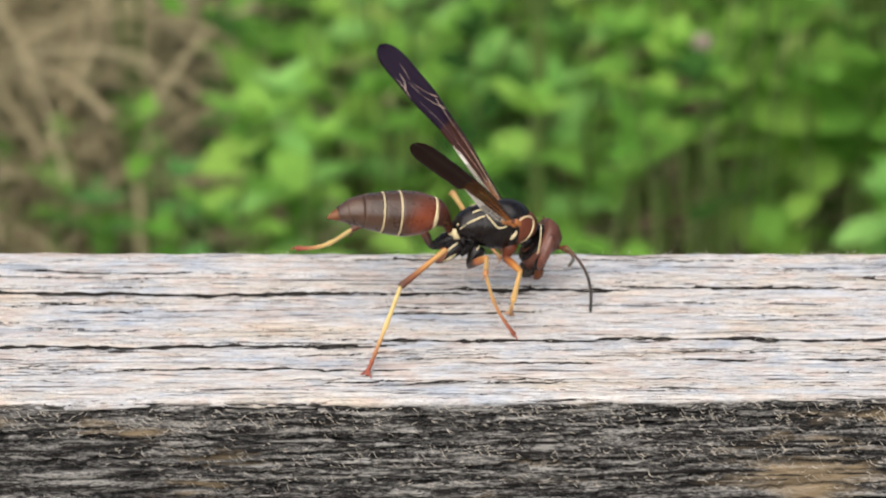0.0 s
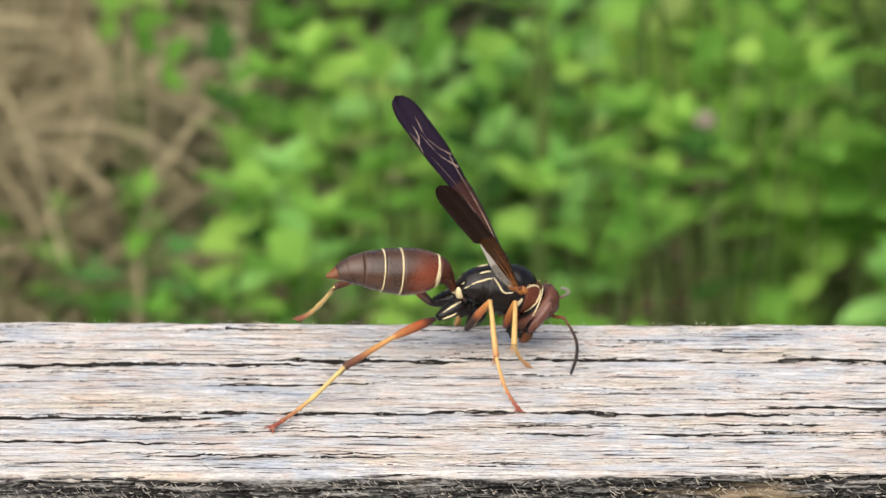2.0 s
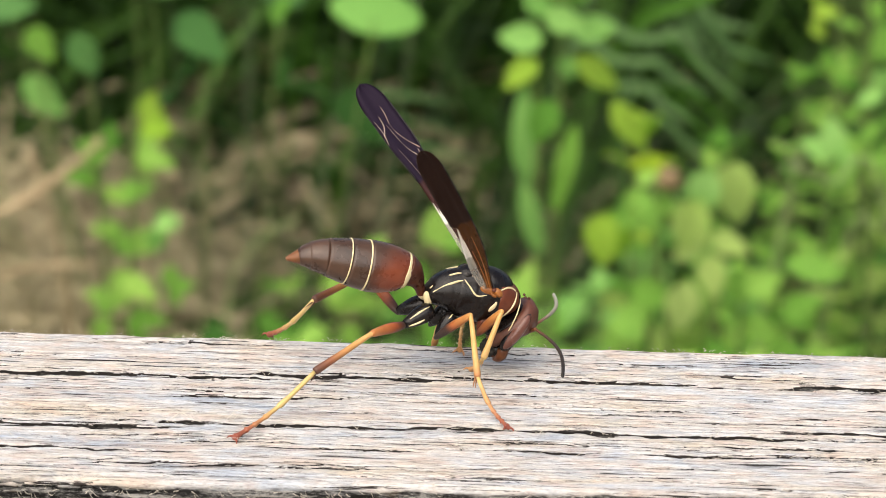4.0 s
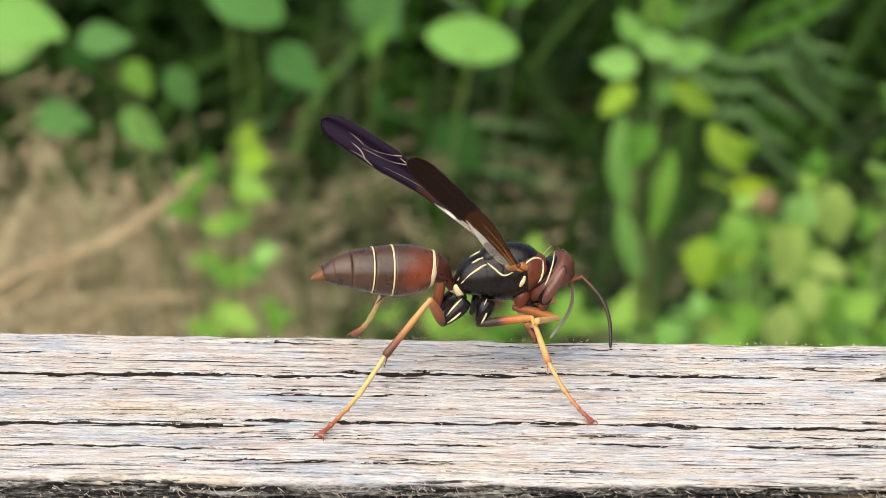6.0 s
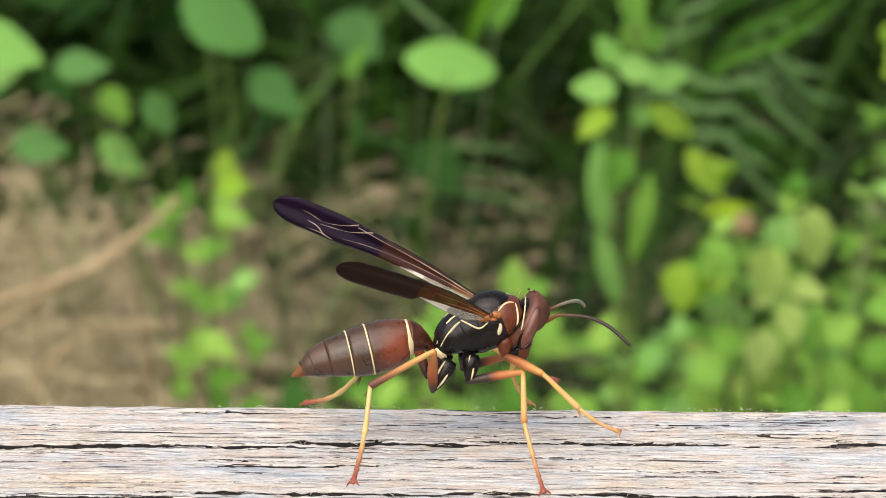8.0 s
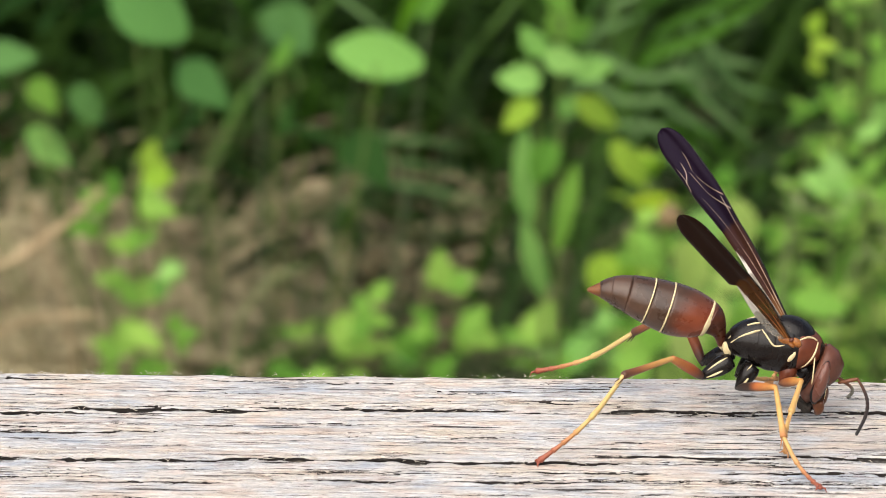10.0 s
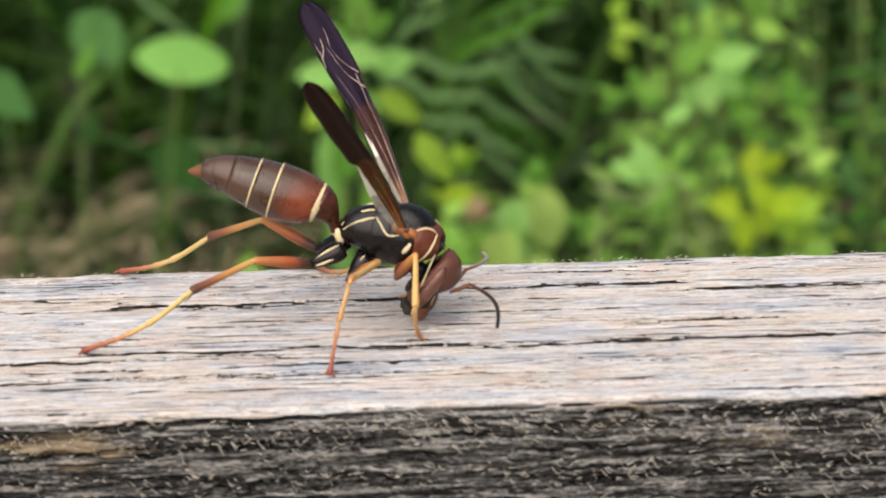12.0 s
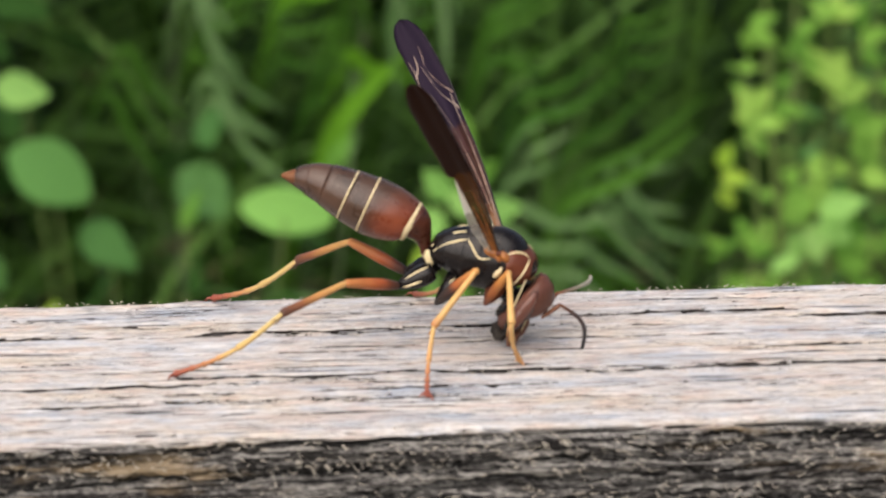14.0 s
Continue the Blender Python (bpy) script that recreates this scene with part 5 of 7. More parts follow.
blades("grass", 2600, lambda r: (r.uniform(-0.75, 0.8), r.uniform(1.96, 2.8)), (0.14, 0.44), (0.005, 0.012), GRASS, 41, "dense dark green long grass with its shade in the colour", (0.2, 1.7))
blades("bright_grass", 420, lambda r: (r.uniform(-0.5, 0.6), r.uniform(2.08, 2.6)), (0.22, 0.46), (0.006, 0.012), GRASS_PALE, 45, "brighter green arching grass among the dark", (0.5, 1.8))
blades("long_grass", 230, lambda r: (r.uniform(-0.06, 0.22), r.uniform(1.60, 1.95)), (0.24, 0.42), (0.004, 0.009), GRASS, 47, "dark green long grass with broad blades, its shade in the colour", (0.4, 1.7))
blades("far_grass", 3600, lambda r: (r.uniform(-2.5, 2.5), r.uniform(2.8, 6.0)), (0.2, 0.5), (0.006, 0.014), GRASS, 42, "dark green long grass further off, its shade in the colour", (0.2, 1.4))
blades("shade_grass", 260, lambda r: (r.uniform(-0.26, 0.02), r.uniform(1.93, 2.05)), (0.10, 0.34), (0.002, 0.006), GRASS, 46, "dark green grass behind the shrub, its shade in the colour", (0.5, 2.0))
blades("fine_grass", 100, lambda r: (r.gauss(-0.075, 0.022), r.uniform(1.48, 1.60)), (0.18, 0.33), (0.0012, 0.003), GRASS_GREY_MASS, 48, "fine grey-green grass standing in the shade", (0.0, 0.5))


def tangle(name, count, spot, length, width, skin, seed, label):
    """Matted straw: bent stalks lying across one another, all in one mesh."""
    r = random.Random(seed)
    verts, faces = [], []
    for _ in range(count):
        x, y, z = spot(r)
        n, w, az, tilt, curl = r.uniform(*length), r.uniform(*width), r.uniform(0, 2 * math.pi), r.gauss(0.25, 0.5), r.uniform(-1.6, 1.6)
        for i in range(6):
            t = i / 5 - 0.5
            d = Vector((math.cos(az + curl * t), math.sin(az + curl * t), 0))
            p = Vector((x, y, z)) + d * (n * t * math.cos(tilt)) + Vector((0, 0, n * t * math.sin(tilt) - n * 0.5 * t * t))
            p.z = max(p.z, 0.004)
            side = Vector((-d.y, d.x, 0)) * w
            verts += [p - side, p + Vector((0, 0, w)), p + side]
            if i:
                b = len(verts) - 6
                faces += [(b, b + 1, b + 4, b + 3), (b + 1, b + 2, b + 5, b + 4), (b + 2, b, b + 3, b + 5)]
    me = bpy.data.meshes.new(name)
    me.from_pydata(verts, [], faces)
    me.materials.append(skin)
    return tagged(new(name, me), label, "grass", kind="stuff")


def heap(r):
    x, y = r.gauss(-0.205, 0.045), r.uniform(1.26, 1.75)
    return x, y, r.uniform(0, 1) ** 0.7 * max(0.03, 0.208 - 0.25 * (y - 1.26) - 0.6 * max(0, x + 0.16))


tangle("dry_grass", 3000, heap, (0.03, 0.11), (0.0003, 0.0007), HAY, 43, "matted pale dry straw of last year's grass")
tangle("coarse_straw", 240, heap, (0.06, 0.15), (0.0007, 0.0014), HAY, 49, "coarse pale straw stalks lying in finer straw")
tangle("ground_straw", 2400, lambda r: (r.uniform(-0.3, 0.35), r.uniform(1.15, 2.0), r.uniform(0.005, 0.05)), (0.04, 0.12), (0.0005, 0.0012), HAY, 44, "dry straw lying on the soil")


def stalk(points, radius, label):
    """One dry stalk of last year, with a joint now and then."""
    line = spline(points, 6)
    rad = [radius * (1 - 0.45 * k / len(line)) * (1.35 if k % 6 == 0 else 1.0) for k in range(len(line))]
    tagged(part("dry_stalk", tube(line, rad, 7, 1.0), STRAW), label, "stalk", "dry stalks")


stalk([(-0.42, 1.30, 0.0), (-0.28, 1.29, 0.160), (-0.190, 1.29, 0.222), (-0.150, 1.28, 0.243), (-0.127, 1.28, 0.263)], 0.0015, "tan dry stalk leaning over the straw")
stalk([(-0.40, 1.34, 0.0), (-0.27, 1.32, 0.150), (-0.180, 1.31, 0.215), (-0.140, 1.30, 0.246)], 0.0012, "thin tan dry stalk leaning over the straw")
stalk([(-0.19, 1.36, 0.0), (-0.178, 1.33, 0.12), (-0.172, 1.31, 0.225), (-0.18, 1.30, 0.262)], 0.0011, "tan dry stalk standing in the straw")
stalk([(-0.14, 1.38, 0.0), (-0.146, 1.34, 0.12), (-0.140, 1.31, 0.20), (-0.150, 1.30, 0.252)], 0.0010, "tan dry stalk standing in the straw")
stalk([(-0.22, 1.34, 0.0), (-0.20, 1.31, 0.13), (-0.165, 1.29, 0.21), (-0.13, 1.28, 0.225)], 0.0011, "tan dry stalk bent over in the straw")
for x0, x1, z1 in ((0.098, 0.107, 0.205), (0.104, 0.110, 0.212), (0.110, 0.103, 0.198), (0.101, 0.112, 0.190)):
    stalk([(x0, 1.29, 0.0), (0.6 * x0 + 0.4 * x1, 1.26, 0.5 * z1), (0.2 * x0 + 0.8 * x1, 1.245, 0.85 * z1), (x1, 1.24, z1)], 0.0008, "tan dry stalk standing in a thicket of weeds")


wisps = tagged(new("wispy_weed"), "thin pale green stems bent over between the weeds", "plant")
for k, line in enumerate([[(0.030, 1.30, 0), (0.066, 1.26, 0.247), (0.070, 1.25, 0.270), (0.064, 1.25, 0.279)], [(0.135, 1.30, 0), (0.097, 1.26, 0.250), (0.079, 1.25, 0.267), (0.066, 1.25, 0.272)],
                          [(0.045, 1.32, 0), (0.082, 1.28, 0.225), (0.094, 1.27, 0.247), (0.104, 1.27, 0.252)], [(-0.090, 1.36, 0), (-0.096, 1.34, 0.175), (-0.088, 1.33, 0.212), (-0.074, 1.33, 0.222)]]):
    part("stem", tube(spline(line, 6), [0.0007 - 0.00002 * i for i in range(19)], 6, 1.0), PALE_STEM, wisps)


def litter(count, seed):
    r = random.Random(seed)
    verts, faces = [], []
    for _ in range(count):
        m = pose(r.uniform(-0.5, 0.5), r.uniform(1.05, 2.6), 0.02 + r.uniform(0, 0.02), r.uniform(-35, 35), r.uniform(-35, 35), r.uniform(0, 360))
        s = r.uniform(0.008, 0.02)
        b = len(verts)
        for k in range(8):
            a = k * math.pi / 4
            verts.append(m @ Vector((s * math.cos(a), 0.55 * s * math.sin(a), 0.25 * s * math.sin(2 * a))))
        verts.append(m @ Vector((0, 0, 0.15 * s)))
        faces += [(b + k, b + (k + 1) % 8, b + 8) for k in range(8)]
    me = bpy.data.meshes.new("leaf_litter")
    me.from_pydata(verts, [], faces)
    me.materials.append(LITTER)
    return tagged(new("leaf_litter", me), "brown dead leaves scattered on the soil", "leaf litter", kind="stuff")


litter(900, 51)


def motions():
    """All that moves: the wasp's body, and its parts on the body."""
    walk(wasp, [(t, pose(x / 1000, y / 1000, 0.7 + z / 1000, 0, -pitch, yaw)) for t, x, y, z, pitch, yaw in [
        (0, 9.70, 6.01, 5.26, -6.3, 12.0),
        (0.5, 18.34, 7.63, 6.26, -9.5, 12.0),
        (1, 22.33, 8.38, 4.41, -12.4, 12.0),
        (1.5, 23.22, 8.57, 3.98, -12.9, 12.0),
        (2, 22.98, 8.52, 4.57, -15.0, 12.0),
        (2.5, 22.50, 8.42, 5.02, -15.4, 12.0),
        (3, 22.55, 8.43, 4.82, -15.5, 12.0),
        (3.5, 22.13, 8.34, 5.11, -13.8, 12.0),
        (4, 21.71, 8.25, 5.27, -11.9, 12.0),
        (4.5, 20.71, 8.04, 5.65, -7.3, 12.0),
        (5, 19.52, 7.78, 6.11, -1.9, 12.0),
        (5.5, 18.52, 7.57, 6.49, 2.7, 12.0),
        (6, 18.11, 7.48, 6.65, 4.6, 12.0),
        (6.5, 17.33, 7.32, 7.53, 14.4, 12.0),
        (7, 17.69, 7.40, 8.25, 21.6, 12.0),
        (7.5, 16.54, 7.15, 7.83, 22.4, 12.0),
        (7.8, 16.54, 7.15, 7.43, 22.4, 12.0),
        (8, 20.17, 7.09, 8.04, 19.7, 11.3),
        (8.2, 23.81, 7.03, 7.04, 17.0, 10.6),
        (8.4, 27.45, 6.96, 7.65, 14.3, 9.9),
        (8.6, 31.09, 6.90, 6.65, 11.6, 9.2),
        (8.8, 34.72, 6.84, 7.25, 8.9, 8.5),
        (9, 38.36, 6.78, 6.26, 6.2, 7.8),
        (9.2, 42.00, 6.72, 6.86, 3.5, 7.1),
        (9.4, 45.64, 6.65, 5.87, 0.8, 6.4),
        (9.6, 49.27, 6.59, 6.34, -1.9, 5.7),
        (9.8, 52.91, 6.53, 5.88, -4.6, 5.0),
        (10, 56.20, 5.50, 5.15, -7.9, 0.0),
        (10.5, 61.10, 3.39, 4.88, -9.4, -7.0),
        (11, 63.30, 3.12, 5.07, -10.7, -7.0),
        (11.5, 63.39, 3.11, 5.04, -11.2, -7.0),
        (12, 63.49, 3.10, 5.37, -11.3, -7.0),
        (12.5, 63.25, 3.13, 5.42, -13.4, -7.0),
        (13, 63.27, 3.13, 5.53, -12.8, -7.0),
        (13.5, 62.98, 3.16, 5.25, -12.5, -7.0),
        (14, 62.95, 3.17, 5.27, -13.3, -7.0),
    ]])
    walk(gaster, [(t, pose(-0.0033, 0, 0, 0, up, 0)) for t, up in [
        (0, 5.8), (0.5, 3.6), (1, -1.2), (1.5, -1.7), (2, -3.7), (2.5, 1.0), (3, 1.1), (3.5, 5.4), (4, 6.0), (4.5, 7.7), (5, 9.7), (5.5, 11.3), (6, 12.0), (6.5, 10.9), (7, 14.6), (7.5, 12.6), (7.8, 12.6), (8, 13.1), (8.2, 13.6), (8.4, 14.1), (8.6, 14.5), (8.8, 15.0), (9, 15.5), (9.2, 16.0), (9.4, 16.5), (9.6, 16.9), (9.8, 17.4), (10, 15.1), (10.5, 9.9), (11, 7.7), (11.5, 8.5), (12, 11.7), (12.5, 9.4), (13, 11.6), (13.5, 14.3), (14, 16.1),
    ]])
    walk(head, [(t, pose(x / 1000, 0, z / 1000, 0, nod, 0)) for t, x, z, nod in [
        (0, 4.00, -1.53, 6.8), (0.5, 3.79, -0.70, 9.7), (1, 3.81, -0.83, 2.5), (1.5, 3.24, -0.67, 16.5),
        (2, 3.21, -0.89, 13.5), (2.5, 3.61, -1.63, 12.6), (3, 3.41, -1.55, 15.4), (3.5, 3.33, -1.71, 15.9),
        (4, 3.33, -1.59, 16.5), (4.5, 3.33, -1.29, 18.2), (5, 3.32, -0.94, 20.1), (5.5, 3.32, -0.65, 21.7),
        (6, 3.32, -0.52, 27.0), (6.5, 3.20, -1.12, 27.0), (7, 2.88, -0.76, 31.0), (7.5, 2.98, -0.60, 32.0),
        (7.8, 2.99, -0.50, 34.4), (8, 3.07, -0.68, 31.9), (8.2, 3.14, -0.86, 29.5), (8.4, 3.22, -1.04, 27.1),
        (8.6, 3.30, -1.23, 24.6), (8.8, 3.38, -1.41, 22.2), (9, 3.45, -1.59, 19.8), (9.2, 3.53, -1.77, 17.3),
        (9.4, 3.61, -1.95, 14.9), (9.6, 3.68, -2.13, 12.5), (9.8, 3.76, -2.31, -4.0), (10, 3.63, -1.67, -1.8),
        (10.5, 3.73, -1.36, -0.5), (11, 3.47, -1.82, 10.0), (11.5, 3.28, -1.82, 10.9), (12, 3.15, -2.30, 13.1),
        (12.5, 3.47, -2.18, 14.0), (13, 3.50, -2.29, 13.1), (13.5, 3.34, -2.20, 14.0), (14, 3.19, -2.19, 11.6),
    ]])
    walk(wing_right, [(t, wing_pose(-1, x, y, z)) for t, x, y, z in [
        (0, -8.8, -8.9, 11.5), (0.5, -8.4, -8.8, 12.0), (1, -8.7, -9.2, 11.3), (1.5, -8.6, -9.3, 11.4),
        (2, -8.7, -8.7, 11.7), (2.5, -8.7, -8.6, 11.8), (3, -8.0, -8.8, 12.3), (3.5, -7.5, -8.3, 13.1),
        (4, -7.3, -8.3, 13.1), (4.5, -7.0, -8.5, 13.2), (5, -6.6, -8.8, 13.3), (5.5, -6.3, -9.0, 13.4),
        (6, -6.2, -9.0, 13.4), (6.5, -7.4, -9.2, 12.5), (7, -6.8, -10.0, 12.4), (7.5, -6.7, -9.8, 12.6),
        (7.8, -6.7, -9.8, 12.6), (8, -6.9, -9.6, 12.6), (8.2, -7.1, -9.4, 12.6), (8.4, -7.3, -9.2, 12.5),
        (8.6, -7.5, -9.0, 12.5), (8.8, -7.6, -8.8, 12.5), (9, -7.8, -8.6, 12.5), (9.2, -8.0, -8.4, 12.5),
        (9.4, -8.2, -8.2, 12.4), (9.6, -8.4, -8.0, 12.4), (9.8, -8.6, -7.8, 12.4), (10, -7.5, -9.2, 12.4),
        (10.5, -6.1, -10.7, 12.3), (11, -5.6, -10.6, 12.7), (11.5, -5.2, -10.4, 13.0), (12, -5.1, -10.2, 13.3),
        (12.5, -4.8, -10.9, 12.9), (13, -4.7, -10.4, 13.4), (13.5, -4.1, -10.5, 13.5), (14, -4.8, -9.7, 13.8),
    ]])
    walk(wing_left, [(t, wing_pose(1, x, y, z)) for t, x, y, z in [
        (0, -8.5, 8.1, 12.3), (0.5, -9.6, 8.0, 11.3), (1, -9.9, 8.0, 11.0), (1.5, -9.8, 8.0, 11.1),
        (2, -9.3, 8.0, 11.6), (2.5, -7.9, 10.4, 11.1), (3, -9.8, 7.5, 11.4), (3.5, -8.3, 9.9, 11.2),
        (4, -8.5, 9.5, 11.2), (4.5, -9.0, 8.6, 11.2), (5, -9.6, 7.6, 11.3), (5.5, -10.1, 6.6, 11.4),
        (6, -10.4, 6.3, 11.4), (6.5, -10.4, 5.7, 11.6), (7, -9.6, 5.5, 12.5), (7.5, -9.7, 5.4, 12.5),
        (7.8, -9.7, 5.4, 12.5), (8, -9.4, 6.0, 12.3), (8.2, -9.2, 6.6, 12.1), (8.4, -8.9, 7.2, 11.9),
        (8.6, -8.7, 7.9, 11.7), (8.8, -8.4, 8.5, 11.5), (9, -8.2, 9.1, 11.3), (9.2, -8.0, 9.7, 11.1),
        (9.4, -7.7, 10.3, 10.9), (9.6, -7.5, 11.0, 10.7), (9.8, -7.2, 11.6, 10.6), (10, -9.2, 5.8, 12.8),
        (10.5, -10.1, 4.4, 12.4), (11, -9.9, 7.1, 11.5), (11.5, -9.1, 9.4, 10.8), (12, -8.4, 10.0, 10.9),
        (12.5, -8.9, 9.9, 10.5), (13, -8.7, 10.0, 10.7), (13.5, -8.8, 9.1, 11.3), (14, -8.5, 10.1, 10.8),
    ]])
    feel(antenna_right, [
        (0, (5.47, -0.50, -1.16), (6.07, -1.58, -0.50), (7.62, -5.57, -4.41)), (0.5, (5.28, -0.50, -0.39), (6.62, -0.75, -0.09), (4.29, -5.79, -1.75)),
        (1, (5.25, -0.50, -0.38), (6.06, -0.27, 0.74), (6.78, -5.81, -0.81)), (1.5, (4.76, -0.50, -0.50), (5.27, -1.54, 0.28), (5.00, -6.75, -2.26)),
        (2, (4.71, -0.50, -0.66), (5.51, -1.57, -0.22), (5.62, -6.85, -2.60)), (2.5, (5.11, -0.50, -1.38), (5.68, -1.70, -0.93), (7.06, -6.99, -2.87)),
        (3, (4.92, -0.50, -1.36), (4.99, -1.54, -0.43), (6.47, -7.02, -1.60)), (3.5, (4.85, -0.50, -1.53), (4.89, -1.69, -0.80), (6.19, -7.27, -1.75)),
        (4, (4.85, -0.50, -1.42), (5.00, -1.64, -0.71), (6.27, -7.05, -1.98)), (4.5, (4.85, -0.50, -1.16), (5.26, -1.52, -0.50), (6.46, -6.54, -2.55)),
        (5, (4.85, -0.50, -0.85), (5.57, -1.37, -0.26), (6.69, -5.93, -3.23)), (5.5, (4.85, -0.50, -0.59), (5.83, -1.25, -0.05), (6.89, -5.42, -3.79)),
        (6, (4.84, -0.50, -0.48), (5.94, -1.20, 0.04), (6.97, -5.21, -4.03)), (6.5, (4.75, -0.50, -1.13), (6.08, -0.94, -1.18), (4.09, -5.08, -4.73)),
        (7, (4.40, -0.50, -0.85), (5.70, -0.33, -0.36), (8.83, -4.25, -3.27)), (7.5, (4.50, -0.50, -0.71), (5.70, -1.11, -0.34), (9.96, -4.02, -2.99)),
        (7.8, (4.50, -0.50, -0.71), (5.70, -1.11, -0.34), (9.96, -4.02, -2.55)), (8, (4.57, -0.50, -0.84), (5.73, -1.11, -0.40), (9.60, -4.28, -3.29)),
        (8.2, (4.65, -0.50, -0.97), (5.75, -1.10, -0.46), (9.23, -4.54, -3.19)), (8.4, (4.73, -0.50, -1.10), (5.78, -1.09, -0.52), (8.87, -4.80, -2.40)),
        (8.6, (4.80, -0.50, -1.23), (5.81, -1.09, -0.58), (8.51, -5.05, -2.75)), (8.8, (4.88, -0.50, -1.36), (5.83, -1.08, -0.64), (8.14, -5.31, -3.28)),
        (9, (4.95, -0.50, -1.49), (5.86, -1.07, -0.70), (7.78, -5.57, -2.58)), (9.2, (5.03, -0.50, -1.62), (5.88, -1.07, -0.76), (7.41, -5.83, -2.27)),
        (9.4, (5.10, -0.50, -1.75), (5.91, -1.06, -0.82), (7.05, -6.08, -3.01)), (9.6, (5.18, -0.50, -1.88), (5.93, -1.05, -0.88), (6.69, -6.34, -2.88)),
        (9.8, (5.25, -0.50, -2.01), (5.96, -1.04, -0.94), (6.32, -6.60, -2.57)), (10, (5.13, -0.50, -1.41), (6.45, -0.43, -0.96), (6.58, -5.85, -3.00)),
        (10.5, (5.23, -0.50, -1.13), (6.06, -0.04, -0.09), (7.23, -5.40, -1.95)), (11, (5.00, -0.50, -1.82), (5.75, -0.00, -0.74), (7.59, -5.14, -2.72)),
        (11.5, (4.81, -0.50, -1.83), (5.98, -0.14, -1.16), (8.71, -5.02, -2.68)), (12, (4.68, -0.50, -2.35), (5.86, -0.15, -1.69), (8.43, -5.33, -2.17)),
        (12.5, (5.00, -0.50, -2.25), (5.86, -0.35, -1.16), (8.23, -5.53, -2.23)), (13, (5.03, -0.50, -2.34), (5.96, -0.49, -1.29), (7.92, -5.78, -2.64)),
        (13.5, (4.87, -0.50, -2.27), (5.72, -0.06, -1.25), (8.43, -5.14, -1.92)), (14, (4.72, -0.50, -2.22), (5.65, -0.08, -1.26), (7.93, -5.39, -1.77)),
    ])
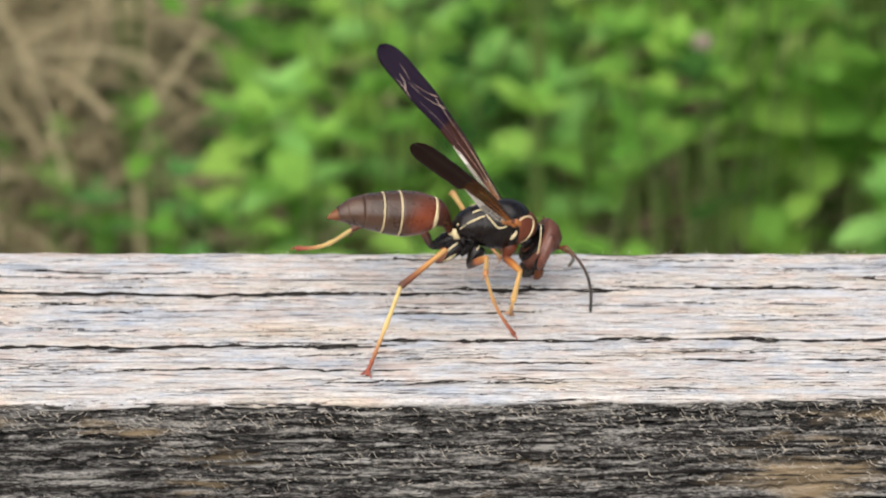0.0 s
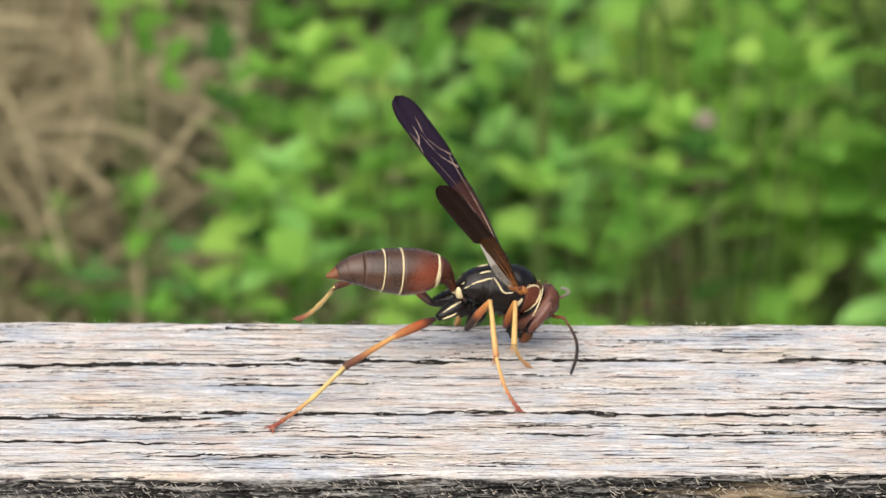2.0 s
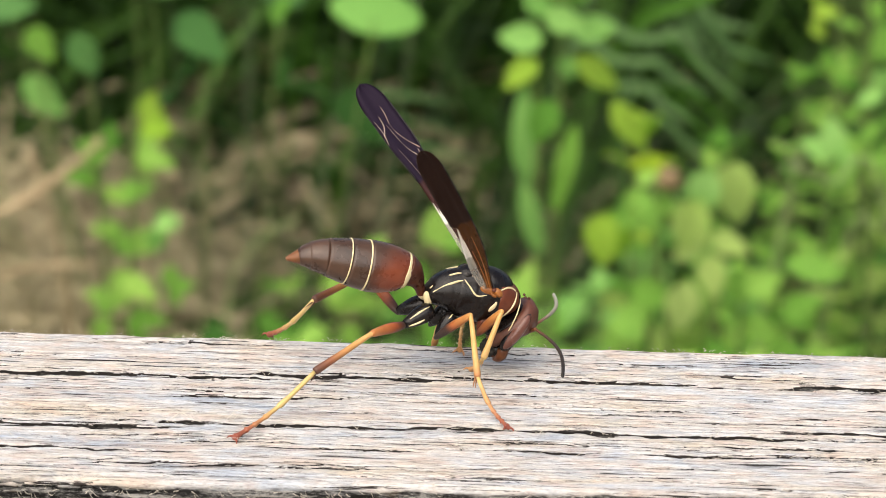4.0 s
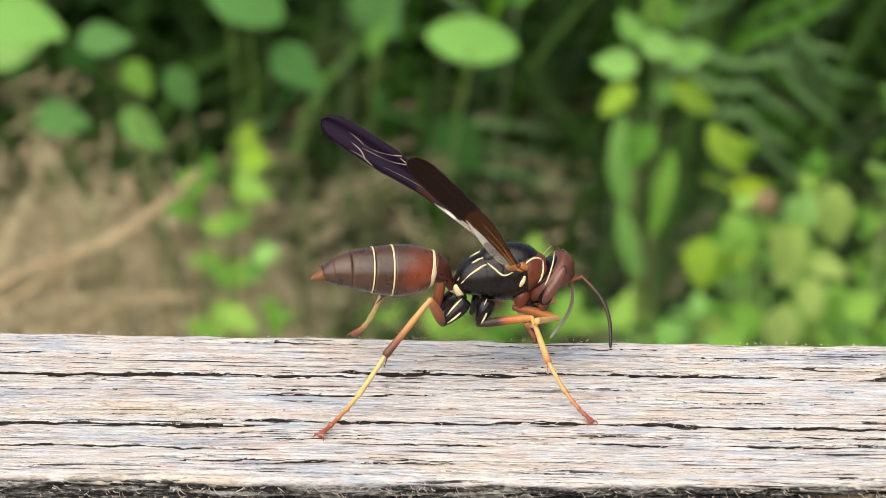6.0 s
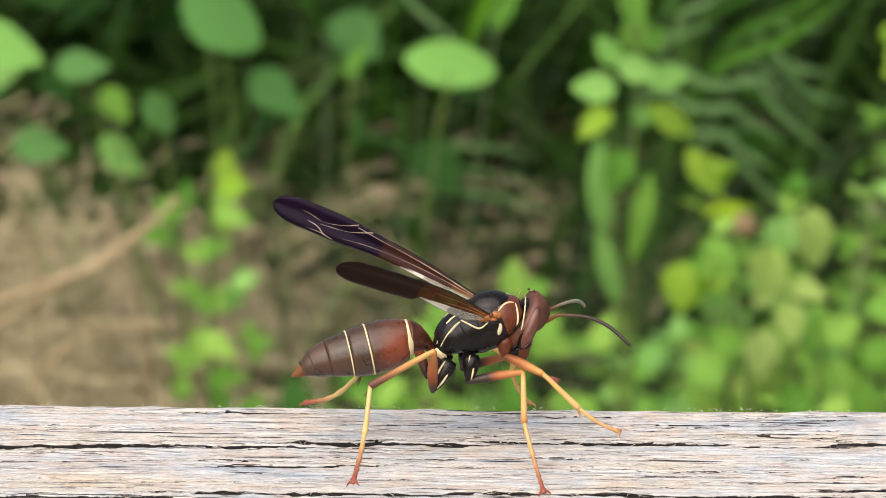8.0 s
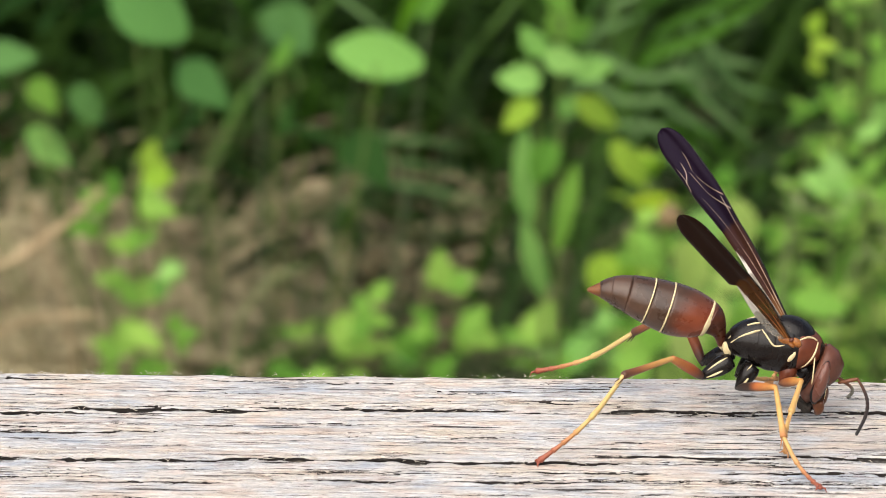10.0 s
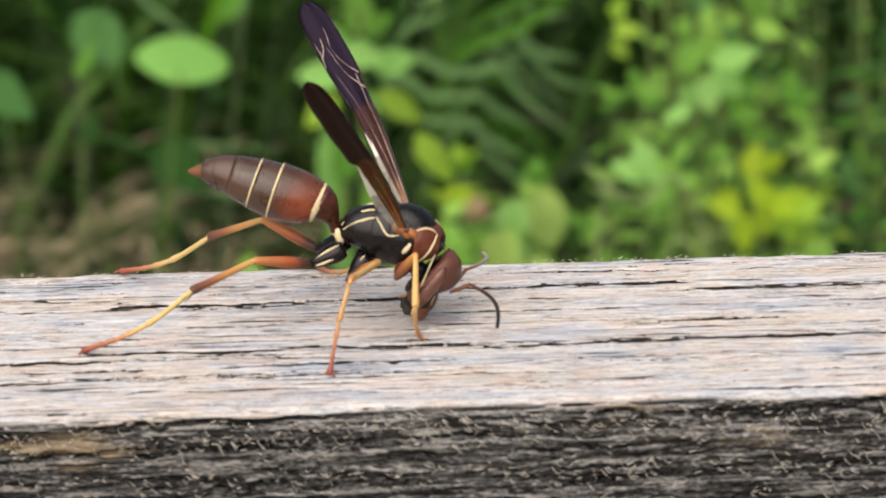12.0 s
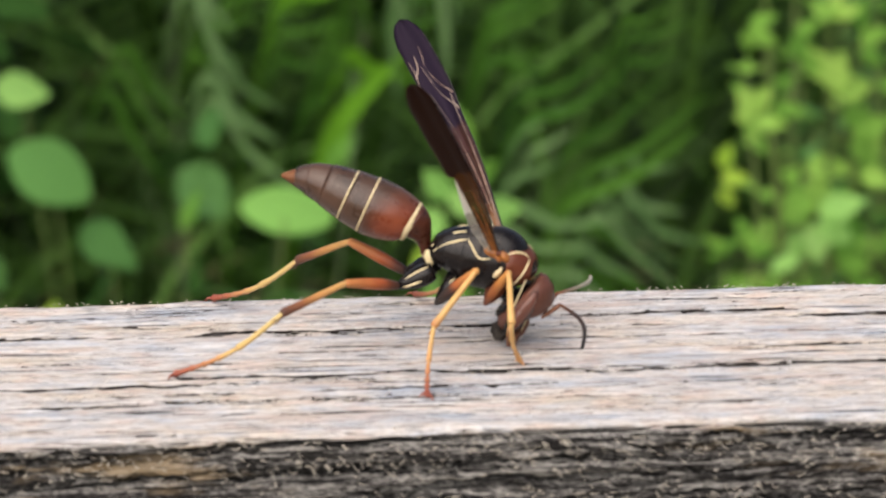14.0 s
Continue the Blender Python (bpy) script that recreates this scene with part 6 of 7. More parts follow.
    feel(antenna_left, [
        (0, (5.47, 0.50, -1.16), (6.68, 0.21, -1.81), (7.37, 4.55, -5.61)), (0.5, (5.28, 0.50, -0.39), (6.29, 1.25, -1.01), (6.51, 4.75, -5.63)),
        (1, (5.25, 0.50, -0.38), (4.87, 1.11, 0.82), (6.54, 6.58, -0.15)), (1.5, (4.76, 0.50, -0.50), (5.01, 1.41, 0.53), (6.70, 6.81, -0.73)),
        (2, (4.71, 0.50, -0.66), (5.46, 1.48, 0.00), (7.27, 6.87, -1.14)), (2.5, (5.11, 0.50, -1.38), (6.19, 1.36, -1.13), (7.79, 6.93, -0.84)),
        (3, (4.92, 0.50, -1.36), (5.57, 1.54, -0.68), (7.30, 6.97, 0.42)), (3.5, (4.85, 0.50, -1.53), (5.81, 1.52, -1.47), (8.20, 6.66, -0.23)),
        (4, (4.85, 0.50, -1.42), (5.78, 1.52, -1.43), (7.77, 6.36, -0.86)), (4.5, (4.85, 0.50, -1.16), (5.70, 1.53, -1.35), (6.74, 5.66, -2.36)),
        (5, (4.85, 0.50, -0.85), (5.61, 1.53, -1.25), (5.51, 4.81, -4.15)), (5.5, (4.85, 0.50, -0.59), (5.54, 1.54, -1.17), (4.48, 4.11, -5.64)),
        (6, (4.84, 0.50, -0.48), (5.51, 1.54, -1.14), (4.05, 3.81, -6.27)), (6.5, (4.75, 0.50, -1.13), (5.23, 1.43, -2.06), (2.99, 3.59, -6.96)),
        (7, (4.40, 0.50, -0.85), (5.59, 0.76, -0.15), (8.45, 5.07, -2.77)), (7.5, (4.50, 0.50, -0.71), (5.35, 1.61, -0.81), (7.89, 6.11, -3.44)),
        (7.8, (4.50, 0.50, -0.71), (5.35, 1.61, -0.81), (7.89, 6.11, -2.99)), (8, (4.57, 0.50, -0.84), (5.42, 1.60, -0.88), (7.91, 6.02, -3.51)),
        (8.2, (4.65, 0.50, -0.97), (5.49, 1.59, -0.94), (7.93, 5.94, -4.34)), (8.4, (4.73, 0.50, -1.10), (5.57, 1.58, -1.01), (7.95, 5.85, -3.94)),
        (8.6, (4.80, 0.50, -1.23), (5.64, 1.57, -1.08), (7.97, 5.76, -3.79)), (8.8, (4.88, 0.50, -1.36), (5.71, 1.55, -1.15), (7.99, 5.67, -4.75)),
        (9, (4.95, 0.50, -1.49), (5.79, 1.54, -1.22), (8.01, 5.58, -4.96)), (9.2, (5.03, 0.50, -1.62), (5.86, 1.53, -1.29), (8.02, 5.50, -4.40)),
        (9.4, (5.10, 0.50, -1.75), (5.93, 1.52, -1.35), (8.04, 5.41, -4.94)), (9.6, (5.18, 0.50, -1.88), (6.01, 1.51, -1.42), (8.06, 5.32, -5.75)),
        (9.8, (5.25, 0.50, -2.01), (6.08, 1.50, -1.49), (8.08, 5.23, -5.45)), (10, (5.13, 0.50, -1.41), (5.94, 1.39, -2.12), (5.64, 6.01, -5.61)),
        (10.5, (5.23, 0.50, -1.13), (5.80, 1.00, 0.05), (7.00, 4.75, -4.22)), (11, (5.00, 0.50, -1.82), (5.20, 1.04, -0.54), (5.63, 6.63, -2.03)),
        (11.5, (4.81, 0.50, -1.83), (5.40, 1.01, -0.67), (5.55, 6.64, -2.08)), (12, (4.68, 0.50, -2.35), (5.31, 1.00, -1.21), (5.81, 6.72, -2.03)),
        (12.5, (5.00, 0.50, -2.25), (5.31, 1.01, -0.99), (5.94, 6.40, 1.07)), (13, (5.03, 0.50, -2.34), (5.45, 0.99, -1.10), (6.71, 6.53, 0.10)),
        (13.5, (4.87, 0.50, -2.27), (5.36, 0.98, -1.05), (5.60, 6.71, -1.95)), (14, (4.72, 0.50, -2.22), (5.18, 0.98, -0.99), (6.71, 6.56, -1.36)),
    ])
    step(leg_hind_right, [
        (0, (-4.40, -1.43, -1.98), (-4.68, -4.64, 0.39), (-8.56, -7.31, -1.57), (-11.92, -13.39, -6.30)),
        (0.5, (-4.40, -1.40, -2.00), (-6.04, -4.63, -0.30), (-9.75, -5.20, -3.74), (-13.44, -11.23, -8.28)),
        (1, (-4.54, -1.50, -2.00), (-7.75, -3.88, -2.12), (-11.87, -6.08, -4.16), (-17.36, -11.14, -8.02)),
        (1.5, (-4.95, -1.72, -2.10), (-8.36, -3.70, -2.74), (-12.49, -6.12, -4.51), (-18.28, -11.14, -7.96)),
        (2, (-4.78, -1.66, -2.12), (-8.00, -3.81, -3.12), (-11.92, -6.30, -5.23), (-17.57, -11.14, -9.15)),
        (2.5, (-4.58, -1.55, -2.06), (-7.55, -4.06, -3.00), (-11.45, -6.34, -5.36), (-16.92, -11.14, -9.55)),
        (3, (-4.59, -1.55, -2.05), (-7.66, -3.95, -2.94), (-11.49, -6.17, -5.47), (-17.01, -11.14, -9.39)),
        (3.5, (-4.55, -1.55, -2.01), (-7.40, -4.34, -2.28), (-11.25, -6.35, -4.96), (-16.80, -11.14, -9.06)),
        (4, (-4.40, -1.40, -2.00), (-7.18, -4.28, -1.96), (-11.02, -6.27, -4.65), (-16.64, -11.14, -8.57)),
        (4.5, (-4.40, -1.40, -2.00), (-6.77, -4.43, -0.91), (-10.51, -6.04, -3.99), (-16.21, -11.14, -7.47)),
        (5, (-4.40, -1.40, -2.00), (-6.21, -4.32, 0.04), (-9.89, -5.88, -3.13), (-15.61, -11.14, -6.32)),
        (5.5, (-4.40, -1.40, -2.00), (-5.68, -4.09, 0.67), (-9.38, -5.77, -2.41), (-15.06, -11.14, -5.50)),
        (6, (-4.40, -1.39, -2.01), (-5.45, -3.96, 0.88), (-9.18, -5.72, -2.11), (-14.82, -11.14, -5.19)),
        (6.5, (-4.40, -1.40, -2.00), (-4.93, -3.84, 1.12), (-9.01, -5.64, -1.34), (-14.94, -11.14, -3.63)),
        (7, (-4.39, -1.38, -2.03), (-5.50, -3.51, 1.18), (-9.88, -5.55, -0.44), (-15.89, -11.14, -2.26)),
        (7.5, (-4.40, -1.39, -2.01), (-4.25, -3.37, 1.46), (-8.45, -5.98, 0.21), (-14.66, -11.14, -2.11)),
        (7.8, (-4.40, -1.40, -2.00), (-4.08, -3.28, 1.52), (-8.32, -5.82, 0.26), (-14.51, -11.14, -1.74)),
        (8, (-4.40, -1.40, -2.00), (-3.38, -3.21, 1.42), (-8.37, -4.27, 1.23), (-11.87, -11.16, -2.06)),
        (8.2, (-4.40, -1.40, -2.00), (-3.94, -3.37, 1.45), (-8.73, -5.11, 1.71), (-9.83, -11.12, -4.05)),
        (8.4, (-4.40, -1.40, -2.00), (-4.10, -3.30, 1.51), (-8.24, -6.25, 1.10), (-13.11, -10.54, -4.24)),
        (8.6, (-4.40, -1.40, -2.00), (-5.04, -3.84, 1.11), (-9.02, -6.87, 0.09), (-16.07, -10.04, -3.19)),
        (8.8, (-4.40, -1.40, -2.00), (-4.02, -3.15, 1.57), (-7.60, -6.77, 1.93), (-13.50, -9.98, -3.10)),
        (9, (-4.40, -1.40, -2.00), (-4.44, -3.56, 1.36), (-8.28, -6.74, 2.45), (-11.20, -9.87, -4.78)),
        (9.2, (-4.40, -1.40, -2.00), (-5.17, -3.90, 1.03), (-8.82, -7.35, 0.15), (-14.47, -9.49, -5.69)),
        (9.4, (-4.41, -1.42, -1.99), (-6.54, -4.32, -0.24), (-10.62, -7.22, -1.19), (-17.66, -9.20, -5.32)),
        (9.6, (-4.40, -1.40, -2.00), (-5.32, -3.96, 0.94), (-8.76, -7.69, 0.45), (-15.22, -9.07, -4.74)),
        (9.8, (-4.40, -1.40, -2.00), (-5.37, -3.96, 0.92), (-8.60, -7.90, 0.68), (-12.66, -8.89, -6.61)),
        (10, (-4.40, -1.40, -2.00), (-6.76, -3.95, -0.03), (-10.05, -7.84, -0.22), (-14.95, -8.79, -6.98)),
        (10.5, (-4.40, -1.41, -2.00), (-6.13, -4.29, 0.18), (-9.48, -7.89, -1.14), (-15.27, -7.07, -7.18)),
        (11, (-4.42, -1.41, -2.00), (-7.77, -3.57, -1.65), (-10.99, -7.43, -2.53), (-17.26, -7.07, -8.11)),
        (11.5, (-4.41, -1.41, -2.00), (-7.38, -4.05, -1.50), (-10.91, -7.50, -2.80), (-17.27, -7.07, -8.26)),
        (12, (-4.43, -1.42, -2.00), (-7.76, -3.60, -1.64), (-11.02, -7.27, -3.04), (-17.30, -7.07, -8.61)),
        (12.5, (-4.42, -1.42, -2.00), (-7.59, -3.85, -1.92), (-10.62, -7.64, -3.50), (-16.72, -7.07, -9.24)),
        (13, (-4.43, -1.42, -2.00), (-7.86, -3.49, -2.02), (-10.58, -7.51, -3.57), (-16.81, -7.07, -9.19)),
        (13.5, (-4.41, -1.40, -2.00), (-7.51, -3.87, -1.50), (-10.35, -7.74, -3.22), (-16.63, -7.07, -8.76)),
        (14, (-4.43, -1.42, -2.00), (-7.40, -4.07, -1.66), (-10.51, -7.84, -3.14), (-16.48, -7.07, -9.00)),
    ])
    step(leg_mid_right, [
        (0, (-1.77, -1.46, -2.39), (-1.19, -4.65, -0.21), (-2.15, -8.90, 0.37), (0.70, -8.95, -4.91)),
        (0.5, (-1.78, -1.36, -2.46), (-0.59, -4.39, -0.32), (-1.92, -8.55, -0.85), (1.44, -8.96, -5.80)),
        (1, (-1.80, -1.30, -2.51), (-0.60, -2.95, 0.82), (-0.24, -6.10, -2.23), (1.25, -11.66, -3.93)),
        (1.5, (-1.80, -1.30, -2.51), (-1.10, -2.76, 1.04), (-0.89, -6.08, -1.85), (0.30, -11.66, -3.71)),
        (2, (-1.80, -1.30, -2.50), (-1.15, -3.24, 0.82), (-0.33, -6.03, -2.48), (0.84, -11.66, -4.20)),
        (2.5, (-1.80, -1.30, -2.50), (-0.74, -3.45, 0.57), (0.07, -6.05, -2.88), (1.45, -11.66, -4.50)),
        (3, (-1.81, -1.29, -2.51), (-0.46, -3.07, 0.69), (-0.19, -6.18, -2.41), (1.36, -11.66, -4.31)),
        (3.5, (-1.80, -1.30, -2.50), (-0.67, -3.67, 0.38), (0.37, -5.96, -3.23), (1.71, -11.66, -4.53)),
        (4, (-1.80, -1.30, -2.50), (-0.36, -3.63, 0.28), (0.56, -5.99, -3.32), (2.02, -11.66, -4.65)),
        (4.5, (-1.80, -1.30, -2.50), (0.40, -3.44, -0.09), (0.98, -6.11, -3.54), (2.70, -11.66, -5.05)),
        (5, (-1.80, -1.30, -2.50), (1.24, -3.06, -0.81), (1.48, -6.35, -3.72), (3.44, -11.66, -5.70)),
        (5.5, (-1.80, -1.30, -2.50), (1.69, -2.81, -1.63), (1.99, -6.62, -3.81), (3.98, -11.66, -6.38)),
        (6, (-1.70, -1.34, -2.48), (1.88, -2.80, -1.96), (2.23, -6.73, -3.89), (4.18, -11.66, -6.71)),
        (6.5, (-1.78, -1.31, -2.51), (1.63, -2.97, -3.44), (1.66, -7.12, -4.92), (3.52, -11.66, -8.37)),
        (7, (-1.84, -1.28, -2.47), (1.21, -2.72, -4.43), (0.53, -6.71, -6.14), (1.84, -11.66, -9.27)),
        (7.5, (-1.76, -1.32, -2.52), (1.36, -3.07, -4.07), (1.18, -6.99, -6.05), (2.96, -11.66, -9.37)),
        (7.8, (-1.80, -1.30, -2.50), (1.38, -2.96, -4.02), (1.08, -6.90, -5.97), (3.12, -11.66, -9.00)),
        (8, (-1.80, -1.30, -2.50), (1.98, -2.06, -3.07), (0.69, -5.74, -5.10), (0.12, -10.81, -8.26)),
        (8.2, (-1.80, -1.30, -2.50), (1.64, -3.12, -2.70), (1.76, -5.81, -6.18), (-2.48, -10.04, -6.29)),
        (8.4, (-1.80, -1.30, -2.50), (1.52, -3.34, -2.34), (-0.51, -4.98, -5.88), (0.94, -10.80, -5.96)),
        (8.6, (-1.80, -1.30, -2.50), (1.16, -3.84, -2.45), (0.45, -6.93, -5.50), (3.93, -11.49, -7.29)),
        (8.8, (-1.80, -1.30, -2.50), (1.14, -3.69, -1.58), (-0.88, -5.45, -5.07), (0.76, -10.83, -7.16)),
        (9, (-1.80, -1.30, -2.50), (0.80, -3.74, -0.93), (-0.63, -4.51, -5.02), (-2.23, -10.25, -5.75)),
        (9.2, (-1.80, -1.30, -2.50), (0.54, -3.99, -0.92), (-1.29, -5.36, -4.68), (1.06, -10.88, -4.84)),
        (9.4, (-1.80, -1.30, -2.50), (0.20, -4.32, -1.06), (0.31, -7.05, -4.51), (4.24, -11.45, -5.63)),
        (9.6, (-1.80, -1.30, -2.50), (-0.08, -4.11, -0.42), (-1.42, -5.78, -4.27), (1.04, -10.97, -6.01)),
        (9.8, (-1.79, -1.33, -2.48), (-0.31, -3.98, -0.02), (-2.15, -4.87, -3.92), (-2.19, -10.58, -5.77)),
        (10, (-1.76, -1.34, -2.48), (0.64, -4.06, -1.03), (1.51, -7.83, -3.11), (4.14, -13.09, -4.32)),
        (10.5, (-1.79, -1.31, -2.48), (0.19, -3.08, 0.38), (-1.32, -5.40, -3.04), (0.23, -10.98, -4.61)),
        (11, (-1.83, -1.27, -2.54), (0.03, -3.53, 0.04), (-1.91, -7.47, 0.25), (-1.12, -10.13, -5.07)),
        (11.5, (-1.77, -1.33, -2.47), (0.35, -3.49, -0.01), (-1.99, -4.36, -3.64), (-1.16, -10.13, -5.07)),
        (12, (-1.83, -1.27, -2.54), (0.08, -3.60, -0.05), (-1.05, -7.85, 0.14), (-1.19, -10.13, -5.41)),
        (12.5, (-1.77, -1.32, -2.47), (0.54, -2.90, 0.25), (-1.41, -4.55, -3.34), (-0.75, -10.13, -5.44)),
        (13, (-1.77, -1.32, -2.47), (0.43, -2.89, 0.34), (-1.54, -4.67, -3.16), (-0.80, -10.13, -5.54)),
        (13.5, (-1.78, -1.31, -2.47), (0.48, -2.62, 0.43), (-1.34, -4.57, -3.06), (-0.60, -10.13, -5.20)),
        (14, (-1.78, -1.31, -2.47), (0.31, -2.53, 0.59), (-1.42, -4.71, -2.81), (-0.50, -10.13, -5.22)),
    ])
    step(leg_fore_right, [
        (0, (1.20, -1.12, -1.80), (1.79, -4.26, -1.54), (0.71, -7.39, -2.67), (1.14, -5.09, -4.86)),
        (0.5, (1.20, -1.10, -1.80), (3.03, -3.38, -0.50), (4.25, -5.03, -3.33), (6.27, -3.20, -4.99)),
        (1, (1.20, -1.10, -1.80), (1.97, -3.09, 0.58), (1.89, -5.92, -1.48), (3.37, -3.90, -3.47)),
        (1.5, (1.20, -1.10, -1.80), (1.19, -2.40, 1.12), (0.74, -5.25, -0.86), (2.41, -3.90, -3.22)),
        (2, (1.20, -1.10, -1.80), (0.97, -2.81, 0.90), (1.02, -5.35, -1.52), (2.93, -3.90, -3.64)),
        (2.5, (1.20, -1.10, -1.80), (1.37, -3.24, 0.56), (2.21, -5.77, -1.70), (3.54, -3.90, -3.93)),
        (3, (1.22, -1.14, -1.74), (1.86, -2.70, 0.98), (0.85, -3.30, -2.31), (1.21, -0.86, -4.35)),
        (3.5, (1.21, -1.14, -1.75), (1.62, -3.07, 0.77), (1.11, -3.95, -2.58), (1.12, -1.53, -4.67)),
        (4, (1.20, -1.10, -1.80), (1.95, -2.98, 0.68), (1.18, -4.04, -2.56), (1.16, -1.48, -4.48)),
        (4.5, (1.20, -1.10, -1.80), (3.08, -2.73, 0.21), (1.31, -4.13, -2.46), (1.31, -1.34, -4.04)),
        (5, (1.20, -1.10, -1.80), (4.26, -1.96, -1.45), (1.53, -4.04, -2.14), (1.58, -1.19, -3.59)),
        (5.5, (1.20, -1.10, -1.80), (4.26, -1.42, -2.67), (1.95, -3.93, -1.88), (1.88, -1.06, -3.29)),
        (6, (0.99, -1.09, -1.71), (3.96, -1.17, -2.90), (2.04, -3.89, -1.81), (2.02, -1.00, -3.18)),
        (6.2, (1.10, -1.10, -1.75), (3.80, -2.20, -2.10), (1.35, -2.60, -1.60), (1.60, 0.00, -3.30)),
        (6.5, (1.24, -1.13, -1.78), (3.05, -3.30, -1.45), (0.70, -1.20, -1.50), (1.00, 1.20, -3.40)),
        (7, (1.25, -1.17, -1.77), (2.65, -3.70, -2.30), (0.35, -1.25, -1.95), (0.60, 1.30, -3.60)),
        (7.5, (1.33, -1.26, -1.78), (2.40, -3.80, -2.50), (0.30, -1.30, -2.20), (0.80, 0.70, -4.50)),
        (7.65, (1.26, -1.18, -1.79), (2.90, -3.60, -2.60), (1.50, -2.20, -5.40), (2.20, -1.50, -8.20)),
        (7.8, (1.20, -1.11, -1.80), (3.05, -3.45, -2.96), (2.83, -3.50, -6.45), (4.07, -3.76, -9.39)),
        (8, (1.22, -1.12, -1.81), (3.18, -3.22, -3.22), (4.63, -4.30, -6.22), (6.56, -5.06, -8.65)),
        (8.2, (2.40, -1.98, -3.09), (4.34, -3.41, -5.19), (6.47, -4.95, -7.50), (8.43, -6.32, -9.62)),
        (8.4, (1.21, -1.12, -1.81), (2.97, -3.48, -3.07), (3.83, -4.69, -6.23), (5.34, -5.50, -8.94)),
        (8.6, (1.20, -1.10, -1.80), (3.25, -3.45, -1.08), (1.50, -4.32, -3.99), (2.51, -4.77, -7.00)),
        (8.8, (1.20, -1.10, -1.80), (3.18, -3.46, -0.93), (2.52, -4.99, -4.01), (4.82, -6.03, -5.97)),
        (9, (1.22, -1.12, -1.81), (3.06, -3.59, -2.67), (4.77, -5.74, -4.85), (6.86, -7.25, -6.74)),
        (9.2, (1.20, -1.10, -1.80), (3.08, -3.59, -1.07), (2.61, -5.35, -4.05), (3.63, -6.65, -6.80)),
        (9.4, (1.20, -1.10, -1.80), (3.05, -3.53, -0.86), (2.99, -5.47, -3.77), (0.43, -6.13, -5.57)),
        (9.6, (1.20, -1.10, -1.80), (2.84, -3.68, -0.85), (3.84, -4.42, -4.12), (2.55, -7.34, -4.16)),
        (9.8, (1.19, -1.08, -1.80), (2.90, -3.73, -1.25), (3.53, -5.85, -3.96), (4.78, -8.51, -5.21)),
        (10, (1.20, -1.10, -1.80), (2.35, -3.76, -0.44), (1.80, -7.06, -1.48), (1.87, -6.53, -4.63)),
        (10.5, (1.21, -1.10, -1.79), (3.33, -2.61, 0.06), (4.58, -5.50, -1.46), (5.59, -3.47, -3.72)),
        (11, (1.20, -1.10, -1.80), (2.24, -2.88, 0.65), (3.04, -5.37, -1.67), (3.52, -3.47, -4.20)),
        (11.5, (1.21, -1.11, -1.79), (2.76, -2.61, 0.56), (3.16, -5.35, -1.58), (3.47, -3.47, -4.15)),
        (12, (1.20, -1.10, -1.80), (2.30, -2.89, 0.61), (3.04, -5.26, -1.86), (3.44, -3.47, -4.48)),
        (12.5, (1.20, -1.10, -1.81), (2.53, -2.32, 0.84), (3.39, -4.80, -1.47), (3.85, -3.47, -4.35)),
        (13, (1.20, -1.10, -1.81), (2.46, -2.23, 0.90), (3.30, -4.59, -1.54), (3.81, -3.47, -4.50)),
        (13.5, (1.20, -1.10, -1.80), (2.52, -2.15, 0.92), (3.40, -4.71, -1.29), (4.01, -3.47, -4.18)),
        (14, (1.20, -1.10, -1.80), (2.28, -2.43, 0.89), (3.29, -4.89, -1.39), (4.10, -3.47, -4.14)),
    ])
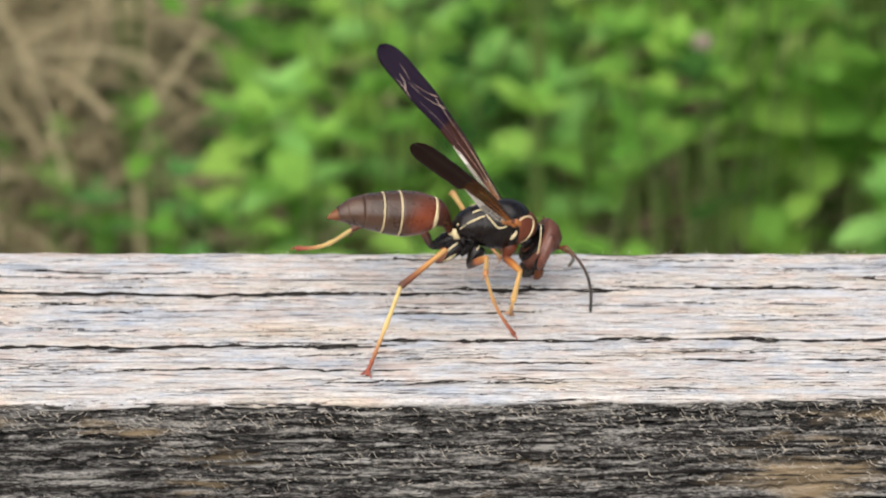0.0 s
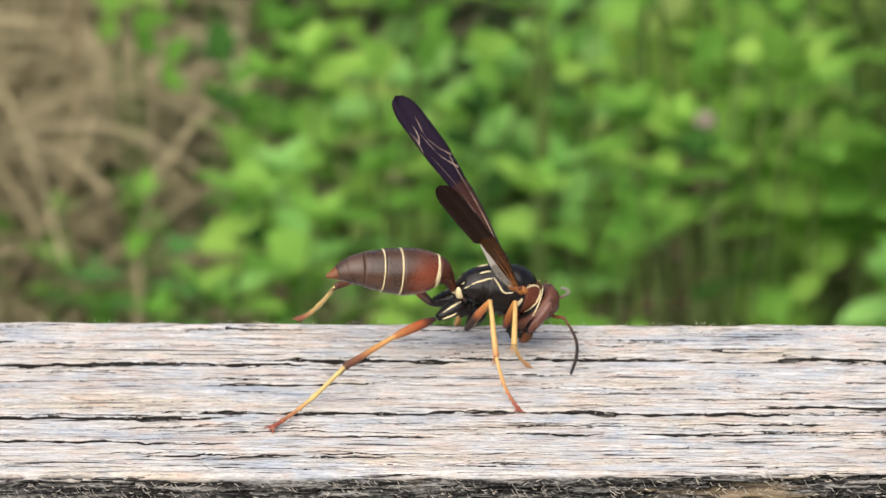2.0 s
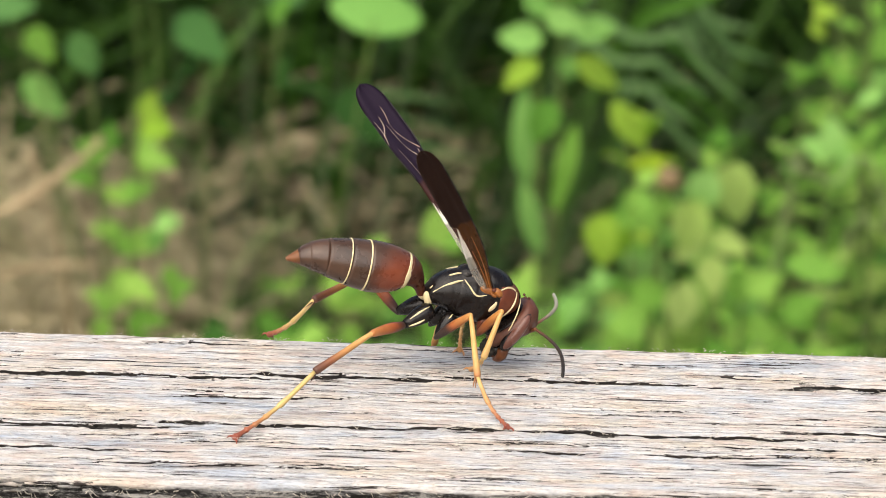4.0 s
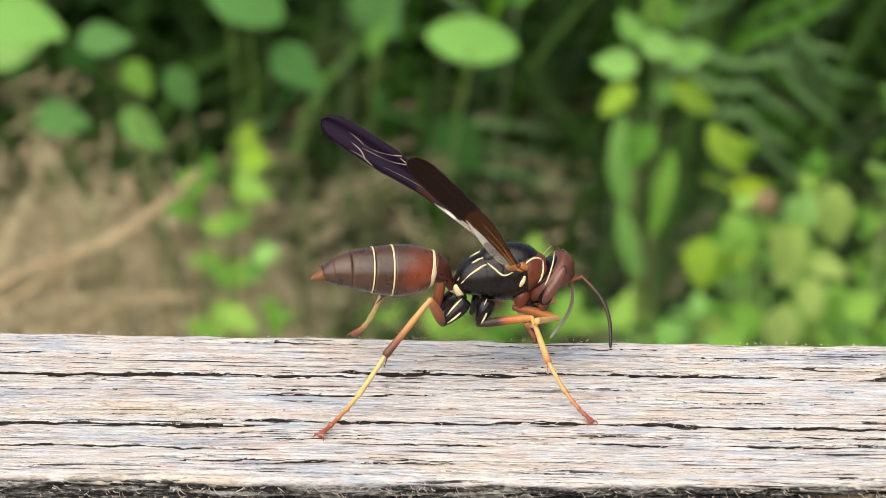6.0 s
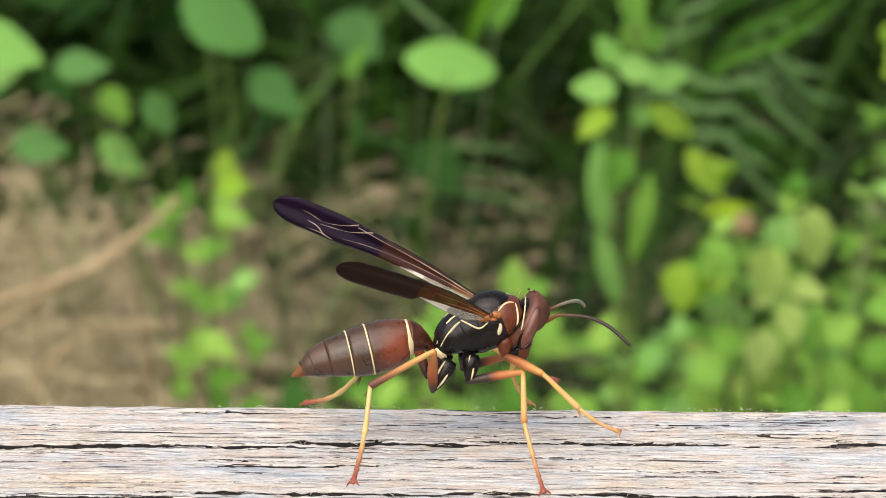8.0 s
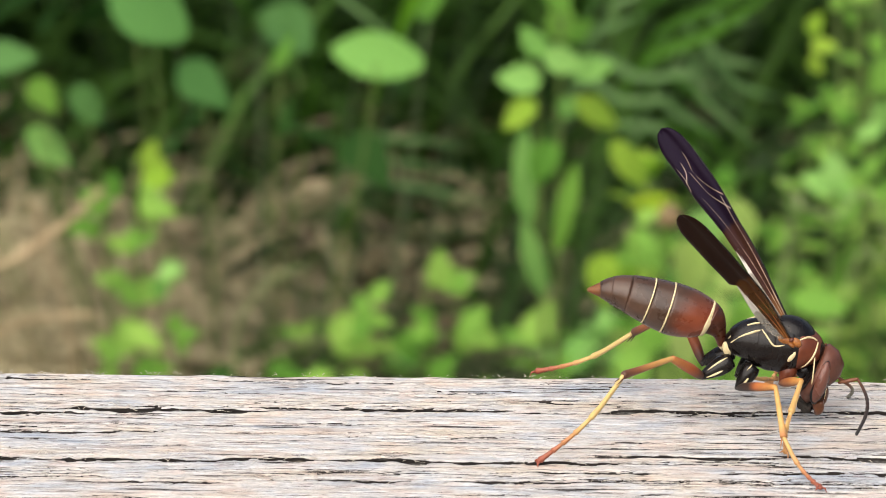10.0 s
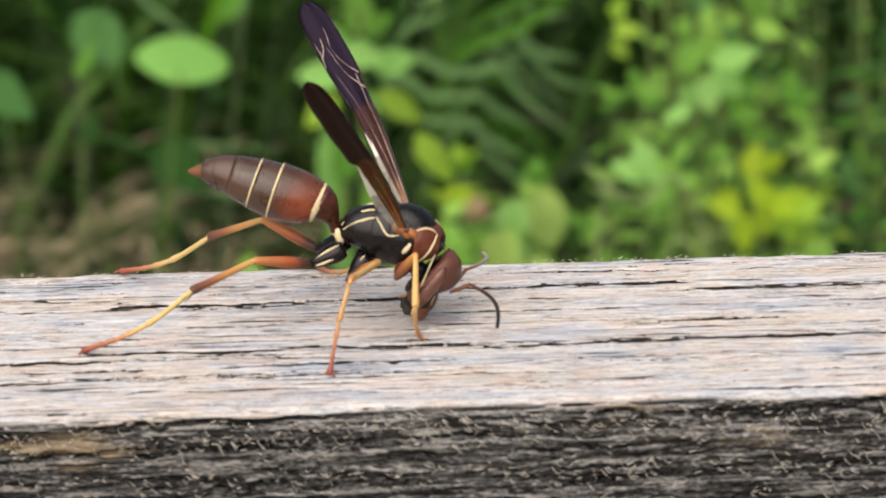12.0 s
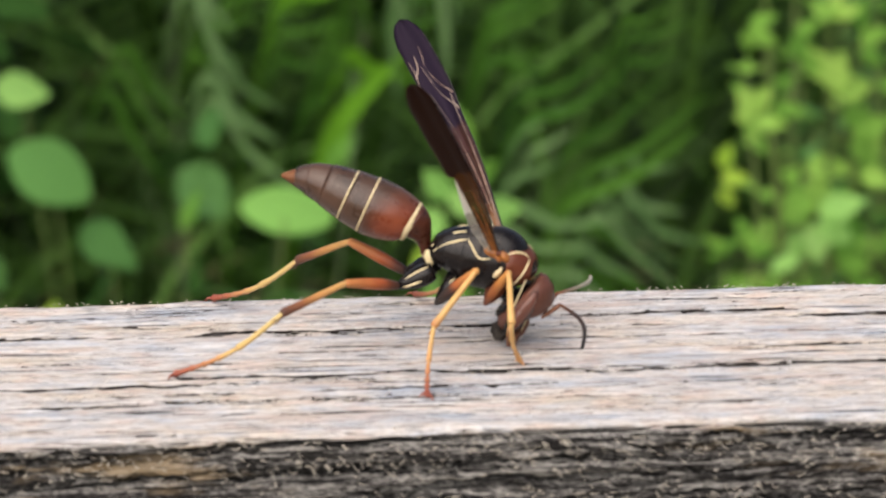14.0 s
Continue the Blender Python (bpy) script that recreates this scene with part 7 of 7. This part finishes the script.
    step(leg_hind_left, [
        (0, (-4.46, 1.46, -1.91), (-6.27, 3.46, 1.04), (-10.40, 4.34, -1.83), (-13.45, 10.64, -6.47)),
        (0.5, (-4.42, 1.45, -1.91), (-5.11, 3.55, 1.42), (-8.89, 1.87, -1.56), (-8.43, 7.85, -7.45)),
        (1, (-4.41, 1.41, -2.00), (-6.97, 4.07, -0.47), (-11.30, 1.59, -1.55), (-12.41, 7.95, -6.93)),
        (1.5, (-4.46, 1.43, -1.97), (-7.75, 3.19, -0.52), (-12.38, 1.39, -1.66), (-13.33, 7.95, -6.83)),
        (2, (-4.44, 1.43, -1.98), (-7.50, 3.58, -0.55), (-12.06, 1.88, -2.05), (-12.66, 7.95, -7.83)),
        (2.5, (-4.41, 1.42, -1.99), (-6.74, 4.45, -0.82), (-11.00, 2.07, -2.30), (-12.03, 7.95, -8.21)),
        (3, (-4.41, 1.42, -1.99), (-6.78, 4.47, -0.93), (-10.94, 1.89, -2.34), (-12.12, 7.95, -8.04)),
        (3.5, (-4.41, 1.41, -2.00), (-6.63, 4.63, -1.13), (-10.63, 1.72, -2.36), (-11.87, 7.95, -7.85)),
        (4, (-4.40, 1.40, -2.00), (-6.53, 4.51, -0.66), (-10.45, 1.61, -2.15), (-11.67, 7.95, -7.52)),
        (4.5, (-4.40, 1.40, -2.00), (-6.07, 3.63, 0.87), (-9.93, 1.45, -1.66), (-11.17, 7.95, -6.83)),
        (5, (-4.40, 1.40, -2.00), (-4.99, 1.22, 1.95), (-9.14, 1.47, -1.00), (-10.53, 7.95, -6.16)),
        (5.5, (-4.40, 1.40, -2.00), (-4.20, -0.16, 1.68), (-8.48, 1.54, -0.51), (-9.99, 7.95, -5.73)),
        (6, (-4.39, 1.36, -1.92), (-3.99, -0.53, 1.59), (-8.21, 1.58, -0.34), (-9.76, 7.95, -5.59)),
        (6.5, (-4.40, 1.43, -1.94), (-4.15, 3.10, 1.68), (-8.32, 1.05, -0.41), (-10.02, 7.95, -4.89)),
        (7, (-4.41, 1.47, -1.86), (-4.60, 3.27, 1.71), (-9.01, 1.14, 0.29), (-11.17, 7.95, -4.13)),
        (7.5, (-4.39, 1.48, -1.86), (-4.04, 3.53, 1.56), (-8.22, 0.93, 0.22), (-9.97, 7.95, -4.04)),
        (7.8, (-4.40, 1.40, -2.00), (-4.03, 3.45, 1.41), (-8.20, 0.73, 0.31), (-9.82, 7.95, -3.67)),
        (8, (-4.40, 1.40, -2.00), (-4.22, 3.21, 1.56), (-8.86, 2.21, -0.31), (-13.27, 8.63, -3.47)),
        (8.2, (-4.40, 1.40, -2.00), (-5.37, 3.20, 1.44), (-10.12, 3.82, -0.32), (-16.31, 9.22, -2.07)),
        (8.4, (-4.40, 1.40, -2.00), (-3.96, 2.76, 1.74), (-8.48, 1.12, 0.03), (-11.75, 8.35, -2.73)),
        (8.6, (-4.40, 1.40, -2.00), (-4.07, 2.46, 1.84), (-8.79, 1.19, 0.38), (-7.56, 7.59, -4.93)),
        (8.8, (-4.40, 1.40, -2.00), (-4.05, 2.08, 1.93), (-8.71, 1.93, -0.12), (-11.05, 8.11, -5.31)),
        (9, (-4.40, 1.40, -2.00), (-4.86, 1.88, 1.94), (-9.02, 3.25, -0.68), (-14.35, 8.54, -4.44)),
        (9.2, (-4.40, 1.40, -2.00), (-4.00, 1.56, 1.98), (-8.90, 1.07, 0.65), (-9.74, 7.90, -4.18)),
        (9.4, (-4.40, 1.40, -2.00), (-4.54, 1.12, 1.99), (-9.09, 2.52, 0.17), (-5.21, 7.37, -5.49)),
        (9.6, (-4.40, 1.40, -2.00), (-4.46, 0.74, 1.95), (-8.91, 2.70, 0.40), (-8.63, 7.73, -6.33)),
        (9.8, (-4.42, 1.38, -1.90), (-5.01, 0.62, 1.98), (-8.44, 3.48, -0.48), (-12.06, 8.00, -6.56)),
        (10, (-4.39, 1.39, -2.02), (-6.39, 3.13, 0.98), (-9.32, 5.87, -2.18), (-15.70, 8.27, -7.08)),
        (10.5, (-4.41, 1.40, -1.99), (-6.86, 1.80, 1.15), (-10.19, 4.12, -1.93), (-15.67, 7.62, -7.24)),
        (11, (-4.53, 1.44, -1.94), (-8.00, 2.56, -0.29), (-11.70, 4.83, -2.96), (-17.66, 7.62, -8.18)),
        (11.5, (-4.48, 1.41, -1.97), (-8.17, 2.04, -0.56), (-11.75, 4.32, -3.39), (-17.67, 7.62, -8.34)),
        (12, (-4.47, 1.41, -1.98), (-8.29, 1.90, -0.90), (-11.83, 4.26, -3.71), (-17.70, 7.62, -8.69)),
        (12.5, (-4.41, 1.40, -2.00), (-8.29, 1.68, -1.06), (-11.46, 4.23, -4.14), (-17.12, 7.62, -9.33)),
        (13, (-4.45, 1.40, -1.99), (-8.33, 1.73, -1.03), (-11.70, 4.23, -3.92), (-17.21, 7.62, -9.28)),
        (13.5, (-4.43, 1.40, -1.99), (-8.19, 1.64, -0.63), (-11.48, 4.25, -3.52), (-17.03, 7.62, -8.85)),
        (14, (-4.43, 1.40, -1.99), (-8.27, 1.29, -0.86), (-11.55, 3.84, -3.81), (-16.88, 7.62, -9.09)),
    ])
    step(leg_mid_left, [
        (0, (-1.80, 1.30, -2.50), (-1.20, 4.42, -0.24), (-1.38, 8.81, -0.46), (2.63, 7.41, -4.70)),
        (0.5, (-1.80, 1.30, -2.50), (-0.54, 4.17, -0.18), (-1.01, 8.23, -1.83), (3.02, 5.76, -5.54)),
        (1, (-1.80, 1.30, -2.50), (-0.70, 4.70, -1.60), (-0.30, 6.30, -5.60), (0.30, 6.10, -11.50)),
        (1.5, (-1.80, 1.30, -2.50), (-0.95, 4.65, -1.45), (-0.75, 6.30, -5.45), (-0.30, 6.10, -11.40)),
        (2, (-1.80, 1.30, -2.50), (-0.85, 4.70, -1.55), (-0.45, 6.30, -5.60), (0.10, 6.10, -11.50)),
        (2.5, (-1.80, 1.30, -2.50), (-0.60, 4.70, -1.70), (-0.15, 6.30, -5.75), (0.60, 6.10, -11.65)),
        (3, (-1.80, 1.30, -2.50), (-0.60, 4.70, -1.65), (-0.20, 6.30, -5.70), (0.50, 6.10, -11.60)),
        (3.5, (-1.80, 1.30, -2.50), (-0.50, 4.70, -1.75), (-0.05, 6.30, -5.80), (0.80, 6.10, -11.70)),
        (4, (-1.80, 1.30, -2.50), (-0.35, 4.65, -1.75), (0.05, 6.40, -5.70), (0.95, 5.90, -11.60)),
        (4.5, (-1.80, 1.30, -2.50), (0.30, 4.35, -1.40), (0.25, 7.30, -4.50), (1.60, 5.60, -10.00)),
        (5, (-1.80, 1.30, -2.50), (1.19, 3.23, -0.91), (0.80, 7.61, -0.61), (2.39, 5.58, -6.03)),
        (5.5, (-1.80, 1.30, -2.50), (1.59, 3.04, -1.66), (1.30, 7.39, -1.14), (2.90, 5.58, -6.63)),
        (6, (-1.80, 1.30, -2.50), (1.70, 2.94, -1.96), (1.51, 7.30, -1.39), (3.09, 5.58, -6.92)),
        (6.5, (-1.80, 1.30, -2.50), (1.49, 3.21, -3.38), (1.22, 7.57, -2.86), (2.42, 5.58, -8.40)),
        (7, (-1.80, 1.30, -2.50), (1.16, 3.01, -4.37), (0.43, 7.24, -3.40), (0.74, 5.58, -9.16)),
        (7.5, (-1.80, 1.30, -2.50), (1.23, 3.25, -4.00), (0.71, 7.61, -3.71), (1.86, 5.58, -9.24)),
        (7.8, (-1.80, 1.30, -2.50), (1.16, 3.38, -3.95), (0.57, 7.67, -3.18), (2.13, 5.58, -8.59)),
        (8, (-1.80, 1.30, -2.50), (1.41, 3.16, -3.70), (0.19, 7.39, -3.54), (4.02, 5.47, -7.74)),
        (8.2, (-1.80, 1.30, -2.50), (1.70, 2.96, -2.95), (0.88, 6.86, -4.81), (5.24, 5.38, -8.65)),
        (8.4, (-1.80, 1.30, -2.50), (1.64, 3.11, -2.81), (-1.13, 6.53, -2.96), (1.97, 6.16, -8.08)),
        (8.6, (-1.80, 1.30, -2.50), (1.57, 3.22, -2.91), (-1.69, 5.05, -0.58), (-1.04, 6.85, -6.27)),
        (8.8, (-1.80, 1.30, -2.50), (1.21, 3.72, -1.96), (-3.18, 3.45, -1.97), (0.57, 6.73, -5.31)),
        (9, (-1.80, 1.30, -2.50), (1.11, 3.55, -1.19), (-2.71, 4.07, -3.31), (1.87, 6.64, -6.20)),
        (9.2, (-1.80, 1.30, -2.50), (0.81, 3.70, -0.88), (-2.88, 2.52, -2.95), (-1.55, 7.18, -6.48)),
        (9.4, (-1.80, 1.30, -2.50), (0.42, 3.73, -0.40), (-2.41, 2.54, -3.55), (-4.93, 7.63, -5.50)),
        (9.6, (-1.80, 1.30, -2.50), (0.08, 3.87, -0.24), (-2.51, 1.74, -3.10), (-3.57, 7.51, -4.36)),
        (9.8, (-1.80, 1.30, -2.50), (-0.20, 3.82, 0.01), (-2.87, 2.12, -3.05), (-2.12, 7.42, -5.76)),
        (10, (-1.80, 1.30, -2.50), (0.10, 3.20, 0.30), (-1.30, 4.30, -3.70), (2.66, 8.20, -4.52)),
        (10.5, (-1.80, 1.30, -2.50), (0.15, 2.66, 0.60), (-0.90, 4.73, -3.14), (-3.75, 9.56, -5.27)),
        (11, (-1.80, 1.30, -2.50), (0.34, 3.38, 0.02), (-1.93, 4.18, -3.65), (-4.90, 8.91, -5.78)),
        (11.5, (-1.80, 1.30, -2.50), (0.34, 3.38, 0.02), (-1.93, 4.18, -3.67), (-4.94, 8.91, -5.82)),
        (12, (-1.80, 1.30, -2.50), (0.30, 3.40, -0.02), (-1.90, 4.30, -3.75), (-4.97, 8.91, -6.16)),
        (12.5, (-1.80, 1.30, -2.50), (0.50, 2.95, 0.18), (-1.47, 4.66, -3.36), (-4.49, 8.91, -6.33)),
        (13, (-1.80, 1.30, -2.50), (0.39, 2.95, 0.27), (-1.60, 4.78, -3.20), (-4.55, 8.91, -6.40)),
        (13.5, (-1.80, 1.30, -2.50), (0.45, 2.63, 0.39), (-1.37, 4.62, -3.08), (-4.35, 8.91, -6.04)),
        (14, (-1.80, 1.30, -2.50), (0.29, 2.52, 0.56), (-1.44, 4.73, -2.83), (-4.24, 8.91, -6.11)),
    ])
    step(leg_fore_left, [
        (0, (1.20, 1.10, -1.80), (1.78, 4.24, -1.55), (0.72, 7.38, -2.67), (2.38, 5.57, -4.72)),
        (0.5, (1.20, 1.10, -1.80), (3.08, 3.40, -0.61), (4.65, 4.37, -3.59), (6.37, 2.06, -4.98)),
        (1, (1.20, 1.10, -1.80), (1.97, 3.06, 0.61), (2.14, 5.66, -1.73), (3.91, 3.55, -3.35)),
        (1.5, (1.20, 1.10, -1.80), (1.19, 2.39, 1.13), (0.98, 5.08, -1.11), (2.96, 3.55, -3.10)),
        (2, (1.20, 1.10, -1.80), (0.97, 2.83, 0.88), (1.31, 5.12, -1.73), (3.47, 3.55, -3.49)),
        (2.5, (1.20, 1.10, -1.80), (1.37, 3.26, 0.55), (2.40, 5.53, -1.91), (4.08, 3.55, -3.78)),
        (3, (1.20, 1.10, -1.80), (1.89, 2.50, 1.00), (0.77, 3.80, -2.05), (0.75, 1.72, -4.48)),
        (3.5, (1.20, 1.10, -1.80), (1.63, 2.87, 0.83), (1.11, 4.51, -2.21), (0.96, 2.52, -4.71)),
        (4, (1.20, 1.10, -1.80), (1.99, 2.80, 0.79), (1.28, 4.64, -2.11), (1.00, 2.55, -4.51)),
        (4.5, (1.20, 1.10, -1.80), (3.14, 2.52, 0.31), (1.62, 4.84, -1.82), (1.13, 2.61, -4.06)),
        (5, (1.20, 1.10, -1.80), (4.23, 2.01, -1.34), (2.05, 4.74, -1.24), (1.38, 2.68, -3.60)),
        (5.5, (1.20, 1.10, -1.80), (4.26, 1.81, -2.43), (2.70, 4.49, -0.80), (1.67, 2.75, -3.28)),
        (6, (1.20, 1.10, -1.80), (4.21, 1.77, -2.66), (3.00, 4.38, -0.67), (1.80, 2.77, -3.17)),
        (6.5, (1.20, 1.10, -1.80), (3.33, 3.12, -0.52), (0.35, 4.96, -0.46), (1.14, 3.21, -3.03)),
        (7, (1.20, 1.10, -1.80), (2.99, 3.50, -0.66), (-0.26, 4.75, -0.27), (0.26, 3.27, -3.05)),
        (7.5, (1.20, 1.10, -1.80), (3.19, 3.59, -1.53), (-0.17, 2.73, -1.07), (0.64, 3.45, -4.08)),
        (7.8, (1.22, 1.12, -1.82), (2.83, 3.23, -3.61), (3.50, 4.19, -6.91), (4.84, 4.96, -9.71)),
        (8, (1.20, 1.11, -1.80), (2.58, 3.85, -2.71), (1.28, 4.77, -5.83), (1.69, 5.83, -8.82)),
        (8.2, (1.20, 1.10, -1.80), (2.49, 4.02, -2.01), (-0.11, 4.98, -4.15), (-1.09, 6.62, -6.72)),
        (8.4, (1.20, 1.10, -1.80), (3.19, 3.53, -1.18), (2.22, 4.76, -4.30), (3.98, 5.88, -6.74)),
        (8.6, (1.75, 1.42, -2.27), (3.98, 2.71, -4.17), (6.40, 4.07, -6.30), (8.64, 5.25, -8.26)),
        (8.8, (1.20, 1.11, -1.80), (3.04, 3.70, -2.15), (3.60, 5.09, -5.32), (5.32, 5.97, -7.87)),
        (9, (1.20, 1.10, -1.80), (3.21, 3.44, -0.95), (1.46, 5.00, -3.54), (2.14, 6.60, -6.23)),
        (9.2, (1.20, 1.10, -1.80), (3.08, 3.62, -1.19), (4.26, 5.41, -3.95), (7.12, 6.11, -5.21)),
        (9.4, (3.35, 2.05, -2.59), (6.13, 3.27, -3.61), (9.18, 4.57, -4.73), (11.98, 5.74, -5.74)),
        (9.6, (1.25, 1.14, -1.82), (3.50, 3.22, -2.75), (5.93, 5.12, -4.40), (8.57, 6.31, -5.76)),
        (9.8, (1.20, 1.10, -1.80), (3.01, 3.59, -0.92), (2.51, 5.63, -3.72), (5.11, 6.79, -5.18)),
        (10, (1.20, 1.10, -1.80), (2.33, 3.78, -0.46), (1.74, 6.99, -1.72), (0.88, 6.53, -4.77)),
        (10.5, (1.20, 1.10, -1.80), (3.33, 2.60, 0.06), (4.56, 5.47, -1.53), (3.73, 3.65, -4.03)),
        (11, (1.20, 1.10, -1.80), (2.25, 2.90, 0.63), (2.87, 5.15, -1.98), (1.67, 3.65, -4.54)),
        (11.5, (1.20, 1.10, -1.80), (2.76, 2.64, 0.53), (2.94, 5.08, -1.97), (1.62, 3.65, -4.51)),
        (12, (1.20, 1.10, -1.80), (2.32, 2.95, 0.56), (2.83, 5.00, -2.23), (1.59, 3.65, -4.85)),
        (12.5, (1.20, 1.10, -1.80), (2.57, 2.41, 0.78), (3.15, 4.55, -1.93), (2.02, 3.65, -4.78)),
        (13, (1.20, 1.10, -1.80), (2.52, 2.36, 0.83), (3.06, 4.36, -1.99), (1.97, 3.65, -4.91)),
        (13.5, (1.20, 1.10, -1.80), (2.56, 2.22, 0.87), (3.22, 4.51, -1.69), (2.18, 3.65, -4.59)),
        (14, (1.20, 1.10, -1.80), (2.31, 2.48, 0.86), (3.16, 4.72, -1.69), (2.27, 3.65, -4.57)),
    ])


motions()
